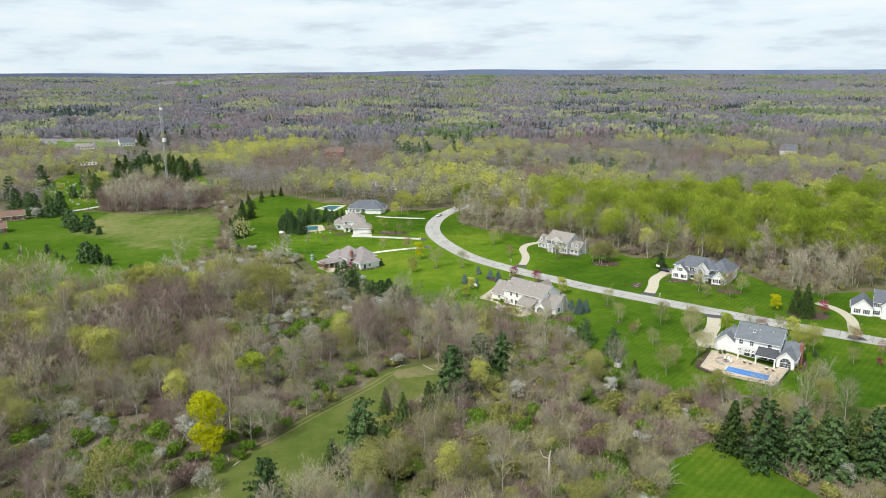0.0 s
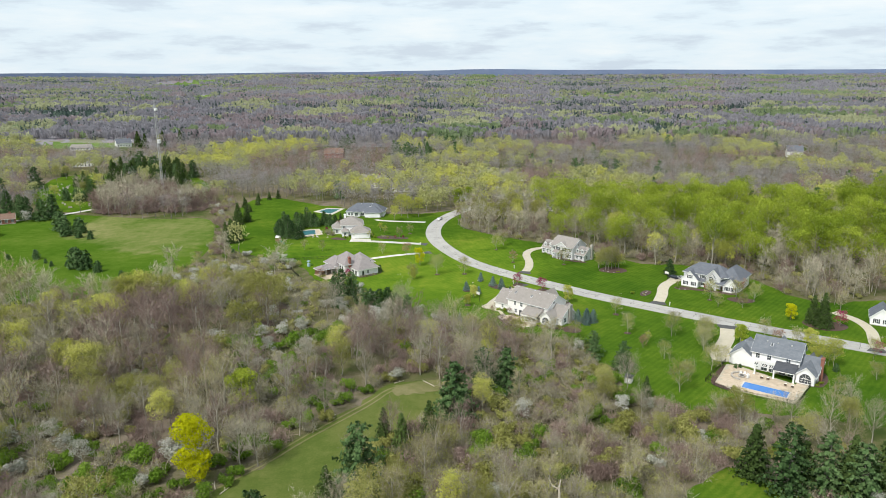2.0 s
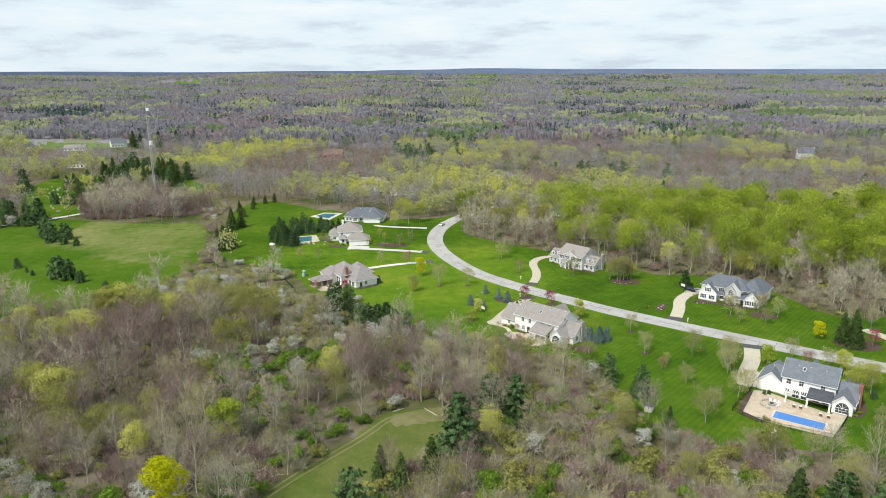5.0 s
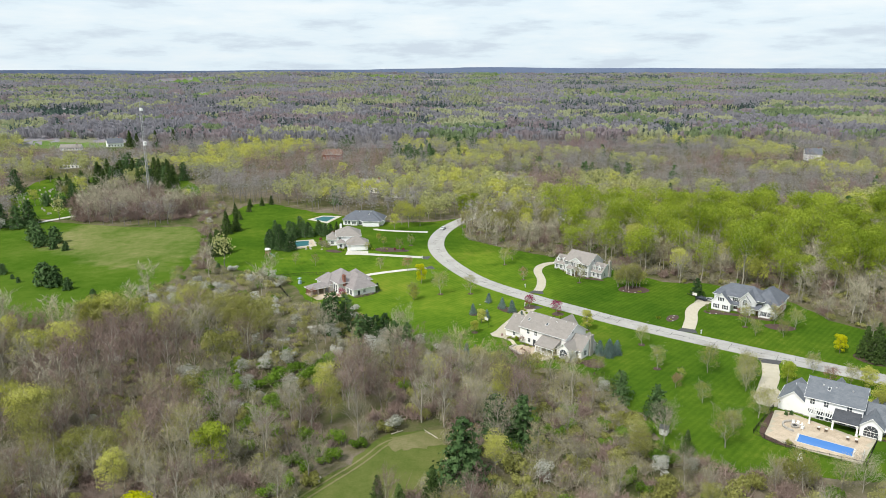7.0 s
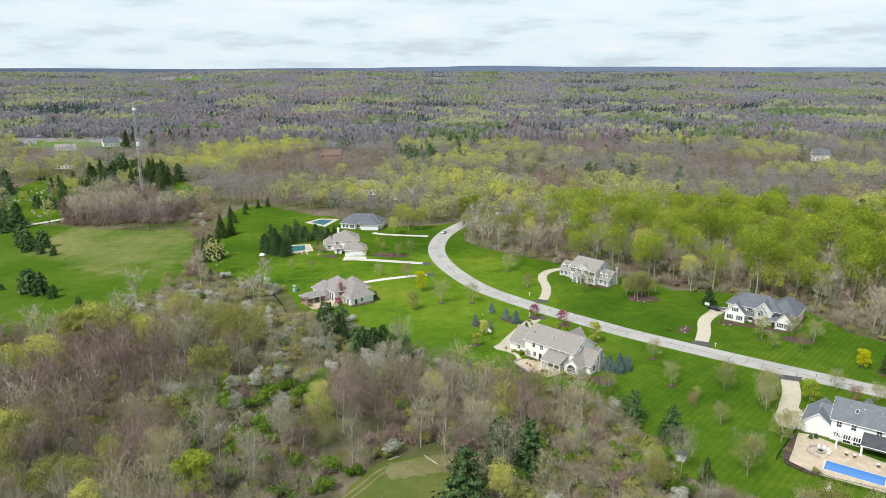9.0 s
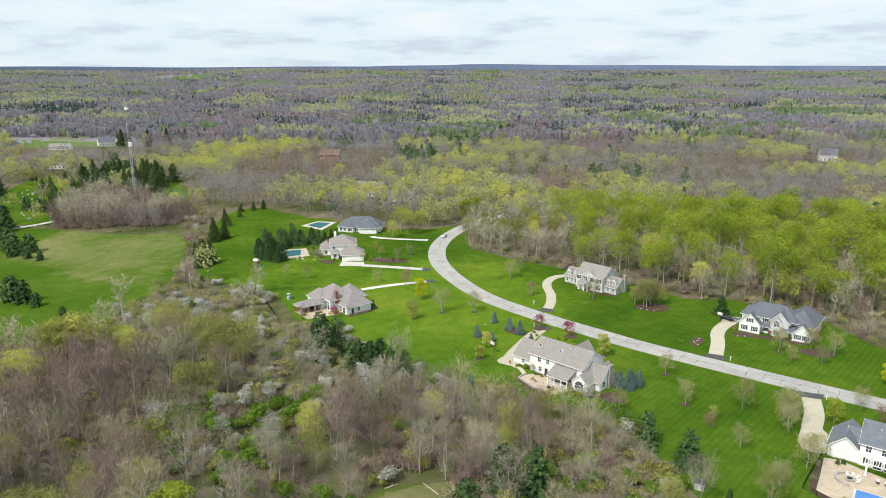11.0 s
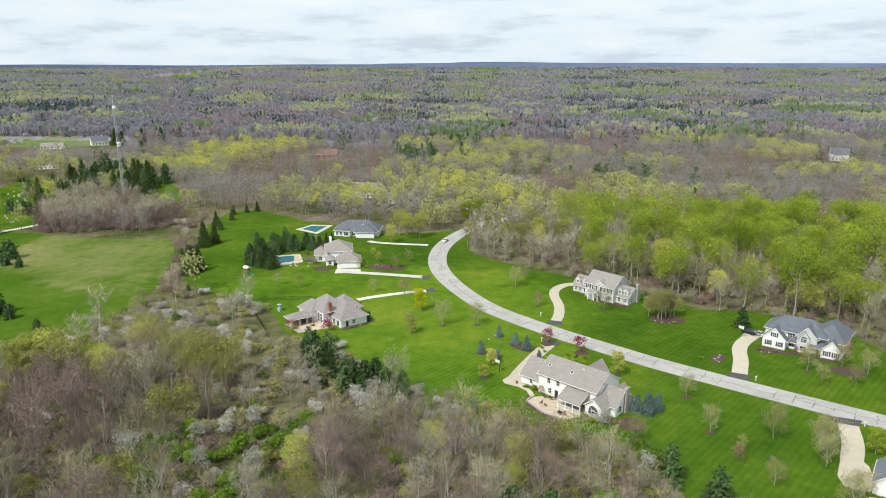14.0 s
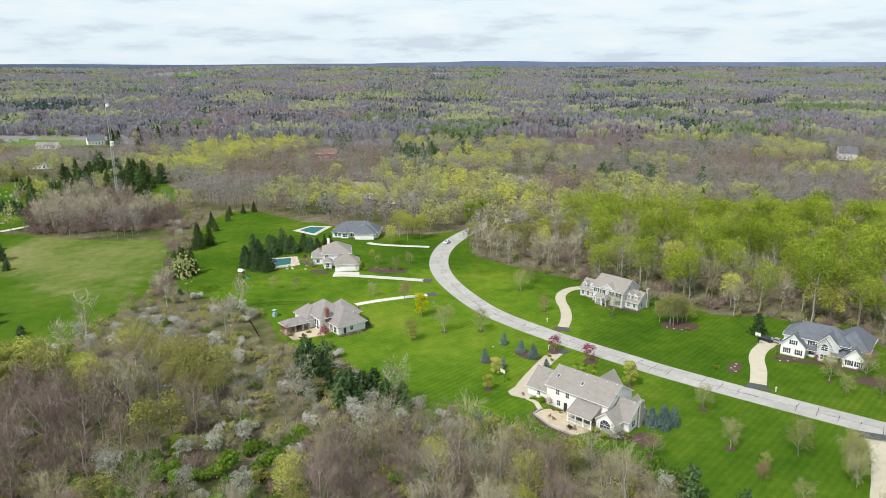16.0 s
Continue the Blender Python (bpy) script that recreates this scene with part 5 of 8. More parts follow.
fx, fy = [], []
for x0, x1, y0, y1, st in ((-400, 400, 330, 520, 7.5), (-560, 560, 520, 800, 9.5)):
    a, b = scatter(x0, x1, y0, y1, st)
    ok = (np.abs(a) < b * 0.66 + 15)
    ok &= ~((a > 6) & (b < 400) & (a < b * 0.66) & (a + b > 335))
    fx.append(a[ok])
    fy.append(b[ok])
a, b = scatter(-300, -100, 225, 330, 7.5)
ok = (np.abs(a) < b * 0.66 + 15) & (a < -165)
fx, fy = np.concatenate(fx + [a[ok]]), np.concatenate(fy + [b[ok]])
gap = (fx > -152) & (fx < -100) & (fy < 482)
fx, fy = fx[~gap], fy[~gap]
f1, f2, f3 = fbm(fx, fy, 48, 2.0), fbm(fx, fy, 90, 5.0), fbm(fx, fy, 60, 9.0)
u = lr.uniform(0, 1, len(fx))
jit = (u - 0.5) * 0.26
kinds = np.full(len(fx), 0)
kinds[f3 + jit > 0.62] = 4
kinds[f1 + jit > 0.61] = 1
kinds[f1 + jit > 0.735] = 2
kinds[((f2 > 0.70) & (fy > 640) & (u > 0.35)) | (u > 0.99)] = 3
kinds[(np.hypot((fx + 105) / 60, (fy - 620) / 90) < 1) & (u > 0.35)] = 4
kinds[(np.hypot((fx + 178) / 50, (fy - 760) / 45) < 1) & (u > 0.5)] = 2
for ex, ey, er in ((232, 395, 26), (107, 573, 11), (132, 573, 13), (168, 538, 11), (-222, 575, 22), (12, 790, 22), (-112, 780, 20)):
    kinds[(np.hypot(fx - ex, fy - ey) < er) & (u > 0.3)] = 3
limezone = (fx > 66) & (fy < 470 - 0.2 * fx) & (u < 0.5)
kinds[limezone] = 5
for k, (temps, mats, lab, sc) in enumerate((
        (LOW_BARE, ("dim_bark", "wood_grey", "wood_grey"), "leafless grey-brown woodland", (0.8, 1.15)),
        (LOW_BUD, ("dim_bark", "twig_tan", "bud_pale"), "woodland in olive young leaf", (0.8, 1.15)),
        (LOW_BUD, ("dim_bark", "twig_tan", "bud_yellow"), "woodland trees in yellow-green blossom", (0.7, 1.0)),
        (LOW_PINE, ("bark", "twig", "needle"), "dark evergreen woodland", (0.8, 1.25)),
        (LOW_BARE, ("dim_bark", "wood_red", "wood_red"), "leafless woodland with reddish buds", (0.8, 1.1)),
        (LOW_LIME, ("dim_bark", "twig", "leaf_lime"), "maple woodland in lime-green leaf", (0.75, 0.95)))):
    sel = kinds == k
    joined("woodland", temps, fx[sel], fy[sel], sc[0], sc[1], mats, lab, 40 + k)


# distant woods: one uneven canopy of domed and pointed crowns, with fields let into it
def cells(x, y, size, seed):
    """For each point the distance to the nearest tree of a jittered grid, in crown sizes, and that tree's two random numbers."""
    gx_, gy_ = np.floor(x / size), np.floor(y / size)
    best = np.full(x.shape, 9.0)
    r1, r2 = np.zeros(x.shape), np.zeros(x.shape)
    for dx_ in (-1, 0, 1):
        for dy_ in (-1, 0, 1):
            cx, cy = gx_ + dx_, gy_ + dy_
            h1 = np.modf(np.abs(np.sin(cx * 12.9898 + cy * 78.233 + seed) * 43758.5453))[0]
            h2 = np.modf(np.abs(np.sin(cx * 39.346 + cy * 11.135 + seed * 1.7) * 24634.6345))[0]
            d = np.hypot(x / size - (cx + 0.15 + 0.7 * h1), y / size - (cy + 0.15 + 0.7 * h2))
            m = d < best
            best = np.where(m, d, best)
            r1 = np.where(m, np.modf(h1 * 7.31 + h2 * 3.77)[0], r1)
            r2 = np.where(m, np.modf(h1 * 5.13 + h2 * 9.41)[0], r2)
    return best, r1, r2


def far_crown(seed, n, r, h, pointed=False):
    """A far crown: tufts that face outwards on a broken dome, or on a cone for an evergreen."""
    rng = np.random.default_rng(seed)
    u = rng.uniform(0.02, 1, n)
    a = np.arange(n) * 2.399 + rng.uniform(-0.4, 0.4, n)
    if pointed:
        w, z = r * (1 - u) * 0.95, h * (0.15 + 0.85 * u)
        out = np.c_[np.cos(a), np.sin(a), np.full(n, 0.55)]
    else:
        q = np.sqrt(u)
        w = r * q * (1 + 0.2 * np.sin(a * 2 + seed))
        z = h * (0.62 + 0.38 * np.sqrt(np.clip(1 - q * q, 0, 1)) + rng.normal(0, 0.04, n))
        tip = np.c_[np.cos(a) * w, np.sin(a) * w, z]
        foot = np.c_[np.cos(a) * w * 0.6, np.sin(a) * w * 0.6, h * rng.uniform(0.3, 0.5, n)]
        th = rng.uniform(0, 2 * math.pi, n)
        half = np.c_[np.cos(th), np.sin(th), rng.normal(0, 0.2, n)] * (r * rng.uniform(0.2, 0.36, n))[:, None]
        v = np.stack([foot - half * 0.5, tip + half, tip - half + (0, 0, 0.06 * h)], 1).reshape(-1, 3)
        return v, np.arange(3 * n).reshape(n, 3), np.zeros(n, int)
    out += rng.normal(0, 0.22, (n, 3))
    out /= np.linalg.norm(out, axis=1)[:, None]
    side = np.cross(out, rng.normal(0, 1, (n, 3)))
    side /= np.linalg.norm(side, axis=1)[:, None]
    up = np.cross(out, side)
    P = np.c_[np.cos(a) * w, np.sin(a) * w, z] + rng.normal(0, 0.07 * r, (n, 3))
    size = r * rng.uniform(0.22, 0.5, n)[:, None] * (1.3 if pointed else 1.0)
    v = np.stack([P + side * size, P - side * size * 0.8 + up * size * 0.6, P - up * size * rng.uniform(0.6, 1.3, n)[:, None]], 1).reshape(-1, 3)
    return v, np.arange(3 * n).reshape(n, 3), np.zeros(n, int)


def species(x, y, u, band):
    """Stands of one kind: 0 leafless, 1 budding, 2 evergreen, 3 reddish, 4 field, 5 fresh green."""
    k = (1.0, 1.5, 2.4)[band]
    j = (u - 0.5) * 0.2
    sp = np.zeros(np.shape(x), int)
    sp[fbm(x, y, 95 * k, 3.0) + j > 0.57] = 3
    sp[fbm(x, y, 80 * k, 8.0) + j > 0.60] = 1
    sp[fbm(x, y, 110 * k, 12.0) + j > 0.655] = 5
    sp[(fbm(x, y, 75 * k, 15.0) + j * 0.6 > 0.66) | (u > 0.985)] = 2
    if band:
        sp[fbm(x, y, 150 * k, 19.0) > 0.72] = 4
    return sp


for band, (y0, y1, st, crown) in enumerate(((790, 1500, 5.0, 11.0), (1440, 2600, 9.0, 16.0), (2500, 4870, 18.0, 30.0))):
    xs, ys = np.meshgrid(np.arange(-0.71 * y1, 0.71 * y1, st), np.arange(y0, y1 + st, st * (1.0 if band == 0 else 1.3)))
    xs = xs + wr.uniform(-0.3, 0.3, xs.shape) * st
    ys = ys + wr.uniform(-0.3, 0.3, xs.shape) * st
    dist, r1, r2 = cells(xs, ys, crown, 3.1 + band)
    sp = species(xs, ys, r1, band)
    fieldy = sp == 4
    if band == 0:
        fieldy |= inside(xs, ys, FAR_GREEN)
    sp[fieldy] = 4
    sp[sp == 5] = 1
    top = (11 + 6 * r2) * (1 + 0.12 * band)
    shape = np.where(sp == 2, 1.15 - 1.1 * dist, np.sqrt(np.clip(1 - (dist * 1.05) ** 2, 0.06, 1)))
    z = np.where(fieldy, 0.3, top * (0.7 + 0.3 * np.clip(shape, 0.0, 1.2)) + wr.uniform(-0.8, 0.8, xs.shape) * (1 + 0.4 * band))
    z = z * 0.66 * (np.clip((ys - 800) / 60, 0.0, 1) if band == 0 else np.clip((ys - y0) / 60, 0.3, 1)) + rise(xs, ys)
    ids = np.arange(xs.size).reshape(xs.shape)
    q = np.stack([ids[:-1, :-1], ids[:-1, 1:], ids[1:, 1:], ids[1:, :-1]], -1).reshape(-1, 4)
    cx, cy = xs.ravel()[q].mean(1), ys.ravel()[q].mean(1)
    ok = (np.abs(cx) < cy * 0.70 + 20) & (np.hypot(cx, cy) < 4900)
    q = q[ok]
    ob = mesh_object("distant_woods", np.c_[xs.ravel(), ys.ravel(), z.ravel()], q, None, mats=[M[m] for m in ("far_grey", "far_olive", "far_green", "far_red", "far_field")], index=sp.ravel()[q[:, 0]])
    tagged(ob, ("leafless grey woods with evergreens beyond the houses", "distant rolling woods with small fields", "far rolling woods on the low hills")[band], "woodland", kind="stuff")
    # single crowns that stand out of the canopy
    tufts, sz, gap = ((16, 5.2, 9.0), (10, 6.4, 12.5), (8, 8.5, 20.0))[band]
    xs, ys = np.meshgrid(np.arange(-0.71 * y1, 0.71 * y1, gap), np.arange(max(y0, 800), y1, gap))
    tx, ty = xs.ravel() + wr.uniform(-0.5, 0.5, xs.size) * gap, ys.ravel() + wr.uniform(-0.5, 0.5, xs.size) * gap
    kk = species(tx, ty, lr.uniform(0, 1, len(tx)), band)
    ok = (np.abs(tx) < ty * 0.69) & (np.hypot(tx, ty) < 3750) & (kk != 4) & ~inside(tx, ty, [(-430, 700), (-300, 700), (-330, 825), (-470, 835)])
    tx, ty, kk = tx[ok], ty[ok], kk[ok]
    kk[kk == 5] = 4
    said = ("distant leafless grey crowns", "distant crowns in yellow-green leaf", "distant dark evergreens", "distant crowns with reddish buds", "distant crowns in fresh green leaf")
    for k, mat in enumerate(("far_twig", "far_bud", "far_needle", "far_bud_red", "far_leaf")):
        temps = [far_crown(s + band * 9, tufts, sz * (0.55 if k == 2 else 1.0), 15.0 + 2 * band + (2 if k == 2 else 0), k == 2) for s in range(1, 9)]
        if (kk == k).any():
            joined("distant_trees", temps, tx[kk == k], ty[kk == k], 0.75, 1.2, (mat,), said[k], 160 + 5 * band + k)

# ---------------------------------------------------------------- houses
class House:
    """A house in its own frame: x along the side that faces the lawn, y into the house, z up."""

    def __init__(self, name, label, x, y, yaw, wall, roof):
        self.root = tagged(empty(name, x, y, 0.0, yaw), label, "house")
        self.wall, self.roof = wall, roof

    def walls(self, x0, x1, y0, y1, h, gable="", rise_=0.0, mat=None, z0=0.0, label=""):
        """Four walls with their thickness; gable "x" or "y": the ridge's axis, which leaves pointed end walls."""
        s = Shape()
        s.box(x0, x1, y0, y1, z0, h)
        t = 0.2
        if gable == "x":
            ym = (y0 + y1) / 2
            for a, b in ((x0, x0 + t), (x1 - t, x1)):
                s.add([(a, y0, h), (a, y1, h), (a, ym, h + rise_), (b, y0, h), (b, y1, h), (b, ym, h + rise_)], [(0, 2, 1), (3, 4, 5), (0, 3, 5, 2), (1, 2, 5, 4)])
        elif gable == "y":
            xm = (x0 + x1) / 2
            for a, b in ((y0, y0 + t), (y1 - t, y1)):
                s.add([(x0, a, h), (x1, a, h), (xm, a, h + rise_), (x0, b, h), (x1, b, h), (xm, b, h + rise_)], [(0, 1, 2), (3, 5, 4), (0, 2, 5, 3), (1, 4, 5, 2)])
        w = s.put("wall", M[mat or self.wall], self.root, label)
        f = Shape().box(x0 - 0.03, x1 + 0.03, y0 - 0.03, y1 + 0.03, -0.1, 0.28)
        if z0 == 0.0:
            f.put("foundation", M["stone"], self.root, "grey concrete foundation")
        return w

    def gable(self, x0, x1, y0, y1, h, rise_, axis, over=0.45, mat=None, trim=True):
        """A pitched roof of two thick slopes with white barge boards."""
        t = 0.16
        a0, a1, b0, b1 = (x0, x1, y0, y1) if axis == "x" else (y0, y1, x0, x1)
        mid, half = (b0 + b1) / 2, (b1 - b0) / 2
        k = rise_ / half
        a0, a1 = a0 - over * 0.7, a1 + over * 0.7
        e0, e1, ze = b0 - over, b1 + over, h - over * k

        def p(a, b, z):
            return (a, b, z) if axis == "x" else (b, a, z)

        s = Shape()
        prof = [(e0, ze), (mid, h + rise_), (e1, ze), (e1, ze + t), (mid, h + rise_ + t * 1.15), (e0, ze + t)]
        v = [p(a0, b, z) for b, z in prof] + [p(a1, b, z) for b, z in prof]
        s.add(v, [(0, 1, 7, 6), (1, 2, 8, 7), (2, 3, 9, 8), (3, 4, 10, 9), (4, 5, 11, 10), (5, 0, 6, 11), (0, 5, 4, 1), (1, 4, 3, 2), (6, 7, 10, 11), (7, 8, 9, 10)])
        ob = s.put("roof", M[mat or self.roof], self.root)
        if trim:
            for a, o in ((a0, -0.04), (a1, 0.04)):
                lo, hi = min(a, a + o), max(a, a + o)
                line = [(e0, ze), (mid, h + rise_), (e1, ze)]
                q = [p(c, b_, z_ + dz) for c in (lo, hi) for dz in (-0.1, t) for b_, z_ in line]
                Shape().add(q, [(0, 1, 4, 3), (1, 2, 5, 4), (6, 9, 10, 7), (7, 10, 11, 8), (3, 4, 10, 9), (4, 5, 11, 10), (0, 6, 7, 1), (1, 7, 8, 2), (0, 3, 9, 6), (2, 8, 11, 5)]).put("barge_board", M["trim"], self.root, "white barge board")
            for e in (e0 - 0.1, e1):
                Shape().add([p(a0, e, ze - 0.02), p(a1, e, ze - 0.02), p(a1, e + 0.1, ze - 0.02), p(a0, e + 0.1, ze - 0.02), p(a0, e, ze + 0.12), p(a1, e, ze + 0.12), p(a1, e + 0.1, ze + 0.12), p(a0, e + 0.1, ze + 0.12)],
                            [(3, 2, 1, 0), (4, 5, 6, 7), (0, 1, 5, 4), (1, 2, 6, 5), (2, 3, 7, 6), (3, 0, 4, 7)]).put("gutter", M["trim"], self.root, "white gutter")
        return ob

    def hip(self, x0, x1, y0, y1, h, rise_, over=0.5, mat=None):
        x0, x1, y0, y1 = x0 - over, x1 + over, y0 - over, y1 + over
        m = min(x1 - x0, y1 - y0) / 2
        z = h - 0.15
        if x1 - x0 >= y1 - y0:
            r0, r1 = (x0 + m, (y0 + y1) / 2), (x1 - m, (y0 + y1) / 2)
        else:
            r0, r1 = ((x0 + x1) / 2, y0 + m), ((x0 + x1) / 2, y1 - m)
        s = Shape()
        v = [(x0, y0, z), (x1, y0, z), (x1, y1, z), (x0, y1, z), (x0, y0, z + 0.18), (x1, y0, z + 0.18), (x1, y1, z + 0.18), (x0, y1, z + 0.18), (*r0, h + rise_), (*r1, h + rise_)]
        side = [(4, 5, 9, 8), (5, 6, 9), (6, 7, 8, 9), (7, 4, 8)] if x1 - x0 >= y1 - y0 else [(4, 5, 8), (5, 6, 9, 8), (6, 7, 9), (7, 4, 8, 9)]
        s.add(v, [(3, 2, 1, 0), (0, 1, 5, 4), (1, 2, 6, 5), (2, 3, 7, 6), (3, 0, 4, 7)] + side)
        ob = s.put("roof", M[mat or self.roof], self.root)
        e = Shape()
        for a in ((x0 - 0.06, x1 + 0.06, y0 - 0.07, y0 - 0.005), (x0 - 0.06, x1 + 0.06, y1 + 0.005, y1 + 0.07), (x0 - 0.07, x0 - 0.005, y0, y1), (x1 + 0.005, x1 + 0.07, y0, y1)):
            e.box(*a, z - 0.02, z + 0.14)
        e.put("gutter", M["trim"], self.root, "white gutters")
        return ob

    def window(self, side, at, along, z, w, h, arch=False, panes=(2, 2), shutters=False):
        """A window in the wall: side "f" faces -y, "r" +x, "l" -x, "b" +y; at: that wall's plane; along: its middle."""
        ang = {"f": 0, "r": 90, "l": -90, "b": 180}[side]
        win = empty("window")
        win.parent = self.root
        pos_ = {"f": (along, at, z), "b": (along, at, z), "r": (at, along, z), "l": (at, along, z)}[side]
        win.matrix_basis = pose(*pos_, 0, 0, ang)
        fr = Shape()
        b = 0.11
        fr.box(-w / 2 - b, w / 2 + b, -0.07, 0.02, -b, 0).box(-w / 2 - b, -w / 2, -0.07, 0.02, 0, h).box(w / 2, w / 2 + b, -0.07, 0.02, 0, h)
        if not arch:
            fr.box(-w / 2 - b, w / 2 + b, -0.07, 0.02, h, h + b)
        else:
            fr.box(-w / 2, w / 2, -0.06, 0.02, h - 0.05, h + 0.05)
            n = 12
            for i in range(n):
                a0, a1 = math.pi * i / n, math.pi * (i + 1) / n
                q = [(math.cos(a) * rr_, y, h + math.sin(a) * rr_) for y in (-0.07, 0.02) for a in (a0, a1) for rr_ in (w / 2, w / 2 + b)]
                fr.add(q, [(0, 1, 3, 2), (4, 6, 7, 5), (1, 5, 7, 3), (0, 2, 6, 4), (0, 4, 5, 1), (2, 3, 7, 6)])
            for a in (math.pi * 0.25, math.pi * 0.5, math.pi * 0.75):
                fr.tube((0, -0.03, h), (math.cos(a) * w / 2, -0.03, h + math.sin(a) * w / 2), 0.035, 0.035, 4)
        for i in range(1, panes[0]):
            x = -w / 2 + w * i / panes[0]
            fr.box(x - 0.03, x + 0.03, -0.05, 0.02, 0, h)
        for j in range(1, panes[1]):
            zz = h * j / panes[1]
            fr.box(-w / 2, w / 2, -0.05, 0.02, zz - 0.03, zz + 0.03)
        fr.put("window_frame", M["trim"], win)
        gl = Shape().box(-w / 2, w / 2, -0.025, 0.015, 0, h)
        if arch:
            gl.add([(math.cos(math.pi * i / 12) * w / 2, -0.025, h + math.sin(math.pi * i / 12) * w / 2) for i in range(13)], [tuple(range(13))])
        gl.put("pane", M["glass"], win)
        if shutters:
            for s in (-1, 1):
                c = s * (w / 2 + b + 0.22)
                sh = Shape().box(c - 0.2, c + 0.2, -0.06, 0.0, -0.05, h + 0.05)
                for k in range(6):
                    sh.box(c - 0.15, c + 0.15, -0.075, -0.06, h * (k + 0.15) / 6, h * (k + 0.7) / 6)
                sh.put("shutter", M["shutter"], win, "dark shutter")
        return win

    def door(self, side, at, along, w=1.0, h=2.1, mat="trim", name="door", z=0.1):
        ang = {"f": 0, "r": 90, "l": -90, "b": 180}[side]
        pos_ = {"f": (along, at, z), "b": (along, at, z), "r": (at, along, z), "l": (at, along, z)}[side]
        d = Shape().box(-w / 2, w / 2, -0.05, 0.02, 0, h)
        n, rows = (max(1, int(w / 1.1)), 4) if name == "garage_door" else (1, 2)
        panels = [(-w / 2 + w * (c + 0.12) / n, -w / 2 + w * (c + 0.88) / n, h * (r + 0.12) / rows, h * (r + 0.88) / rows) for r in range(rows) for c in range(n)]
        ob = d.put(name, M[mat], self.root)
        ob.matrix_basis = pose(*pos_, 0, 0, ang)
        for x0, x1, z0, z1 in panels:
            Shape().box(x0, x1, -0.075, -0.052, z0, z1).put("panel", M[mat], ob)
        return ob

    def chimney(self, x, y, w, d, z1, mat="brick", z0=0.0):
        s = Shape().box(x - w / 2, x + w / 2, y - d / 2, y + d / 2, z0, z1).box(x - w / 2 - 0.1, x + w / 2 + 0.1, y - d / 2 - 0.1, y + d / 2 + 0.1, z1 - 0.35, z1 - 0.1)
        s.disc(x - w * 0.18, y, z1, z1 + 0.35, 0.16, 0.13, 8).disc(x + w * 0.2, y, z1, z1 + 0.35, 0.16, 0.13, 8)
        return s.put("chimney", M[mat], self.root, "chimney stack with two pots")

    def vents(self, pts):
        """Small roof vents along a slope."""
        for x, y, z in pts:
            Shape().box(x - 0.17, x + 0.17, y - 0.17, y + 0.17, z - 0.1, z + 0.22).disc(x, y, z + 0.22, z + 0.34, 0.24, 0.05, 8).put("roof_vent", M["steel"], self.root)

    def skylight(self, x, y, z, slope, w=0.7, l=1.1):
        s = Shape().box(-w / 2, w / 2, -l / 2, l / 2, -0.05, 0.12)
        ob = s.put("skylight", M["trim"], self.root)
        ob.matrix_basis = pose(x, y, z, slope, 0, 0)
        g = Shape().box(-w / 2 + 0.08, w / 2 - 0.08, -l / 2 + 0.08, l / 2 - 0.08, 0.12, 0.14).put("skylight_pane", M["glass"], ob)

    def dormer(self, x, y, z, w=1.5, h=1.3):
        """A small gabled dormer that looks out to -y."""
        s = Shape().box(x - w / 2, x + w / 2, y, y + 2.4, z - 0.4, z + h)
        s.add([(x - w / 2, y, z + h), (x + w / 2, y, z + h), (x, y, z + h + w * 0.42), (x - w / 2, y + 2.4, z + h), (x + w / 2, y + 2.4, z + h), (x, y + 2.4, z + h + w * 0.42)], [(0, 1, 2), (3, 5, 4)])
        s.put("dormer", M[self.wall], self.root)
        self.gable(x - w / 2, x + w / 2, y, y + 2.6, z + h, w * 0.42, "y", 0.22, trim=True)
        self.window("f", y, x, z + 0.15, w * 0.5, h * 0.75, arch=False, panes=(2, 2))

    def posts(self, pts, z0, z1, r=0.12):
        for x, y in pts:
            Shape().box(x - r, x + r, y - r, y + r, z0, z1).box(x - r * 1.5, x + r * 1.5, y - r * 1.5, y + r * 1.5, z0, z0 + 0.2).box(x - r * 1.5, x + r * 1.5, y - r * 1.5, y + r * 1.5, z1 - 0.18, z1).put("porch_post", M["trim"], self.root)

    def railing(self, a, b, z=0.35, h=0.95):
        s = Shape()
        a, b = Vector((*a, 0)), Vector((*b, 0))
        L = (b - a).length
        d = (b - a) / L
        for zz in (z + 0.12, z + h):
            s.tube((*a.xy, zz), (*b.xy, zz), 0.05, 0.05, 4)
        for k in range(1, int(L / 0.22)):
            p = a + d * k * 0.22
            s.tube((p.x, p.y, z + 0.12), (p.x, p.y, z + h), 0.025, 0.025, 4)
        s.put("railing", M["trim"], self.root, "white balustrade")


def shed_roof(H, x0, x1, y0, y1, z0, z1, name="porch_roof", mat=None):
    """A lean-to roof that falls from z1 at y1 to z0 at y0."""
    s = Shape()
    v = [(x0, y0, z0), (x1, y0, z0), (x1, y1, z1), (x0, y1, z1)]
    s.add(v + [(x, y, z + 0.16) for x, y, z in v], [(3, 2, 1, 0), (4, 5, 6, 7), (0, 1, 5, 4), (1, 2, 6, 5), (2, 3, 7, 6), (3, 0, 4, 7)])
    s.put(name, M[mat or H.roof], H.root)
    Shape().box(x0, x1, y0 + 0.05, y0 + 0.2, z0 - 0.28, z0 - 0.005).put("fascia", M["trim"], H.root, "white fascia board")


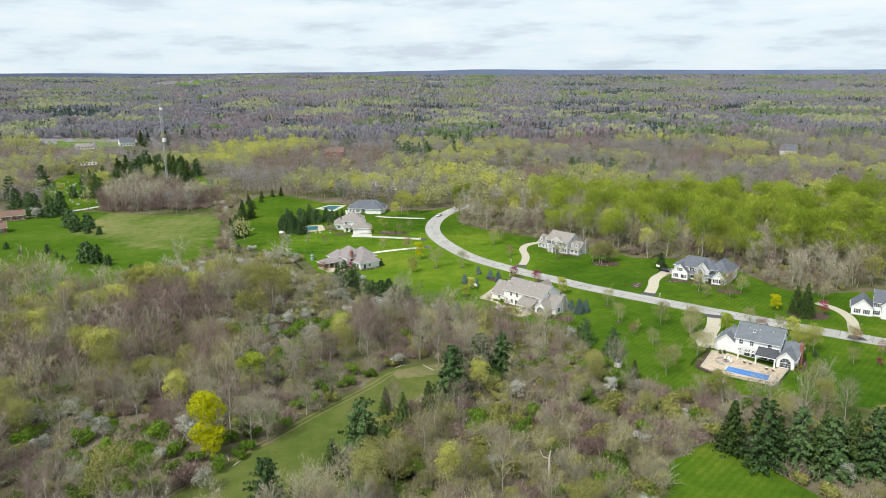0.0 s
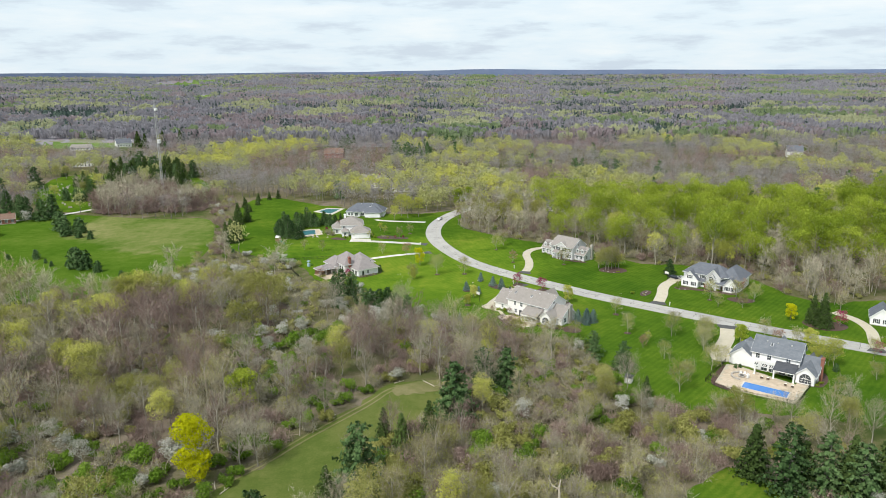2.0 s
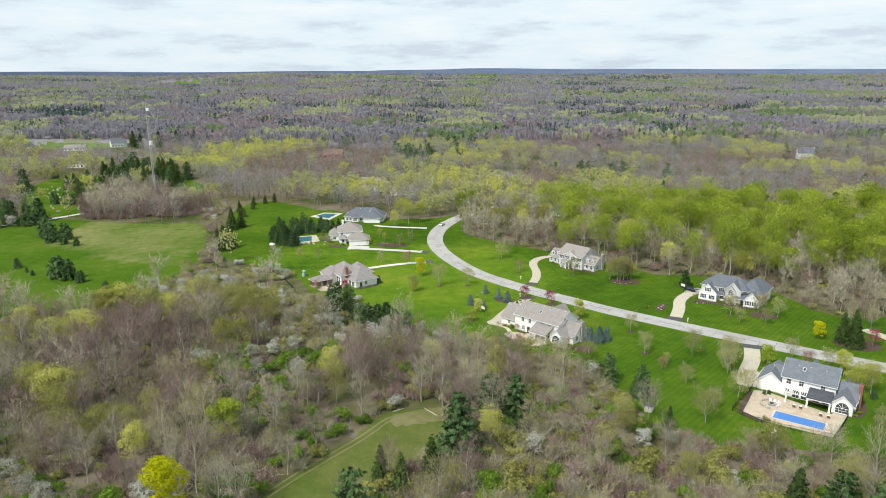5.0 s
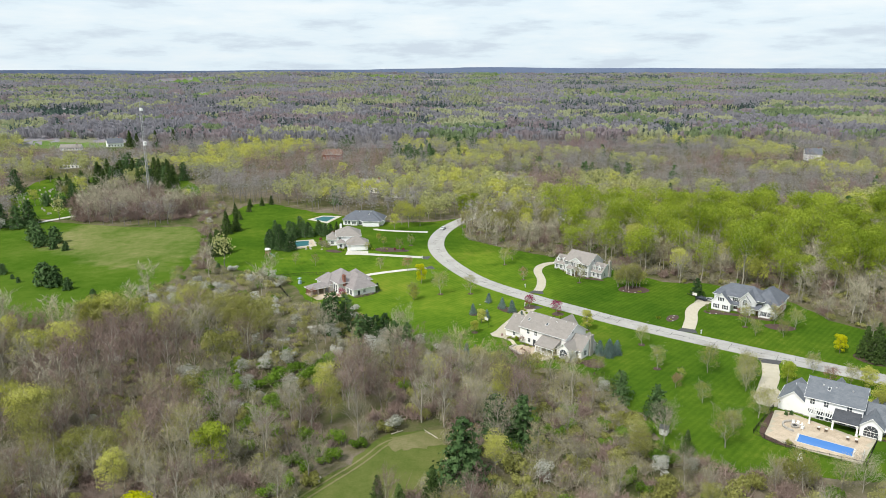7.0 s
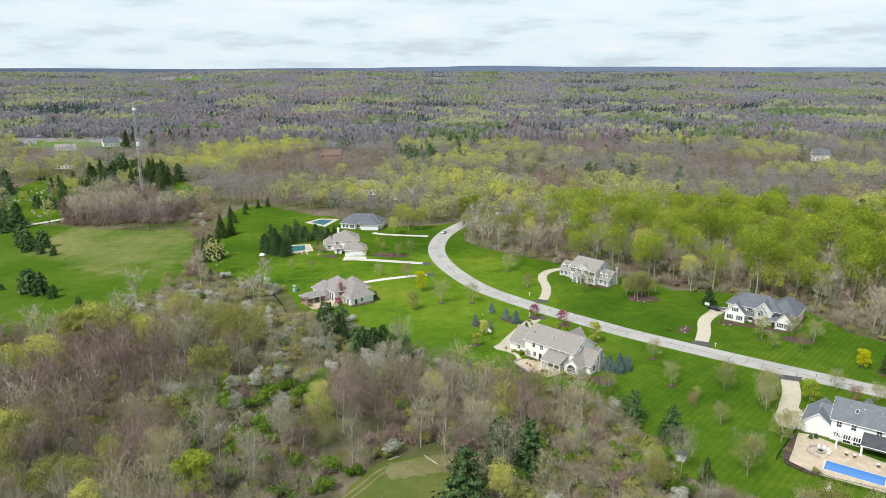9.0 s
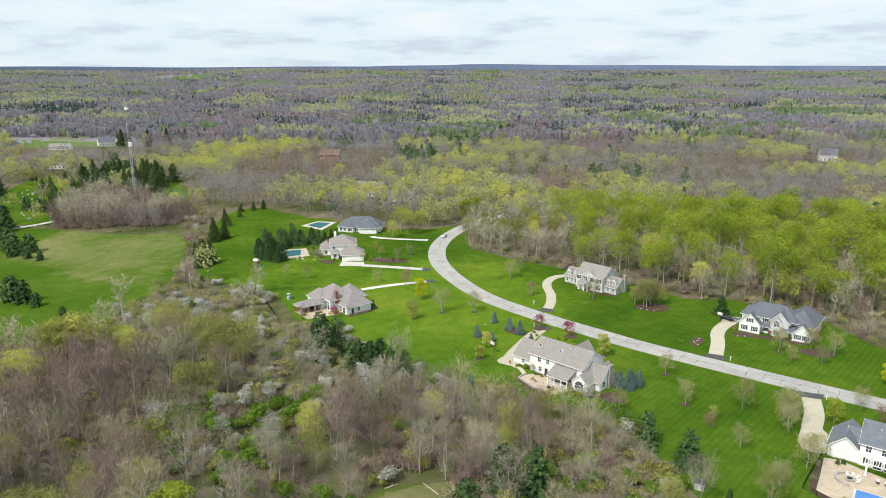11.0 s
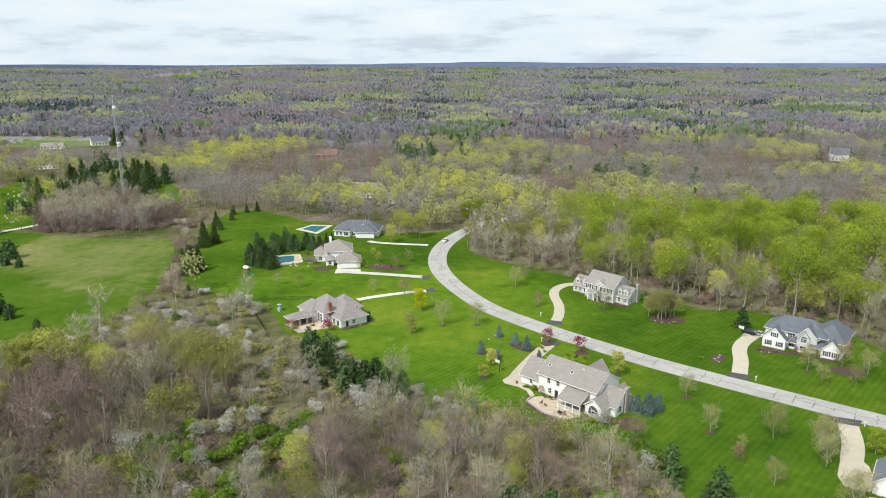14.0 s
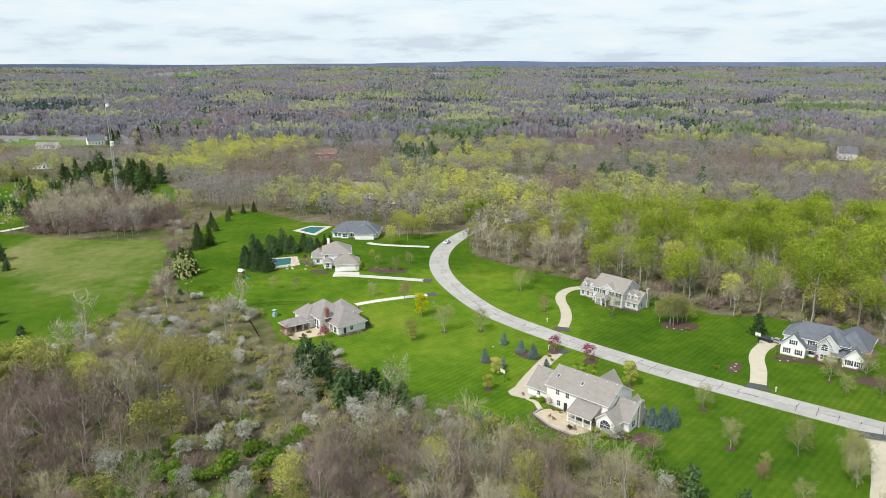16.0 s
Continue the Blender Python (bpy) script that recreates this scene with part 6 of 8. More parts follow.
# --- cream house with the bay porch
A = House("house", "large cream two-storey house with a taupe shingle roof and rear porch", 23.3, 247.4, -43, "cream", "roof_taupe")
A.walls(0, 17, 0, 11, 5.5, "x", 3.2)
A.gable(0, 17, 0, 11, 5.5, 3.2, "x")
A.walls(-6.6, 0, 1.2, 10.5, 2.8, "x", 3.6)
A.gable(-6.6, 0.3, 1.2, 10.5, 2.8, 3.6, "x")
A.walls(17, 22, 1.0, 9.0, 2.9, "x", 3.0)
A.gable(16.8, 22, 1.0, 9.0, 2.9, 3.0, "x")
A.walls(15.6, 20.2, -2.4, 4.0, 2.9, "y", 1.9)
A.gable(15.6, 20.2, -2.4, 4.6, 2.9, 1.9, "y")
A.walls(8.5, 13.0, 9.0, 12.6, 5.5, "y", 2.4)
A.gable(8.5, 13.0, 4.5, 12.6, 5.5, 2.9, "y")
A.gable(17.3, 20.3, 5.0, 10.2, 3.3, 1.9, "y")
A.walls(17.3, 20.3, 8.6, 10.2, 3.3, "y", 1.9)
shed_roof(A, 8.6, 15.4, -4.3, 0.02, 2.75, 4.5)
A.posts([(8.9, -4.0), (11.0, -4.0), (13.1, -4.0), (15.1, -4.0), (8.9, -1.5)], 0.3, 2.75)
Shape().box(8.5, 15.5, -4.4, 0, 0, 0.32).put("porch_floor", M["drive"], A.root)
A.railing((8.9, -4.0), (15.1, -4.0))
A.railing((8.9, -4.0), (8.9, -1.5))
A.window("f", -2.4, 17.9, 0.75, 2.6, 1.0, True, (3, 1))
A.window("f", 0, 3.2, 3.6, 0.9, 1.4)
A.window("f", 0, 6.0, 3.6, 0.9, 1.4)
A.window("f", 0, 3.6, 0.9, 0.9, 1.3)
A.window("f", 0, 10.8, 3.9, 1.3, 0.9)
A.window("f", 0, 13.6, 3.9, 1.3, 0.9)
A.window("f", 0, 10.2, 0.5, 1.8, 2.0, False, (2, 1))
A.window("f", 0, 13.0, 0.5, 1.8, 2.0, False, (2, 1))
A.door("f", 0, 5.6, 1.0, 2.1, "shutter")
A.window("r", 17.0, 3.5, 6.3, 0.8, 1.1)
A.window("r", 22.0, 3.0, 0.9, 1.2, 1.5)
A.window("f", 1.2, -3.2, 1.0, 0.8, 1.2)
A.chimney(22.3, 5.6, 0.6, 1.6, 6.6, "stone")
A.vents([(x, 5.1, 8.5) for x in (1.0, 4.6, 8.0, 13.6, 16.2)] + [(x, 4.9, 5.75) for x in (-5.5, -3.0, 18.5, 21.0)])
A.skylight(1.6, 2.6, 7.2, 30.2)
A.skylight(8.4, 2.6, 7.2, 30.2)

# --- white house with the swimming pool
G = House("house", "white two-storey house with a slate-grey roof beside a swimming pool", 88.8, 198.4, -36, "white", "roof_slate")
G.walls(0, 12.5, 0, 9.0, 5.6, "x", 3.4)
G.gable(0, 12.5, 0, 9.0, 5.6, 3.4, "x")
G.walls(-6.0, 0.4, 0.4, 10.0, 2.9, "y", 2.7)
G.gable(-6.0, 0.4, 0.4, 10.0, 2.9, 2.7, "y")
G.gable(-2.8, 0.3, 2.0, 9.0, 3.4, 2.6, "x")
G.walls(12.5, 17.4, 0, 8.0, 3.0, "x", 2.9)
G.gable(12.2, 17.4, 0, 8.0, 3.0, 2.9, "x")
G.walls(12.4, 17.0, -3.4, 3.0, 3.0, "y", 2.1)
G.gable(12.4, 17.0, -3.4, 4.2, 3.0, 2.1, "y")
G.gable(4.4, 8.0, 5.0, 10.2, 5.8, 2.2, "y")
G.walls(4.4, 8.0, 8.6, 10.2, 5.8, "y", 2.2)
G.gable(13.3, 15.4, 5.0, 9.2, 3.6, 1.6, "y")
G.gable(15.6, 17.2, 5.0, 9.2, 3.6, 1.2, "y")
shed_roof(G, 6.6, 12.3, -4.3, -0.02, 2.75, 3.9, mat="roof_dark")
G.posts([(6.9, -4.0), (12.0, -4.0)], 0.05, 2.75, 0.2)
G.posts([(1.9, -3.8)], 0.05, 2.9, 0.18)
for k in range(11):
    Shape().box(1.4 + k * 0.5, 1.52 + k * 0.5, -4.2, 0.0, 2.95, 3.15).put("pergola_slat", M["trim"], G.root, "white pergola slat")
for yy in (-3.9, -1.2):
    Shape().box(1.3, 6.6, yy - 0.08, yy + 0.08, 2.72, 2.95).put("pergola_beam", M["trim"], G.root, "white pergola beam")
for x in (1.6, 4.6, 9.6):
    G.window("f", 0, x, 3.7, 1.0, 1.4)
G.window("f", 0, 1.4, 0.9, 1.0, 1.4)
for x in (3.6, 5.6, 8.4, 10.6):
    G.window("f", 0, x, 0.2, 1.5, 2.1, False, (2, 1))
G.window("f", -3.4, 14.7, 0.5, 2.9, 1.3, True, (4, 2))
G.window("r", 17.4, 5.5, 0.9, 1.2, 1.5)
G.window("r", 12.5, 4.5, 6.2, 1.0, 1.3)
G.door("f", 0.4, -4.9, 0.95, 2.1)
G.chimney(17.75, 2.4, 0.8, 1.5, 6.6, "brick")
G.vents([(x, 3.0, 7.95) for x in (3.2, 6.0, 9.6)])
G.skylight(4.6, 2.4, 7.5, 37)

# --- white house with two parked cars
F = House("house", "large white house with charcoal hipped and gabled roofs", 94.9, 278.6, -38, "white", "roof_charcoal")
F.walls(0.0, 14.0, 2.6, 11.5, 5.4)
F.hip(0.0, 16.5, 2.6, 11.5, 5.4, 3.6)
F.walls(13.0, 21.0, 3.6, 17.0, 4.6)
F.hip(12.5, 21.2, 3.6, 17.0, 4.6, 4.2)
F.walls(0.0, 6.4, 0.0, 4.0, 3.3, "y", 3.2)
F.gable(0.0, 6.4, 0.0, 6.6, 3.3, 3.2, "y")
F.walls(9.0, 14.4, 1.6, 5.0, 5.2, "y", 2.9, "grey_siding")
F.gable(9.0, 14.4, 1.6, 7.5, 5.2, 2.9, "y")
F.gable(9.6, 12.4, 1.2, 5.0, 5.0, 1.7, "y")
F.walls(9.6, 12.4, 1.25, 2.0, 5.0, "y", 1.7, "grey_siding")
F.walls(16.2, 20.8, 1.0, 5.0, 3.1, "y", 2.5)
F.gable(16.2, 20.8, 1.0, 7.5, 3.1, 2.5, "y")
shed_roof(F, 6.3, 9.2, 1.2, 2.7, 2.7, 3.6)
shed_roof(F, 12.6, 16.3, 0.6, 3.7, 2.7, 4.0)
F.posts([(13.0, 0.9), (16.0, 0.9)], 0.05, 2.7)
F.window("f", 0, 3.2, 3.7, 1.0, 1.2, shutters=True)
F.window("f", 0, 1.7, 0.9, 0.9, 1.4, shutters=True)
F.window("f", 0, 4.8, 0.9, 0.9, 1.4, shutters=True)
F.window("f", 2.6, 7.6, 3.7, 1.3, 1.2, shutters=True)
F.window("f", 2.6, 7.6, 0.9, 1.3, 1.3)
F.window("f", 1.25, 11.0, 3.4, 1.6, 1.1, True, (2, 2))
F.window("f", 1.25, 11.0, 0.8, 1.6, 1.4)
F.window("f", 3.6, 15.2, 3.2, 1.4, 0.3, True, (2, 1))
F.window("f", 1.0, 17.4, 0.9, 0.9, 1.4, shutters=True)
F.window("f", 1.0, 19.7, 0.9, 0.9, 1.4, shutters=True)
F.door("f", 3.6, 14.4, 1.1, 2.1, "cedar")
F.window("l", 0, 2.0, 0.9, 1.0, 1.3)
F.window("r", 21.0, 9.0, 1.0, 1.2, 1.4)
F.vents([(3.5, 8.8, 8.1), (10.5, 8.6, 8.2), (17.0, 13.0, 8.2)])

# --- grey house with dormers
E_ = House("house", "pale grey colonial house with dormers and a taupe roof before woods", 50.1, 325.6, -46, "grey_siding", "roof_taupe")
E_.walls(0, 12, 0, 10.4, 5.6, "x", 3.4)
E_.gable(0, 12, 0, 10.4, 5.6, 3.4, "x")
E_.walls(-6.6, 0, 1.8, 9.2, 2.9, "x", 2.9)
E_.gable(-6.6, 0.2, 1.8, 9.2, 2.9, 2.9, "x")
E_.walls(12, 17, 1.8, 9.2, 2.9, "x", 2.9)
E_.gable(11.8, 17, 1.8, 9.2, 2.9, 2.9, "x")
E_.dormer(-4.9, 2.3, 3.6)
E_.dormer(-1.9, 2.3, 3.6)
E_.dormer(13.2, 2.3, 3.6)
E_.dormer(15.6, 2.3, 3.6)
E_.walls(3.0, 9.0, -0.25, 1.0, 5.6, "y", 1.8)
E_.gable(3.0, 9.0, -0.25, 4.0, 5.6, 1.8, "y", 0.35)
shed_roof(E_, 2.2, 7.0, -2.2, -0.27, 2.7, 3.5)
E_.gable(5.2, 7.2, -2.6, -0.3, 2.7, 0.8, "y", 0.25)
E_.posts([(2.5, -1.9), (4.6, -1.9), (5.4, -2.3), (6.9, -2.3)], 0.1, 2.7)
E_.railing((2.5, -1.9), (4.6, -1.9), 0.1)
for x in (1.4, 4.2, 7.6, 10.4):
    E_.window("f", -0.25 if 3 < x < 9 else 0, x, 3.7, 0.9, 1.4, shutters=True)
for x in (1.2, 9.8, 10.9):
    E_.window("f", 0, x, 0.9, 0.9, 1.5)
for x in (-5.4, -3.3, -1.2, 13.4, 15.6):
    E_.window("f", 1.8, x, 0.9, 0.9, 1.4)
E_.door("f", -0.25, 6.2, 1.0, 2.1, "cedar")
E_.window("r", 12, 4.0, 6.0, 0.8, 1.2)
E_.window("r", 17, 4.0, 0.9, 0.9, 1.4)
E_.window("r", 17, 7.0, 0.9, 0.9, 1.4)
E_.chimney(17.2, 7.4, 0.8, 1.3, 6.8, "stone")

# --- grey-mauve hipped house with the open pavilion
B = House("house", "white house with mauve-grey hipped roofs and an open stone pavilion", -34.7, 292.2, 37, "white", "roof_mauve")
B.walls(0, 9.5, 0, 9, 3.0)
B.hip(0, 9.5, -0.2, 12, 3.0, 4.4)
B.walls(-3.0, 6.5, 6.5, 17.5, 4.4)
B.hip(-3.0, 6.5, 6.0, 17.5, 4.4, 3.9)
B.walls(4.0, 12.5, 8.5, 17.0, 3.0)
B.hip(4.0, 12.5, 8.0, 17.0, 3.0, 4.0)
B.walls(-5.0, 1.0, 11.0, 20.0, 3.2)
B.hip(-5.0, 1.5, 11.0, 20.0, 3.2, 3.2)
B.chimney(-0.6, 6.2, 0.9, 1.2, 7.4, "brick", 3.0)
B.window("f", 0, 2.2, 0.1, 0.95, 2.1, False, (1, 1))
B.window("f", 0, 4.6, 1.0, 0.9, 1.2)
for y in (2.2, 4.6):
    B.window("l", 0, y, 0.4, 1.6, 1.8, False, (2, 2))
for y in (8.0, 9.6):
    B.window("l", -3.0, y, 0.6, 1.2, 2.8, False, (1, 3))
B.window("l", -5.0, 17.5, 1.0, 1.2, 1.3)
B.skylight(7.6, 3.0, 5.2, 36)
B.hip(-12.5, -4.6, 10.2, 15.2, 2.7, 1.5, 0.4)
for x in (-12.2, -9.6, -7.0, -4.9):
    Shape().box(x - 0.28, x + 0.28, 10.2, 10.76, 0, 2.6).put("pillar", M["stone"], B.root, "stone pillar")
Shape().box(-12.4, -4.9, 14.7, 15.0, 0, 2.6).put("pavilion_back_wall", M["cedar"], B.root)
sheet("terrace", [(-12.8, 5.0), (-3, 3.0), (-0.1, 4.0), (-0.1, 6.4), (-3.1, 10), (-3.1, 15), (-12.8, 15)], 0.14, 0.1, M["paver"], B.root)

# --- taupe-roofed house with the double garage
C = House("house", "white house with taupe hipped roofs and a double garage", -46.3, 361.0, 9, "white", "roof_taupe")
C.walls(0, 9.6, 0, 8, 3.0)
C.hip(0, 9.6, 0, 9.5, 3.0, 3.3)
C.walls(-4.8, 6.5, 8.0, 21.0, 5.4)
C.hip(-4.8, 6.5, 8.0, 21.0, 5.4, 3.6)
C.walls(-9.2, -4.8, 11.5, 20.0, 3.2)
C.hip(-9.2, -4.0, 11.5, 20.0, 3.2, 2.6)
C.walls(-4.6, -1.4, 4.6, 8.2, 2.9)
C.hip(-4.6, -1.4, 4.6, 8.2, 2.9, 1.6)
for x in (2.4, 7.0):
    C.door("f", 0, x, 4.0, 2.5, "trim", "garage_door")
C.window("f", 4.6, -3.0, 0.8, 1.2, 1.5)
C.window("l", -4.6, 6.4, 0.8, 1.2, 1.5)
C.window("f", 8.0, -3.4, 3.6, 1.0, 1.3)
C.window("f", 11.5, -7.0, 0.9, 1.2, 1.4)
C.window("l", -9.2, 14.0, 0.9, 1.2, 1.4)
C.chimney(-2.6, 21.2, 1.1, 0.8, 8.6, "cream")

# --- dark-roofed house at the end of the row
D = House("house", "low white house with a dark slate hipped roof", -56.5, 416.5, -4, "white", "roof_charcoal")
D.walls(0, 22, 1.5, 11, 3.0)
D.hip(0, 22, 1.5, 13, 3.0, 4.2)
D.walls(11.5, 20.5, -1.8, 4, 3.0)
D.hip(11.0, 21, -1.8, 9, 3.0, 3.2)
D.walls(4.6, 8.0, 0.2, 3, 3.0)
D.hip(4.4, 8.2, 0.2, 6, 3.0, 1.6)
for x in (1.6, 3.4):
    D.window("f", 1.5, x, 0.8, 1.1, 1.5)
D.window("f", 0.2, 6.3, 0.8, 2.0, 1.5, False, (3, 2))
D.window("f", 1.5, 9.6, 0.8, 1.6, 1.5)
D.door("f", -1.8, 16, 5.0, 2.4, "trim", "garage_door")
D.skylight(14.2, 3.2, 6.0, 32, 0.9, 1.2)
D.vents([(8.5, 5.5, 6.8), (15.0, 5.8, 6.9)])

# --- white house by the east end of the road
H_ = House("house", "white house with a charcoal gabled roof by the road's east end", 143.5, 233.5, -30, "white", "roof_charcoal")
H_.walls(0, 6.5, 0, 9, 3.0, "y", 3.0)
H_.gable(0, 6.5, 0, 9, 3.0, 3.0, "y")
H_.walls(6.5, 20, 1.0, 10, 5.4, "x", 3.2)
H_.gable(6.5, 20, 1.0, 10, 5.4, 3.2, "x")
H_.walls(9.0, 13.5, -1.0, 3, 5.2, "y", 2.2)
H_.gable(9.0, 13.5, -1.0, 5.0, 5.2, 2.2, "y")
for x in (1.8, 4.6):
    H_.window("f", 0, x, 0.9, 0.9, 1.4, shutters=True)
for x in (7.6, 15.5, 18.0):
    H_.window("f", 1.0, x, 0.9, 0.9, 1.4, shutters=True)
    H_.window("f", 1.0, x, 3.7, 0.9, 1.3, shutters=True)
H_.window("f", -1.0, 11.2, 3.5, 1.6, 1.4)
H_.window("f", -1.0, 11.2, 0.9, 1.6, 1.5)


def far_house(x, y, yaw, w, d, h, r, wall, roof, label):
    """A distant house: walls, gabled roof, windows and a chimney."""
    q = House("house", label, x, y, yaw, wall, roof)
    q.root.location.z = float(rise(x, y))
    q.walls(0, w, 0, d, h, "x", r)
    q.gable(0, w, 0, d, h, r, "x")
    for k in range(int(w / 3)):
        q.window("f", 0, 1.5 + 3 * k, 0.9, 1.2, 1.4)
    q.chimney(w * 0.8, d * 0.5, 0.8, 0.8, h + r + 0.8)
    return q


FAR = ((-362, 800, 35, 16, 10, 4.5, 4.5, "white", "roof_charcoal"), (-398, 770, 10, 20, 9, 3, 3, "cream", "roof_taupe"), (28, 545, -12, 20, 10, 5, 4, "cream", "roof_taupe"), (52, 548, 10, 14, 10, 3, 3.4, "cream", "roof_taupe"),
       (-64, 520, -8, 22, 10, 5.2, 4, "cream", "roof_taupe"), (-36, 500, 8, 16, 10, 3, 3.4, "cream", "roof_taupe"), (-252, 396, 30, 12, 8, 3, 2.4, "brick", "roof_brown"), (-240, 362, 35, 10, 8, 3, 2.4, "brick", "roof_brown"),
       (-115, 700, 0, 18, 11, 5, 4, "brick", "roof_brown"), (-330, 640, 20, 16, 10, 5, 4, "cream", "roof_taupe"), (330, 690, -15, 14, 10, 6, 5, "white", "roof_charcoal"), (62, 432, -20, 12, 8, 3.2, 2.8, "white", "roof_slate"),
       (-200, 1010, 10, 24, 12, 5, 3, "white", "roof_taupe"), (-150, 980, -5, 18, 11, 5, 3, "white", "roof_slate"), (-260, 1060, 0, 22, 11, 5, 3, "white", "roof_taupe"), (520, 1020, -20, 18, 11, 6, 4, "white", "roof_charcoal"), (-5, 1500, 0, 22, 12, 6, 4, "white", "roof_slate"))
for f_ in FAR:
    far_house(*f_, "distant %s house half hidden among bare trees" % ("brick" if f_[7] == "brick" else "white"))
mill = House("commercial_building", "long low white building far off among woods", -60, 2500, 3, "white", "roof_taupe")
mill.root.location.z = float(rise(-60, 2500)) + 8
mill.walls(0, 95, 0, 40, 11)
mill.hip(0, 95, 0, 40, 11, 3)
for k in range(9):
    mill.window("f", 0, 6 + 10 * k, 3, 4, 4)

# ---------------------------------------------------------------- gardens and small things
def local(H, pts):
    """Points of a house's frame in the world."""
    m = H.root.matrix_basis
    return [tuple((m @ Vector((x, y, 0))).xy) for x, y in pts]


BEDS = []


def bed(pts, label="dark brown mulch bed with shrubs"):
    BEDS.append(1)
    return tagged(sheet("mulch_bed", smooth(pts), 0.10 + 0.0041 * (len(BEDS) % 12), 0.09, M["mulch"]), label, "flower bed", kind="structure")


def ring_bed(x, y, r):
    n = 14
    bed([(x + r * math.cos(2 * math.pi * k / n) * tr.uniform(0.9, 1.1), y + r * math.sin(2 * math.pi * k / n) * tr.uniform(0.9, 1.1)) for k in range(n)], "round mulch ring at the foot of a young tree")


def paved(name, pts, z, label, size=1.2, mat="paver"):
    """A terrace of square pavers, each its own slab, laid over a bed with the outline given."""
    t = empty(name)
    tagged(t, label, "terrace", kind="structure")
    sheet("bedding", pts, z - 0.03, 0.1, M["drive"], t)
    P = np.array(pts)
    ang = math.atan2(P[1][1] - P[0][1], P[1][0] - P[0][0])
    ca, sa = math.cos(ang), math.sin(ang)
    L = P @ np.array([[ca, -sa], [sa, ca]])
    poly = [tuple(p) for p in L]
    g = 0.02
    base = None
    for a in np.arange(L[:, 0].min(), L[:, 0].max(), size):
        for b in np.arange(L[:, 1].min(), L[:, 1].max(), size):
            cx, cy = np.array([a, a + size, a + size, a, a + size / 2]), np.array([b, b, b + size, b + size, b + size / 2])
            if not inside(cx, cy, poly).all():
                continue
            if base is None:
                base = Shape().box(g, size - g, g, size - g, -0.04, 0.0).put("paver", M[mat], t)
                ob = base
            else:
                ob = new("paver", base.data)
                ob.parent = t
            ob.matrix_basis = pose(a * ca - b * sa, a * sa + b * ca, z, 0, 0, math.degrees(ang))
    return t


def iron_fence(name, line, label, h=1.25, step=2.4):
    """Black metal fence: posts, rails and pickets."""
    f = tagged(empty(name), label, "fence")
    for (x0, y0), (x1, y1) in zip(line, line[1:]):
        a, b = Vector((x0, y0, 0)), Vector((x1, y1, 0))
        L = (b - a).length
        n = max(1, round(L / step))
        for k in range(n):
            p, q = a.lerp(b, k / n), a.lerp(b, (k + 1) / n)
            Shape().box(p.x - 0.04, p.x + 0.04, p.y - 0.04, p.y + 0.04, 0, h + 0.1).put("post", M["iron"], f)
            s = Shape()
            for z in (0.15, h - 0.15, h):
                s.tube((p.x, p.y, z), (q.x, q.y, z), 0.025, 0.025, 4)
            m = max(2, int((q - p).length / 0.2))
            for j in range(1, m):
                c = p.lerp(q, j / m)
                s.tube((c.x, c.y, 0.08), (c.x, c.y, h), 0.014, 0.014, 3)
            s.put("panel", M["iron"], f)["kind"] = "stuff"
    Shape().box(x1 - 0.04, x1 + 0.04, y1 - 0.04, y1 + 0.04, 0, h + 0.1).put("post", M["iron"], f)
    return f


def pool(name, corners, mat, label, z=0.16):
    """A swimming pool: coping stones round a sheet of water or its cover."""
    p = tagged(empty(name), label, "swimming pool")
    c = [Vector((*q, 0)) for q in corners]
    mid = sum(c, Vector()) / 4
    out = [mid + (q - mid) * (1 + 0.45 / (q - mid).length) for q in c]
    s = Shape()
    for i in range(4):
        j = (i + 1) % 4
        v = [c[i], c[j], out[j], out[i]]
        s.add([(*q.xy, z + 0.08) for q in v] + [(*q.xy, z - 0.1) for q in v], [(0, 1, 2, 3), (0, 4, 5, 1), (2, 6, 7, 3), (1, 5, 6, 2), (3, 7, 4, 0)])
    s.put("coping", M["drive_white"], p)
    sheet("cover" if mat == "cover" else "water", corners, z + 0.02, 0.1, M[mat], p)
    return p


# pool garden of the white house
PATIO = [(75.0, 188.8), (77.6, 184.9), (80.2, 182.6), (90.6, 175.9), (96.2, 182.2), (99.6, 186.0), (98.2, 189.2), (96.4, 187.2), (88.6, 196.6), (86.0, 200.2), (83.0, 201.2), (78.6, 194.2)]
paved("patio", PATIO, 0.16, "cream paved terrace round the swimming pool")
pool("swimming_pool", [(83.3, 188.9), (92.4, 182.3), (90.1, 179.0), (81.0, 185.6)], "water", "long rectangular pool of clear blue water in a paved terrace")
iron_fence("fence", [(72.6, 189.5), (78.0, 196.2), (83.1, 202.3)], "low black metal fence round the pool terrace")
iron_fence("fence", [(72.6, 189.5), (75.6, 184.4), (80.4, 180.6), (91.0, 175.0)], "low black metal fence round the pool terrace")
iron_fence("fence", [(91.0, 175.0), (95.5, 180.6), (100.4, 186.6)], "low black metal fence round the pool terrace")
bed([(72.9, 189.2), (76.0, 184.6), (79.0, 182.4), (78.2, 185.2), (75.8, 189.0), (79.4, 195.2), (82.6, 200.6), (82.0, 201.0)])
bed([(79.8, 194.4), (81.0, 196.8), (83.6, 198.6), (85.6, 198.9), (84.2, 197.2), (81.6, 193.6)])
fp = tagged(empty("fire_pit", 83.8, 192.4, 0.16), "round stone fire pit on the terrace", "fire pit")
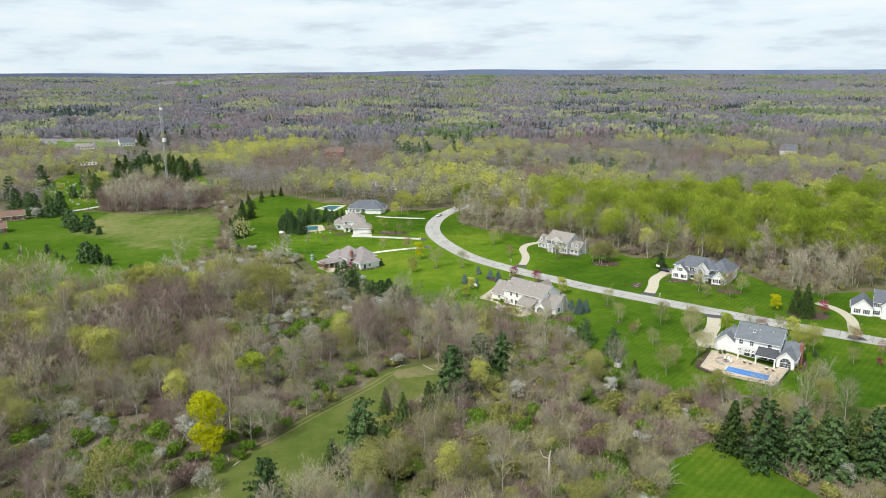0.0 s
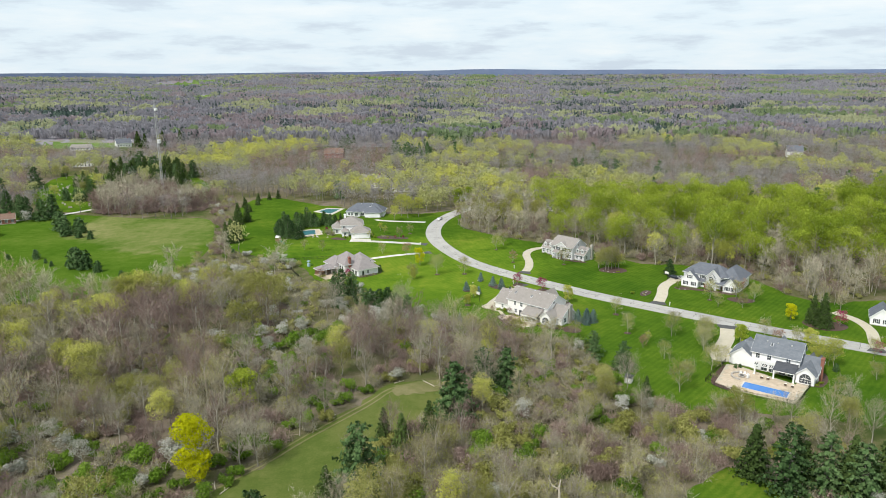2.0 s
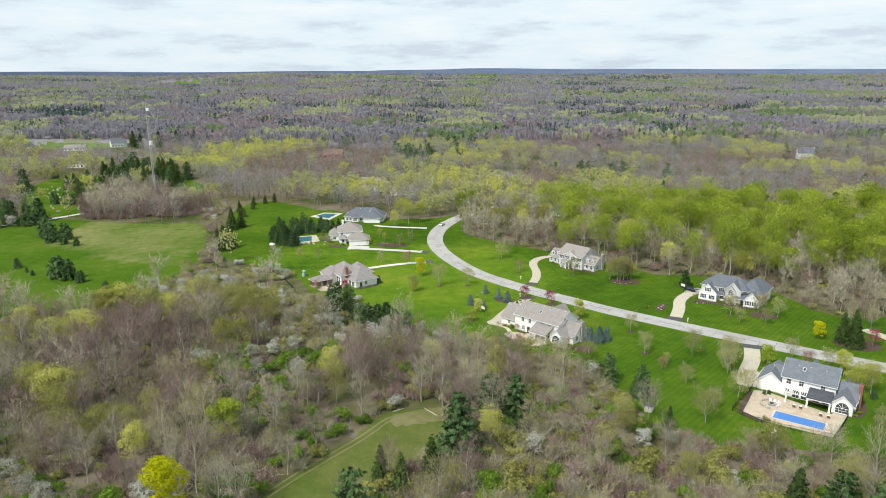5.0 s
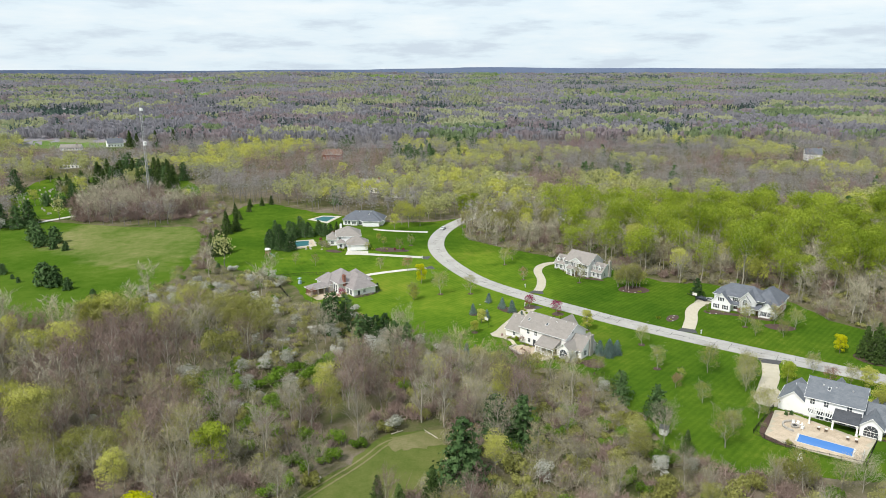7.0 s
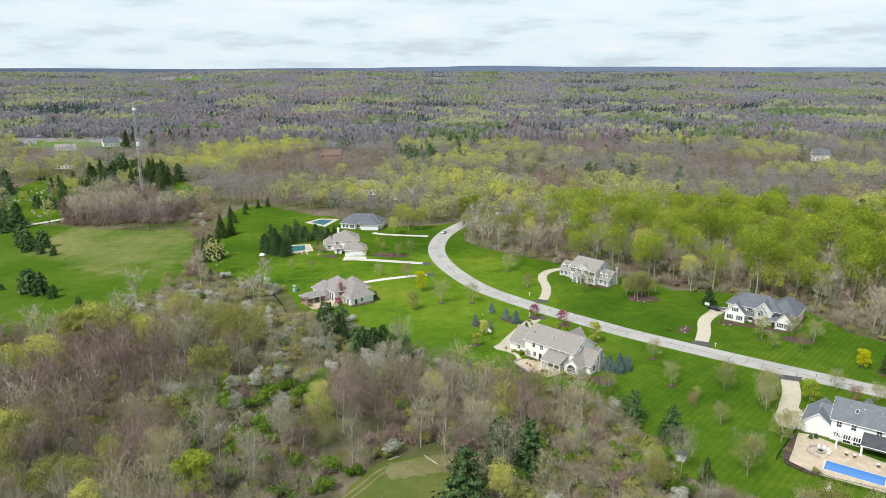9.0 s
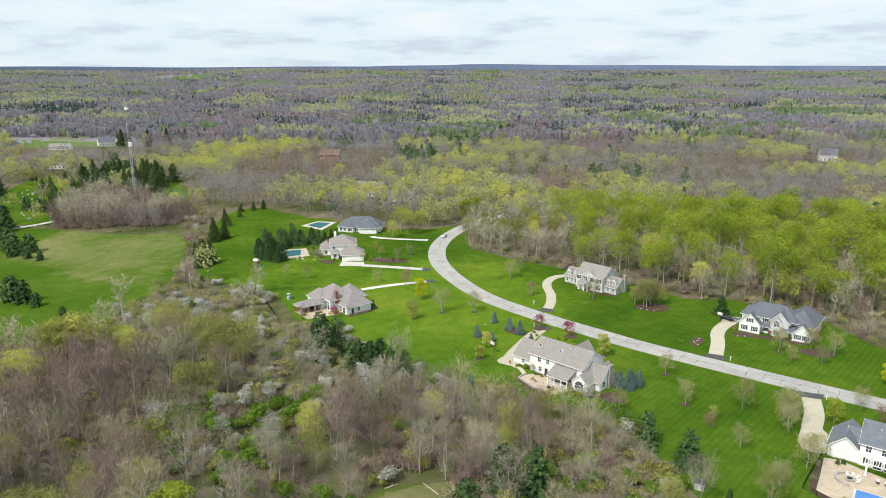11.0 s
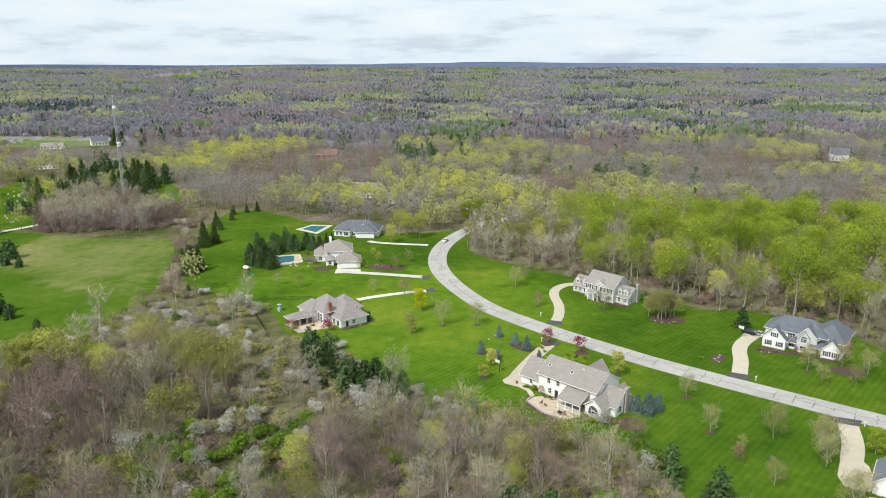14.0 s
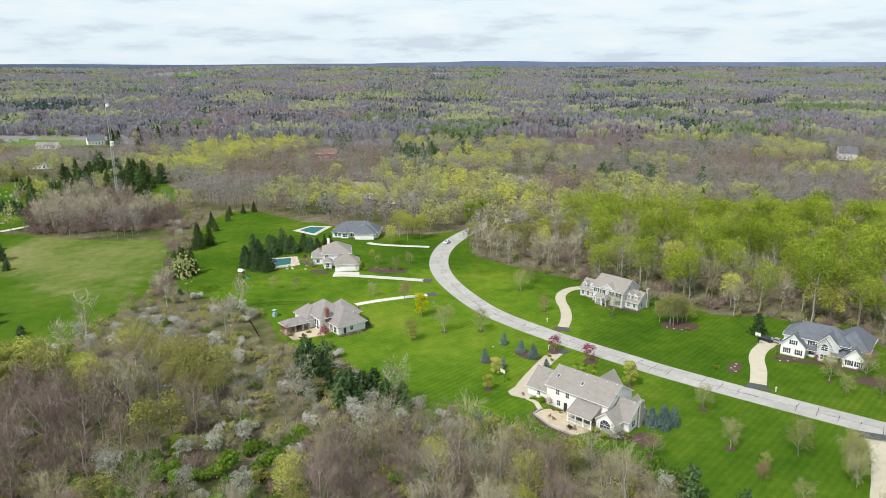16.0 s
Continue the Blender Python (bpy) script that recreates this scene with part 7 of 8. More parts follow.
Shape().disc(0, 0, 0, 0.45, 0.85, 0.85, 18).disc(0, 0, 0.45, 0.46, 1.0, 1.0, 18).put("ring", M["stone"], fp)
Shape().disc(0, 0, 0.47, 0.5, 0.55, 0.5, 14).put("ash_bowl", M["iron"], fp)
sw = Shape()
for k in range(12):
    a0, a1 = radians(60 + k * 15), radians(60 + (k + 1) * 15)
    q = [(83.8 + math.cos(a) * r, 192.4 + math.sin(a) * r) for r, a in ((2.4, a0), (2.4, a1), (2.85, a1), (2.85, a0))]
    sw.prism(q, 0.1, 0.62)
tagged(sw.put("seat_wall", M["stone"]), "curved low stone seat wall by the fire pit", "wall")


def lounger(x, y, yaw):
    L = tagged(empty("sun_lounger", x, y, 0.16, yaw), "brown wicker sun lounger on the terrace", "sun lounger", "loungers by the pool")
    Shape().box(-0.33, 0.33, -0.95, 0.45, 0.28, 0.36).put("frame", M["wicker"], L)
    Shape().box(-0.31, 0.31, -0.93, 0.43, 0.36, 0.44).put("mattress", M["canvas"], L)
    b = Shape().box(-0.33, 0.33, 0.0, 0.75, 0.0, 0.1).put("backrest", M["wicker"], L)
    b.matrix_basis = pose(0, 0.43, 0.34, 40, 0, 0)
    for sx in (-0.28, 0.28):
        for sy in (-0.85, 0.4):
            Shape().box(sx - 0.03, sx + 0.03, sy - 0.03, sy + 0.03, 0, 0.28).put("leg", M["wicker"], L)


for x, y, a in ((88.9, 191.2, 150), (90.2, 190.3, 150), (93.2, 186.4, 150), (94.6, 185.3, 150)):
    lounger(x, y, a)


def garden_chair(x, y, yaw, z=0.16, mat="cedar", label="wooden garden chair on the terrace"):
    c = tagged(empty("garden_chair", x, y, z, yaw), label, "chair", "terrace chairs")
    Shape().box(-0.3, 0.3, -0.3, 0.3, 0.38, 0.44).put("seat", M[mat], c)
    b = Shape()
    for k in range(5):
        b.box(-0.28 + k * 0.12, -0.2 + k * 0.12, 0.26, 0.31, 0.44, 0.95)
    b.put("backrest", M[mat], c)
    for sx in (-0.27, 0.27):
        for sy in (-0.27, 0.27):
            Shape().box(sx - 0.03, sx + 0.03, sy - 0.03, sy + 0.03, 0, 0.38).put("leg", M[mat], c)


for k in range(5):
    a = -0.9 + k * 0.55
    garden_chair(83.8 + 1.7 * math.cos(a), 192.4 + 1.7 * math.sin(a), math.degrees(a) - 90, mat="trim", label="white garden chair by the fire pit")


def parasol(x, y, h, r, label, z=0.0):
    p = tagged(empty("parasol", x, y, z), label, "parasol")
    Shape().tube((0, 0, 0), (0, 0, h), 0.03, 0.03, 6).put("pole", M["steel"], p)
    Shape().disc(0, 0, 0, 0.1, 0.3, 0.26, 10).put("foot", M["stone"], p)
    s = Shape()
    n = 8
    v = [(0, 0, h)] + [(math.cos(2 * math.pi * k / n) * r * (1 if k % 2 else 0.72), math.sin(2 * math.pi * k / n) * r * (1 if k % 2 else 0.72), h * 0.28) for k in range(n)]
    s.add(v + [(a * 0.96, b * 0.96, c - 0.03) for a, b, c in v], [(0, 1 + k, 1 + (k + 1) % n) for k in range(n)] + [(n + 1, n + 2 + (k + 1) % n, n + 2 + k) for k in range(n)])
    s.put("canopy", M["canvas"], p)


parasol(77.3, 176.6, 2.9, 0.75, "white folded canvas parasol standing on the lawn")
parasol(92.3, 178.4, 2.5, 0.2, "dark closed parasol at the pool's edge", 0.16)
for x, y in ((84.6, 198.6), (85.9, 198.7)):
    K["yew"].put(x, y, 0.22, 1.0, tr)
for x, y, k, s in ((101.5, 188.5, "shrub", 0.6), (103.0, 190.0, "hedge", 0.55), (101.6, 186.4, "hedge", 0.4), (104.6, 192.5, "shrub", 0.7), (103.4, 187.6, "hedge", 0.45), (78.6, 184.6, "shrub_olive", 0.5), (76.4, 192.6, "brush", 0.4), (79.0, 184.0, "brush", 0.3)):
    K[k].put(x, y, s, 1.0, tr)
bed([(100.2, 187.4), (102, 184.6), (106.4, 188.8), (108.6, 194.4), (106.6, 196.2), (103.4, 191.6)])

# cream house: terrace, low walls, clipped shrubs
paved("terrace", local(A, [(1.0, -6.4), (7.6, -8.6), (13.8, -8.4), (15.0, -4.6), (8.3, -4.5), (8.3, -0.2), (3.6, -0.2), (1.0, -3.2)]), 0.15, "tan paved terrace behind the cream house", 1.0)
gw = Shape()
for a, b in (((1.0, -6.5), (7.6, -8.8)), ((7.6, -8.8), (14.0, -8.6)), ((1.0, -6.5), (0.9, -3.2))):
    (x0, y0), (x1, y1) = local(A, [a, b])
    d = (Vector((x1, y1, 0)) - Vector((x0, y0, 0))).normalized() * 0.2
    n = Vector((-d.y, d.x, 0))
    gw.prism([(x0 - n.x, y0 - n.y), (x1 - n.x, y1 - n.y), (x1 + n.x, y1 + n.y), (x0 + n.x, y0 + n.y)], 0, 0.5)
tagged(gw.put("garden_wall", M["stone"]), "low tan stone wall edging the terrace", "wall")
bed(local(A, [(0.2, -7.0), (7.6, -10.2), (15.2, -9.6), (15.4, -8.2), (7.6, -8.8), (1.0, -6.6), (0.8, -3.4), (-0.4, -3.6)]))
bed(local(A, [(2.4, -0.2), (7.0, -0.2), (7.2, -1.6), (4.4, -2.4), (2.2, -1.6)]))
bed(local(A, [(15.6, -2.6), (22.6, -0.4), (24.4, 4.0), (25.4, -0.5), (20.0, -4.4), (15.4, -4.4)]))
bed(local(A, [(23.2, -0.6), (26.2, -3.0), (30.0, -0.2), (28.8, 3.0), (24.2, 4.6)]))
ribbon(smooth(local(A, [(-7.4, 0.6), (-5.2, -1.0), (-2.4, -1.0), (-0.4, -2.6), (1.2, -3.6)]), 2, False), 1.3, "garden_walk", 0.12, M["drive"], bpy.data.objects["driveway_3"])
for (x, y), k, s in zip(local(A, [(3.8, -1.3), (5.4, -1.5), (16.6, -3.6), (18.2, -3.8), (19.4, -3.2), (20.8, -3.2), (22.6, -1.0), (-1.4, 0.4), (-6.6, -0.6), (4.0, -9.6), (6.0, -10.0), (8.2, -9.8), (10.4, -9.8), (12.6, -9.6), (14.6, -9.2), (1.4, -1.0)]),
                        ("hedge", "hedge", "hedge", "hedge", "shrub_white", "shrub_white", "shrub_olive", "hedge", "purple", "shrub", "brush", "shrub", "brush", "shrub", "shrub", "small_rust"),
                        (0.35, 0.3, 0.5, 0.5, 0.7, 0.65, 0.55, 0.6, 0.2, 0.2, 0.18, 0.22, 0.18, 0.2, 0.25, 0.45)):
    K[k].put(x, y, s, 1.0, tr)
for x, y in local(A, [(4.6, -5.2), (6.2, -5.6), (10.6, -6.4), (12.4, -6.2)]):
    garden_chair(x, y, tr.uniform(0, 360), 0.16)
tb = tagged(empty("patio_table", *local(A, [(11.5, -6.9)])[0], 0.16), "round dark patio table on the terrace", "table")
Shape().disc(0, 0, 0.7, 0.75, 0.6, 0.6, 16).put("tabletop", M["iron"], tb)
Shape().tube((0, 0, 0), (0, 0, 0.7), 0.06, 0.06, 8).put("pedestal", M["iron"], tb)
bed([(17.6, 280.4), (21, 282), (25.6, 277), (24.6, 273), (20.4, 275)])
bed([(27.4, 279.6), (30.6, 283), (33, 280.4), (30, 277)])
bed([(7.6, 273), (10, 275), (12, 273), (9.6, 270.6)])
for x, y, s in ((27.5, 277.5, 0.5), (25.2, 275.5, 0.45), (33.6, 268.5, 0.5), (36, 266.8, 0.5), (38.4, 265.4, 0.45)):
    K["hedge"].put(x, y, s, 0.6, tr)
bed([(36.5, 272.4), (39, 275.8), (42, 272.8), (39.4, 270.4)])

# beds and shrubs of the other gardens
bed([(90.6, 276.4), (95.2, 277.6), (99.8, 273.8), (108.4, 271.4), (112.4, 267.0), (110.2, 265.2), (104, 269.6), (97, 272.6), (92.4, 272.8)])
for x, y, k, s in ((92.6, 275.2, "shrub", 0.35), (97.0, 273.6, "brush", 0.3), (102.6, 273.4, "purple", 0.33), (104.4, 271.2, "hedge", 0.5), (106.2, 270.2, "hedge", 0.4), (93.4, 278.0, "small", 0.4), (111.0, 266.4, "brush", 0.4), (113.6, 268.2, "small_rust", 0.9), (115.4, 271.2, "small_rust", 1.0)):
    K[k].put(x, y, s, 1.0, tr)
bed([(66, 300), (70, 306), (76, 306), (80, 300), (75, 296), (70, 297)])
bed([(75.6, 264.6), (79.4, 267), (81.4, 271.5), (78.4, 272.4), (75.4, 268)])
for x, y, s in ((74.4, 297.8, 0.45), (77.0, 267.0, 0.25)):
    K["hedge"].put(x, y, s, 0.7, tr)
bed([(106, 262.5), (112, 263.5), (117, 259), (113, 256), (107, 258)])
bed([(121, 236), (126, 239), (134, 236), (136, 231), (130, 227), (123, 229)])
bed([(50.2, 322.2), (57.0, 315.4), (63.8, 312.4), (64.4, 314.0), (58.4, 317.2), (51.0, 325.0)])
for (x, y), k, s in zip(local(E_, [(0.8, -0.9), (1.8, -1.0), (8.2, -1.2), (9.6, -1.0), (11.0, -0.8), (13.0, 0.9), (15.4, 0.9), (-1.2, 1.0), (-4.0, 0.8)]), ("hedge", "hedge", "shrub", "brush", "shrub", "shrub", "brush", "brush", "shrub"), (0.4, 0.4, 0.3, 0.25, 0.3, 0.3, 0.3, 0.3, 0.35)):
    K[k].put(x, y, s, 0.8, tr)
bed(local(B, [(-0.6, -1.6), (9.8, -1.8), (12.6, 2.0), (11.2, 6.0), (9.8, 6.0), (9.6, -0.1), (-0.1, -0.1)]))
for (x, y), k, s in zip(local(B, [(0.8, -0.9), (2.6, -1.0), (4.0, -1.2), (6.4, -1.0), (8.6, -1.2), (11.0, 1.0), (11.0, 4.0), (-1.4, 4.2), (-2.4, 3.6), (-6.4, 7.6), (-12.0, 8.8)]), ("brush", "brush", "shrub", "brush", "shrub", "pine", "purple", "hedge", "hedge", "shrub_olive", "shrub_olive"), (0.3, 0.3, 0.25, 0.3, 0.3, 0.3, 0.35, 0.5, 0.4, 0.45, 0.6)):
    K[k].put(x, y, s, 1.0, tr)
bed([(-34, 367), (-27, 368), (-22, 363.5), (-17, 363), (-17.5, 359.5), (-25, 359), (-33, 360.5)])
for x, y, k, s in ((-30, 364, "brush", 0.4), (-24, 361.5, "purple", 0.3), (-20, 361.4, "purple", 0.28), (-34.6, 362, "hedge", 0.5), (-27.6, 362, "shrub_olive", 0.4), (-50, 363.5, "hedge", 0.5), (-48.2, 362.2, "hedge", 0.45), (-33, 378, "yellow", 0.35), (-30, 371, "small_gold", 0.8), (-56, 384, "small_rust", 0.9), (-60, 372, "brush", 0.9), (-57, 368, "brush", 0.8), (-62, 379, "purple", 0.4), (-66, 366, "hedge", 0.5), (-60, 398, "pine", 0.45), (-55, 402, "spruce", 0.5), (-58, 405, "spruce", 0.45), (-64, 405, "bloom", 0.6)):
    K[k].put(x, y, s, 1.0, tr)
bed([(-58, 361), (-54, 364.6), (-50, 361), (-48, 359.5), (-51, 357.5)])
for x, y in ((61, 244.6), (60.6, 226.5), (42.6, 223), (9.4, 255.3), (-2.1, 295.4), (9.4, 296), (-17, 372)):
    ring_bed(x, y, 1.15)
for x, y in ((46.4, 257.4), (99.6, 260.3), (53.6, 310.3), (31.6, 314.4), (25.8, 337)):
    ring_bed(x, y, 0.9)

# pools of the two far gardens
paved("patio", [(-78, 380.5), (-66.5, 384), (-62.5, 371), (-71, 364.5), (-75.6, 368)], 0.16, "tan paved terrace round a covered pool", 1.4)
pool("swimming_pool", [(-75.5, 379.0), (-68.4, 381.0), (-66.4, 371.6), (-72.0, 368.4)], "cover", "swimming pool under a dark green winter cover", 0.17)
paved("patio", [(-78.5, 432), (-72, 443), (-60.5, 441.5), (-65.5, 422)], 0.16, "pale paved terrace round a covered pool", 1.4, "drive_white")
pool("swimming_pool", [(-75.6, 432.6), (-71.0, 440.2), (-63.4, 439.0), (-66.8, 425.4)], "cover", "swimming pool under a dark green winter cover", 0.17)
for k in range(14):
    x, y = -60 + tr.uniform(-7, 3), 372 + tr.uniform(-8, 8)
    r = tr.uniform(0.35, 0.8)
    bm = bmesh.new()
    bmesh.ops.create_icosphere(bm, subdivisions=1, radius=r)
    for v in bm.verts:
        v.co *= tr.uniform(0.75, 1.2)
        v.co.z = max(v.co.z * 0.6, -0.1)
    me = bpy.data.meshes.new("boulder")
    bm.to_mesh(me)
    bm.free()
    me.materials.append(M["stone"])
    ob = tagged(new("boulder", me), "grey garden boulder by the terrace", "rock", "garden boulders")
    ob.location = (x, y, 0.1)
for x, y in ((77.4, 266.2), (78.4, 269.4), (77.0, 268.4), (79.4, 271.0), (68.6, 299.4), (70.4, 298.2), (72.6, 297.2), (92.6, 273.4), (94.8, 273.2), (6.6, 239.4), (12.4, 283.2), (14.6, 286.4)):
    ob = tagged(new("boulder", bpy.data.objects["boulder"].data), "pale boulder edging a mulch bed", "rock", "bed boulders")
    ob.matrix_basis = Matrix.LocRotScale((x, y, 0.15), Euler((0, 0, tr.uniform(0, 6))), (0.7, 0.7, 0.6))

# fence of the grey-roofed house's yard
iron_fence("fence", [(-57.5, 287.5), (-62, 297), (-68, 309), (-73, 316), (-60, 321), (-48, 322)], "low black metal fence round the yard", 1.2, 3.0)


def swing_set(x, y, yaw):
    s = tagged(empty("play_tower", x, y, 0, yaw), "wooden play tower with a green slide on the lawn", "playset")
    for sx in (-0.8, 0.8):
        for sy in (-0.8, 0.8):
            Shape().box(sx - 0.07, sx + 0.07, sy - 0.07, sy + 0.07, 0, 3.0).put("leg", M["cedar"], s)
    Shape().box(-0.95, 0.95, -0.95, 0.95, 1.4, 1.52).box(-0.95, 0.95, -0.95, -0.88, 1.52, 2.2).box(-0.95, 0.95, 0.88, 0.95, 1.52, 2.2).put("platform", M["cedar"], s)
    Shape().add([(-1.1, -1.1, 2.9), (1.1, -1.1, 2.9), (1.1, 1.1, 2.9), (-1.1, 1.1, 2.9), (-1.1, 0, 3.8), (1.1, 0, 3.8)], [(0, 1, 5, 4), (2, 3, 4, 5), (0, 4, 3), (1, 2, 5), (0, 3, 2, 1)]).put("roof", M["canvas"], s)
    sl = Shape()
    for k in range(6):
        x0, x1 = 0.9 + k * 0.5, 1.4 + k * 0.5
        z0, z1 = 1.5 * (1 - k / 6) ** 1.2, 1.5 * (1 - (k + 1) / 6) ** 1.2
        sl.add([(x0, -0.3, z0 + 0.05), (x1, -0.3, z1 + 0.05), (x1, 0.3, z1 + 0.05), (x0, 0.3, z0 + 0.05), (x0, -0.3, z0 + 0.2), (x1, -0.3, z1 + 0.2), (x1, 0.3, z1 + 0.2), (x0, 0.3, z0 + 0.2)], [(0, 1, 2, 3), (0, 4, 5, 1), (2, 6, 7, 3)])
    sl.put("slide", M["toy_green"], s)


swing_set(-81.7, 352.5, -25)
ps = tagged(empty("backyard_slide", -58.5, 309, 0, 60), "pale blue and green plastic slide in a fenced yard", "slide")
Shape().box(-0.5, 0.5, -0.5, 0.5, 0, 1.5).box(-0.6, 0.6, -0.6, 0.6, 2.3, 2.5).box(-0.55, -0.45, -0.55, -0.45, 1.5, 2.3).box(0.45, 0.55, 0.45, 0.55, 1.5, 2.3).put("tower", M["toy_blue"], ps)
Shape().add([(0.5, -0.3, 1.4), (2.8, -0.3, 0.1), (2.8, 0.3, 0.1), (0.5, 0.3, 1.4), (0.5, -0.3, 1.3), (2.8, -0.3, 0.0), (2.8, 0.3, 0.0), (0.5, 0.3, 1.3)], [(0, 1, 2, 3), (7, 6, 5, 4), (0, 4, 5, 1), (2, 6, 7, 3), (1, 5, 6, 2)]).put("slide", M["toy_green"], ps)


def car(x, y, yaw, paint, label):
    """A parked saloon: body, cabin glass, wheels and lamps."""
    c = tagged(empty("car", x, y, 0.13, yaw), label, "car", "parked cars")
    prof = [(-2.2, 0.35), (-2.25, 0.75), (-1.5, 0.9), (-0.8, 1.4), (0.7, 1.42), (1.5, 0.98), (2.15, 0.92), (2.25, 0.4)]
    v = [(s * 0.88 * (0.82 if 1.2 < z else 1.0), px, z) for s in (-1, 1) for px, z in prof]
    n = len(prof)
    Shape().add(v, [tuple(range(n - 1, -1, -1)), tuple(range(n, 2 * n))] + [(i, (i + 1) % n, n + (i + 1) % n, n + i) for i in range(n)]).put("body", M[paint], c)
    for s in (-1, 1):
        Shape().add([(s * 0.89, -1.2, 0.95), (s * 0.89, 1.2, 0.98), (s * 0.77, 0.65, 1.36), (s * 0.77, -0.75, 1.36)], [(0, 1, 2, 3)]).put("side_window", M["glass"], c)
    Shape().add([(-0.72, -1.42, 0.98), (0.72, -1.42, 0.98), (0.66, -0.84, 1.39), (-0.66, -0.84, 1.39)], [(0, 1, 2, 3)]).put("rear_window", M["glass"], c)
    Shape().add([(-0.72, 1.46, 1.02), (0.72, 1.46, 1.02), (0.66, 0.76, 1.41), (-0.66, 0.76, 1.41)], [(0, 1, 2, 3)]).put("windscreen", M["glass"], c)
    for sx in (-0.88, 0.88):
        for sy in (-1.35, 1.35):
            Shape().tube((sx - 0.1, sy, 0.32), (sx + 0.1, sy, 0.32), 0.32, 0.32, 14).put("wheel", M["rubber"], c)
        Shape().box(sx * 0.75 - 0.15, sx * 0.75 + 0.15, 2.17, 2.27, 0.6, 0.75).put("headlight", M["trim"], c)


car(95.0, 288.2, 40, "car_dark", "dark blue car parked at the head of a driveway")
car(97.6, 286.6, 40, "car_silver", "silver car parked at the head of a driveway")
car(-1.5, 407, 160, "car_white", "white car standing on the concrete road")


def mailbox(x, y, yaw):
    m = tagged(empty("mailbox", x, y, 0.05, yaw), "pale roadside letter box on a post", "mailbox", "mailboxes")
    Shape().box(-0.09, 0.09, -0.09, 0.09, 0, 1.0).put("post", M["trim"], m)
    Shape().box(-0.17, 0.17, -0.28, 0.28, 1.0, 1.22).tube((0, -0.28, 1.22), (0, 0.28, 1.22), 0.17, 0.17, 10).put("box", M["canvas"], m)


for x, y in ((82.8, 254.0), (31.2, 304.2), (28.6, 281.6), (98.0, 229.2), (-10.6, 347), (136, 209.6)):
    mailbox(x, y, -45)


def hoop(x, y, yaw):
    h = tagged(empty("basketball_hoop", x, y, 0.05, yaw), "basketball hoop on a dark pole beside a driveway", "hoop")
    Shape().tube((0, 0, 0), (0, 0, 3.2), 0.07, 0.06, 8).tube((0, 0, 3.1), (0, -0.8, 3.2), 0.05, 0.05, 6).put("pole", M["iron"], h)
    Shape().box(-0.85, 0.85, -0.84, -0.8, 2.9, 3.9).put("backboard", M["canvas"], h)
    Shape().disc(0, -1.06, 3.03, 3.06, 0.23, 0.23, 12).put("rim", M["brick"], h)


hoop(14.0, 259.5, -50)
hoop(91.6, 285.5, -50)


def shed(name, x, y, yaw, w, d, h, mat, roof, label):
    s = tagged(empty(name, x, y, 0, yaw), label, "shed")
    Shape().box(-w / 2, w / 2, -d / 2, d / 2, 0, h).put("wall", M[mat], s)
    Shape().add([(-w / 2 - 0.15, -d / 2 - 0.2, h - 0.05), (w / 2 + 0.15, -d / 2 - 0.2, h - 0.05), (w / 2 + 0.15, d / 2 + 0.2, h - 0.05), (-w / 2 - 0.15, d / 2 + 0.2, h - 0.05), (-w / 2 - 0.15, 0, h + w * 0.35), (w / 2 + 0.15, 0, h + w * 0.35)],
                [(0, 1, 5, 4), (2, 3, 4, 5), (0, 4, 3), (1, 2, 5), (0, 3, 2, 1)]).put("roof", M[roof], s)
    Shape().box(-0.4, 0.4, -d / 2 - 0.04, -d / 2, 0.05, min(1.9, h - 0.1)).put("door", M["trim"], s)


shed("dovecote", 43.8, 188.2, 20, 1.3, 1.2, 2.6, "canvas", "roof_taupe", "small pale wooden garden box among brushwood")
shed("doghouse", 51.6, 189.6, -30, 1.8, 2.2, 1.7, "canvas", "roof_dark", "small grey doghouse at the lawn's edge")
shed("utility_shed", -186, 486, 10, 4.0, 3.0, 2.4, "canvas", "roof_taupe", "small pale equipment shed at the mast's foot")

# radio mast
mast = tagged(empty("radio_mast", -190.5, 487, 0), "tall grey lattice radio mast with dish antennas", "mast")
MH = 62
leg = [Vector((math.cos(a) * 0.75, math.sin(a) * 0.75, 0)) for a in (0.5, 2.6, 4.7)]
for p in leg:
    Shape().tube(p, (p.x, p.y, MH), 0.12, 0.09, 5).put("leg", M["steel"], mast)
br = Shape()
for k in range(40):
    z0, z1 = MH * k / 40, MH * (k + 1) / 40
    for i in range(3):
        a, b = leg[i], leg[(i + 1) % 3]
        br.tube((a.x, a.y, z0), (b.x, b.y, z1), 0.06, 0.06, 3).tube((a.x, a.y, z1), (b.x, b.y, z1), 0.05, 0.05, 3)
br.put("lattice", M["steel"], mast)
for z in (36.5, 37.4, 58):
    Shape().disc(1.2, -1.2, z, z + 1.4, 1.1, 1.1, 12).put("dish_antenna", M["trim"], mast)
for k in range(3):
    Shape().tube((0, 0, MH - 3), (0.3 * k - 0.3, 0.2, MH + 3.5), 0.05, 0.04, 4).put("whip_antenna", M["steel"], mast)
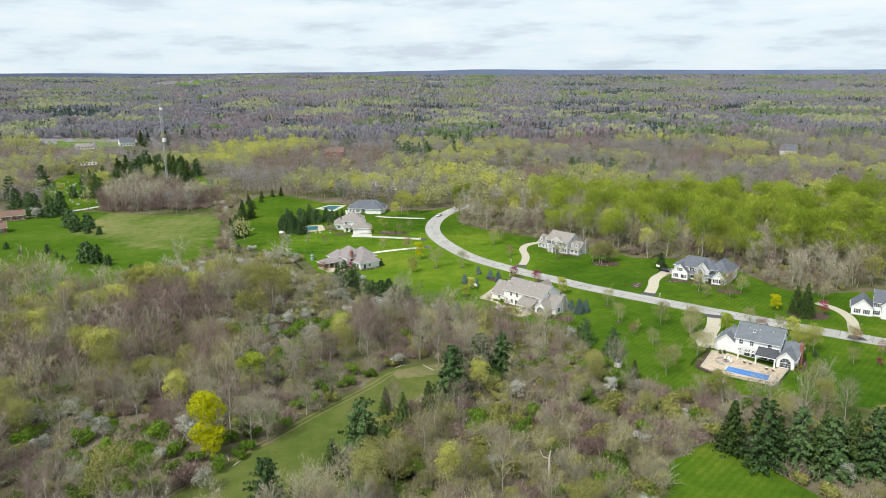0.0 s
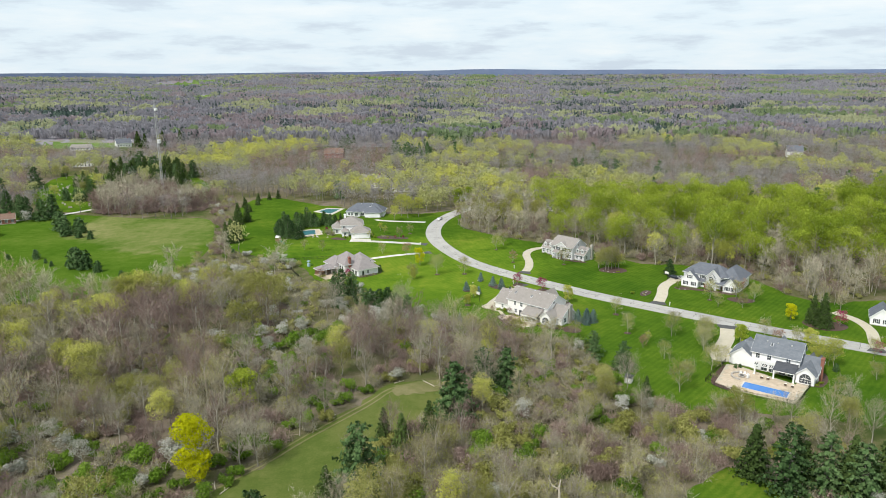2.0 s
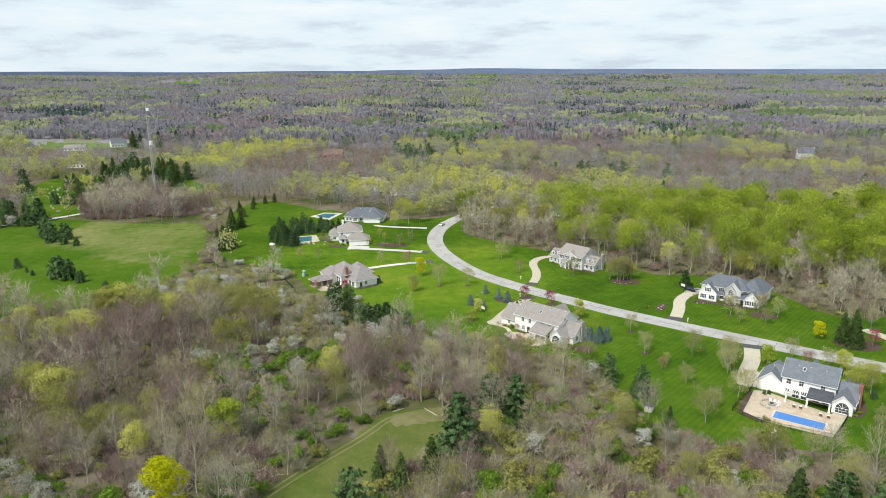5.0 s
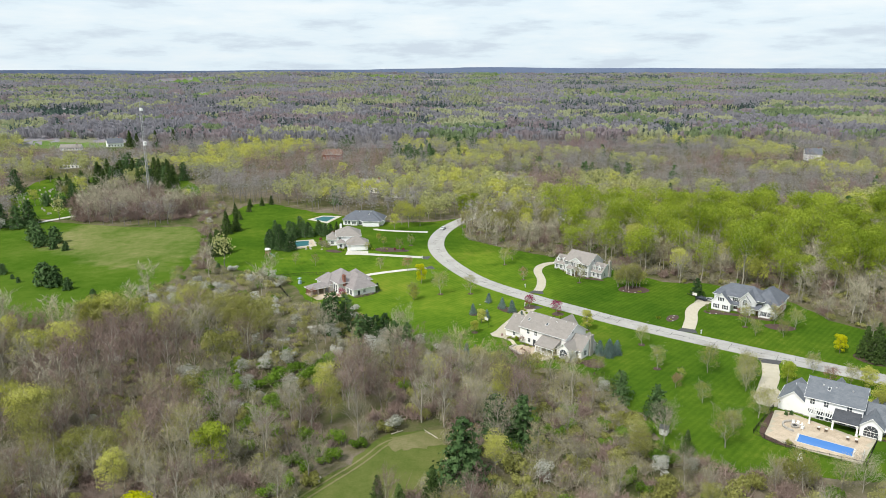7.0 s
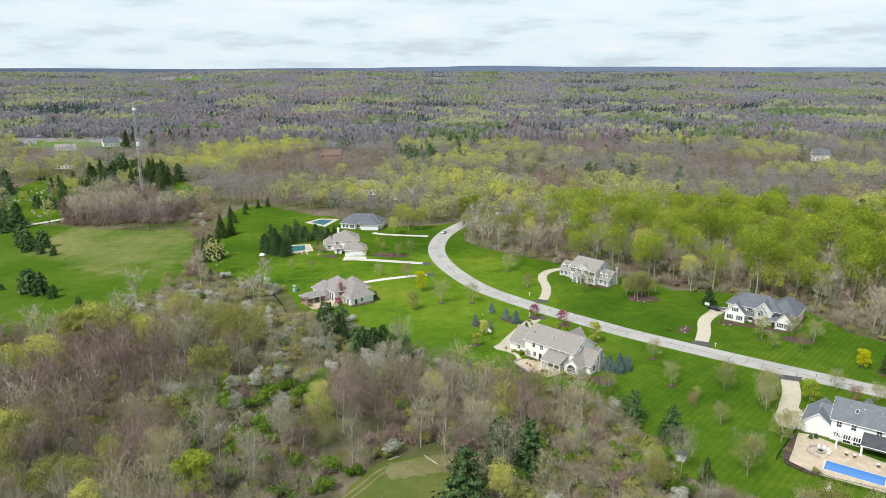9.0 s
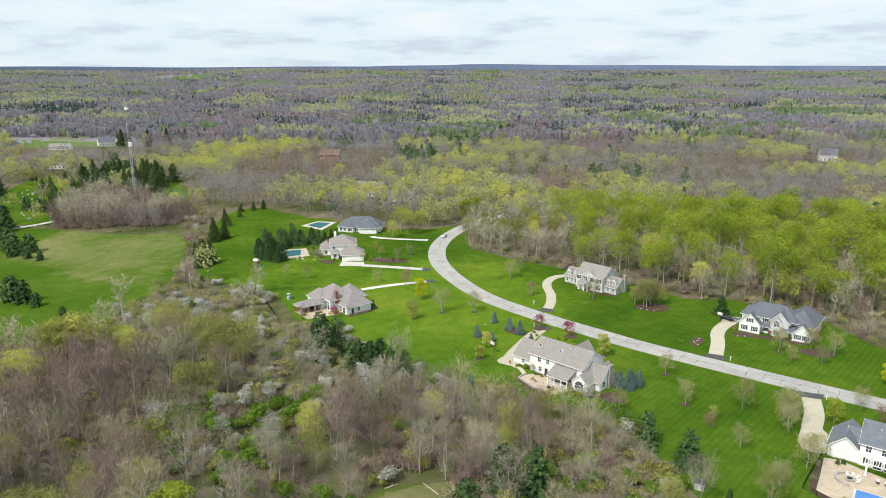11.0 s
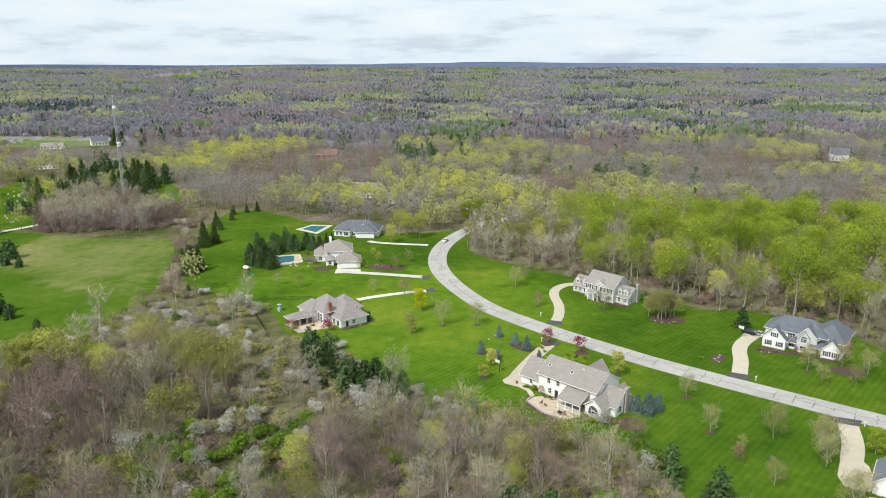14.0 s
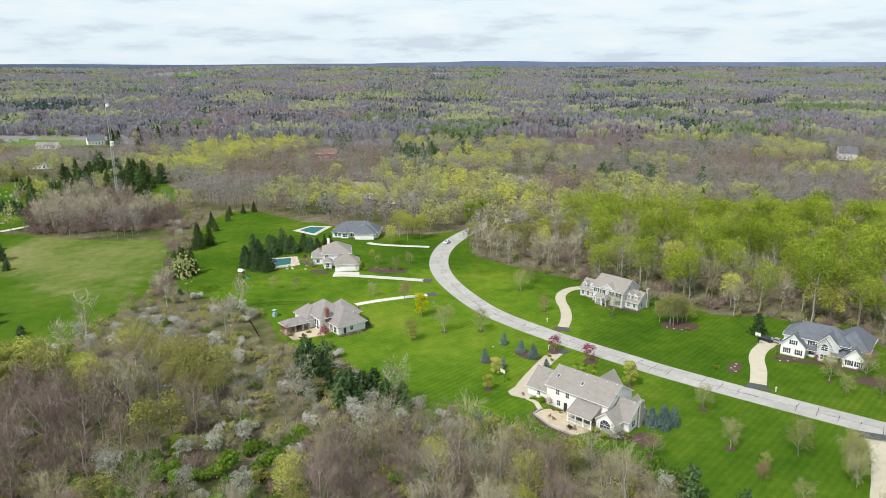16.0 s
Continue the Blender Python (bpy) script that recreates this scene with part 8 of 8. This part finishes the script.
for k in range(120):
    x, y = tr.uniform(-290, -215), tr.uniform(445, 590)
    if inside([x], [y], GRAVES)[0]:
        Shape().box(x - 0.5, x + 0.5, y - 0.15, y + 0.15, 0, tr.uniform(0.8, 1.2)).box(x - 0.65, x + 0.65, y - 0.3, y + 0.3, 0, 0.25).put("gravestone", M["stone"])
        tagged(bpy.context.scene.collection.objects[-1], "weathered grey gravestone on grass", "gravestone", "gravestones")

# dead trunk, fallen branches and stones by the track
dead = tagged(empty("dead_tree", 22.5, 128.8, 0), "pale dead tree snag with one broken limb", "dead tree")
V_, F_ = [], []
for a, b, r0, r1 in (((0, 0, 0), (0.2, 0, 3), 0.32, 0.28), ((0.2, 0, 3), (0.1, 0.1, 6.5), 0.28, 0.2), ((0.1, 0.1, 6.5), (0.3, 0, 8.2), 0.2, 0.08), ((0.15, 0.1, 6.2), (-1.2, 0.1, 6.8), 0.12, 0.09), ((-1.2, 0.1, 6.8), (-2.0, 0.2, 8.4), 0.09, 0.03)):
    tri_tube(np.array(a, float), np.array(b, float), r0, r1, V_, F_, 6)
mesh_object("snag", V_, [tuple(int(i) for i in f) for f in F_], M["dead_wood"], dead)
for x, y, a, L in ((-2, 187, 130, 5), (-46.5, 138.5, 110, 3), (-45, 136.8, 60, 2.5), (-49, 136, 120, 2.5), (-13, 189, 30, 3)):
    d = Vector((math.cos(radians(a)), math.sin(radians(a)), 0)) * L
    tagged(Shape().tube((x, y, 0.15), (x + d.x, y + d.y, 0.25), 0.13, 0.05, 6).tube((x + d.x * 0.5, y + d.y * 0.5, 0.2), (x + d.x * 0.7 - d.y * 0.2, y + d.y * 0.7 + d.x * 0.2, 0.6), 0.06, 0.02, 4).put("fallen_branch", M["dead_wood"]), "pale fallen branch lying on the grass", "branch", "fallen branches")
for k in range(9):
    ob = tagged(new("boulder", bpy.data.objects["boulder"].data), "grey stone in a heap beside the track", "rock", "stone heap")
    ob.matrix_basis = Matrix.LocRotScale((-27.5 + tr.uniform(-1.2, 1.2), 169.5 + tr.uniform(-0.9, 0.9), 0.2 + tr.uniform(0, 0.3)), Euler((0, 0, tr.uniform(0, 6))), (0.8, 0.8, 0.8))
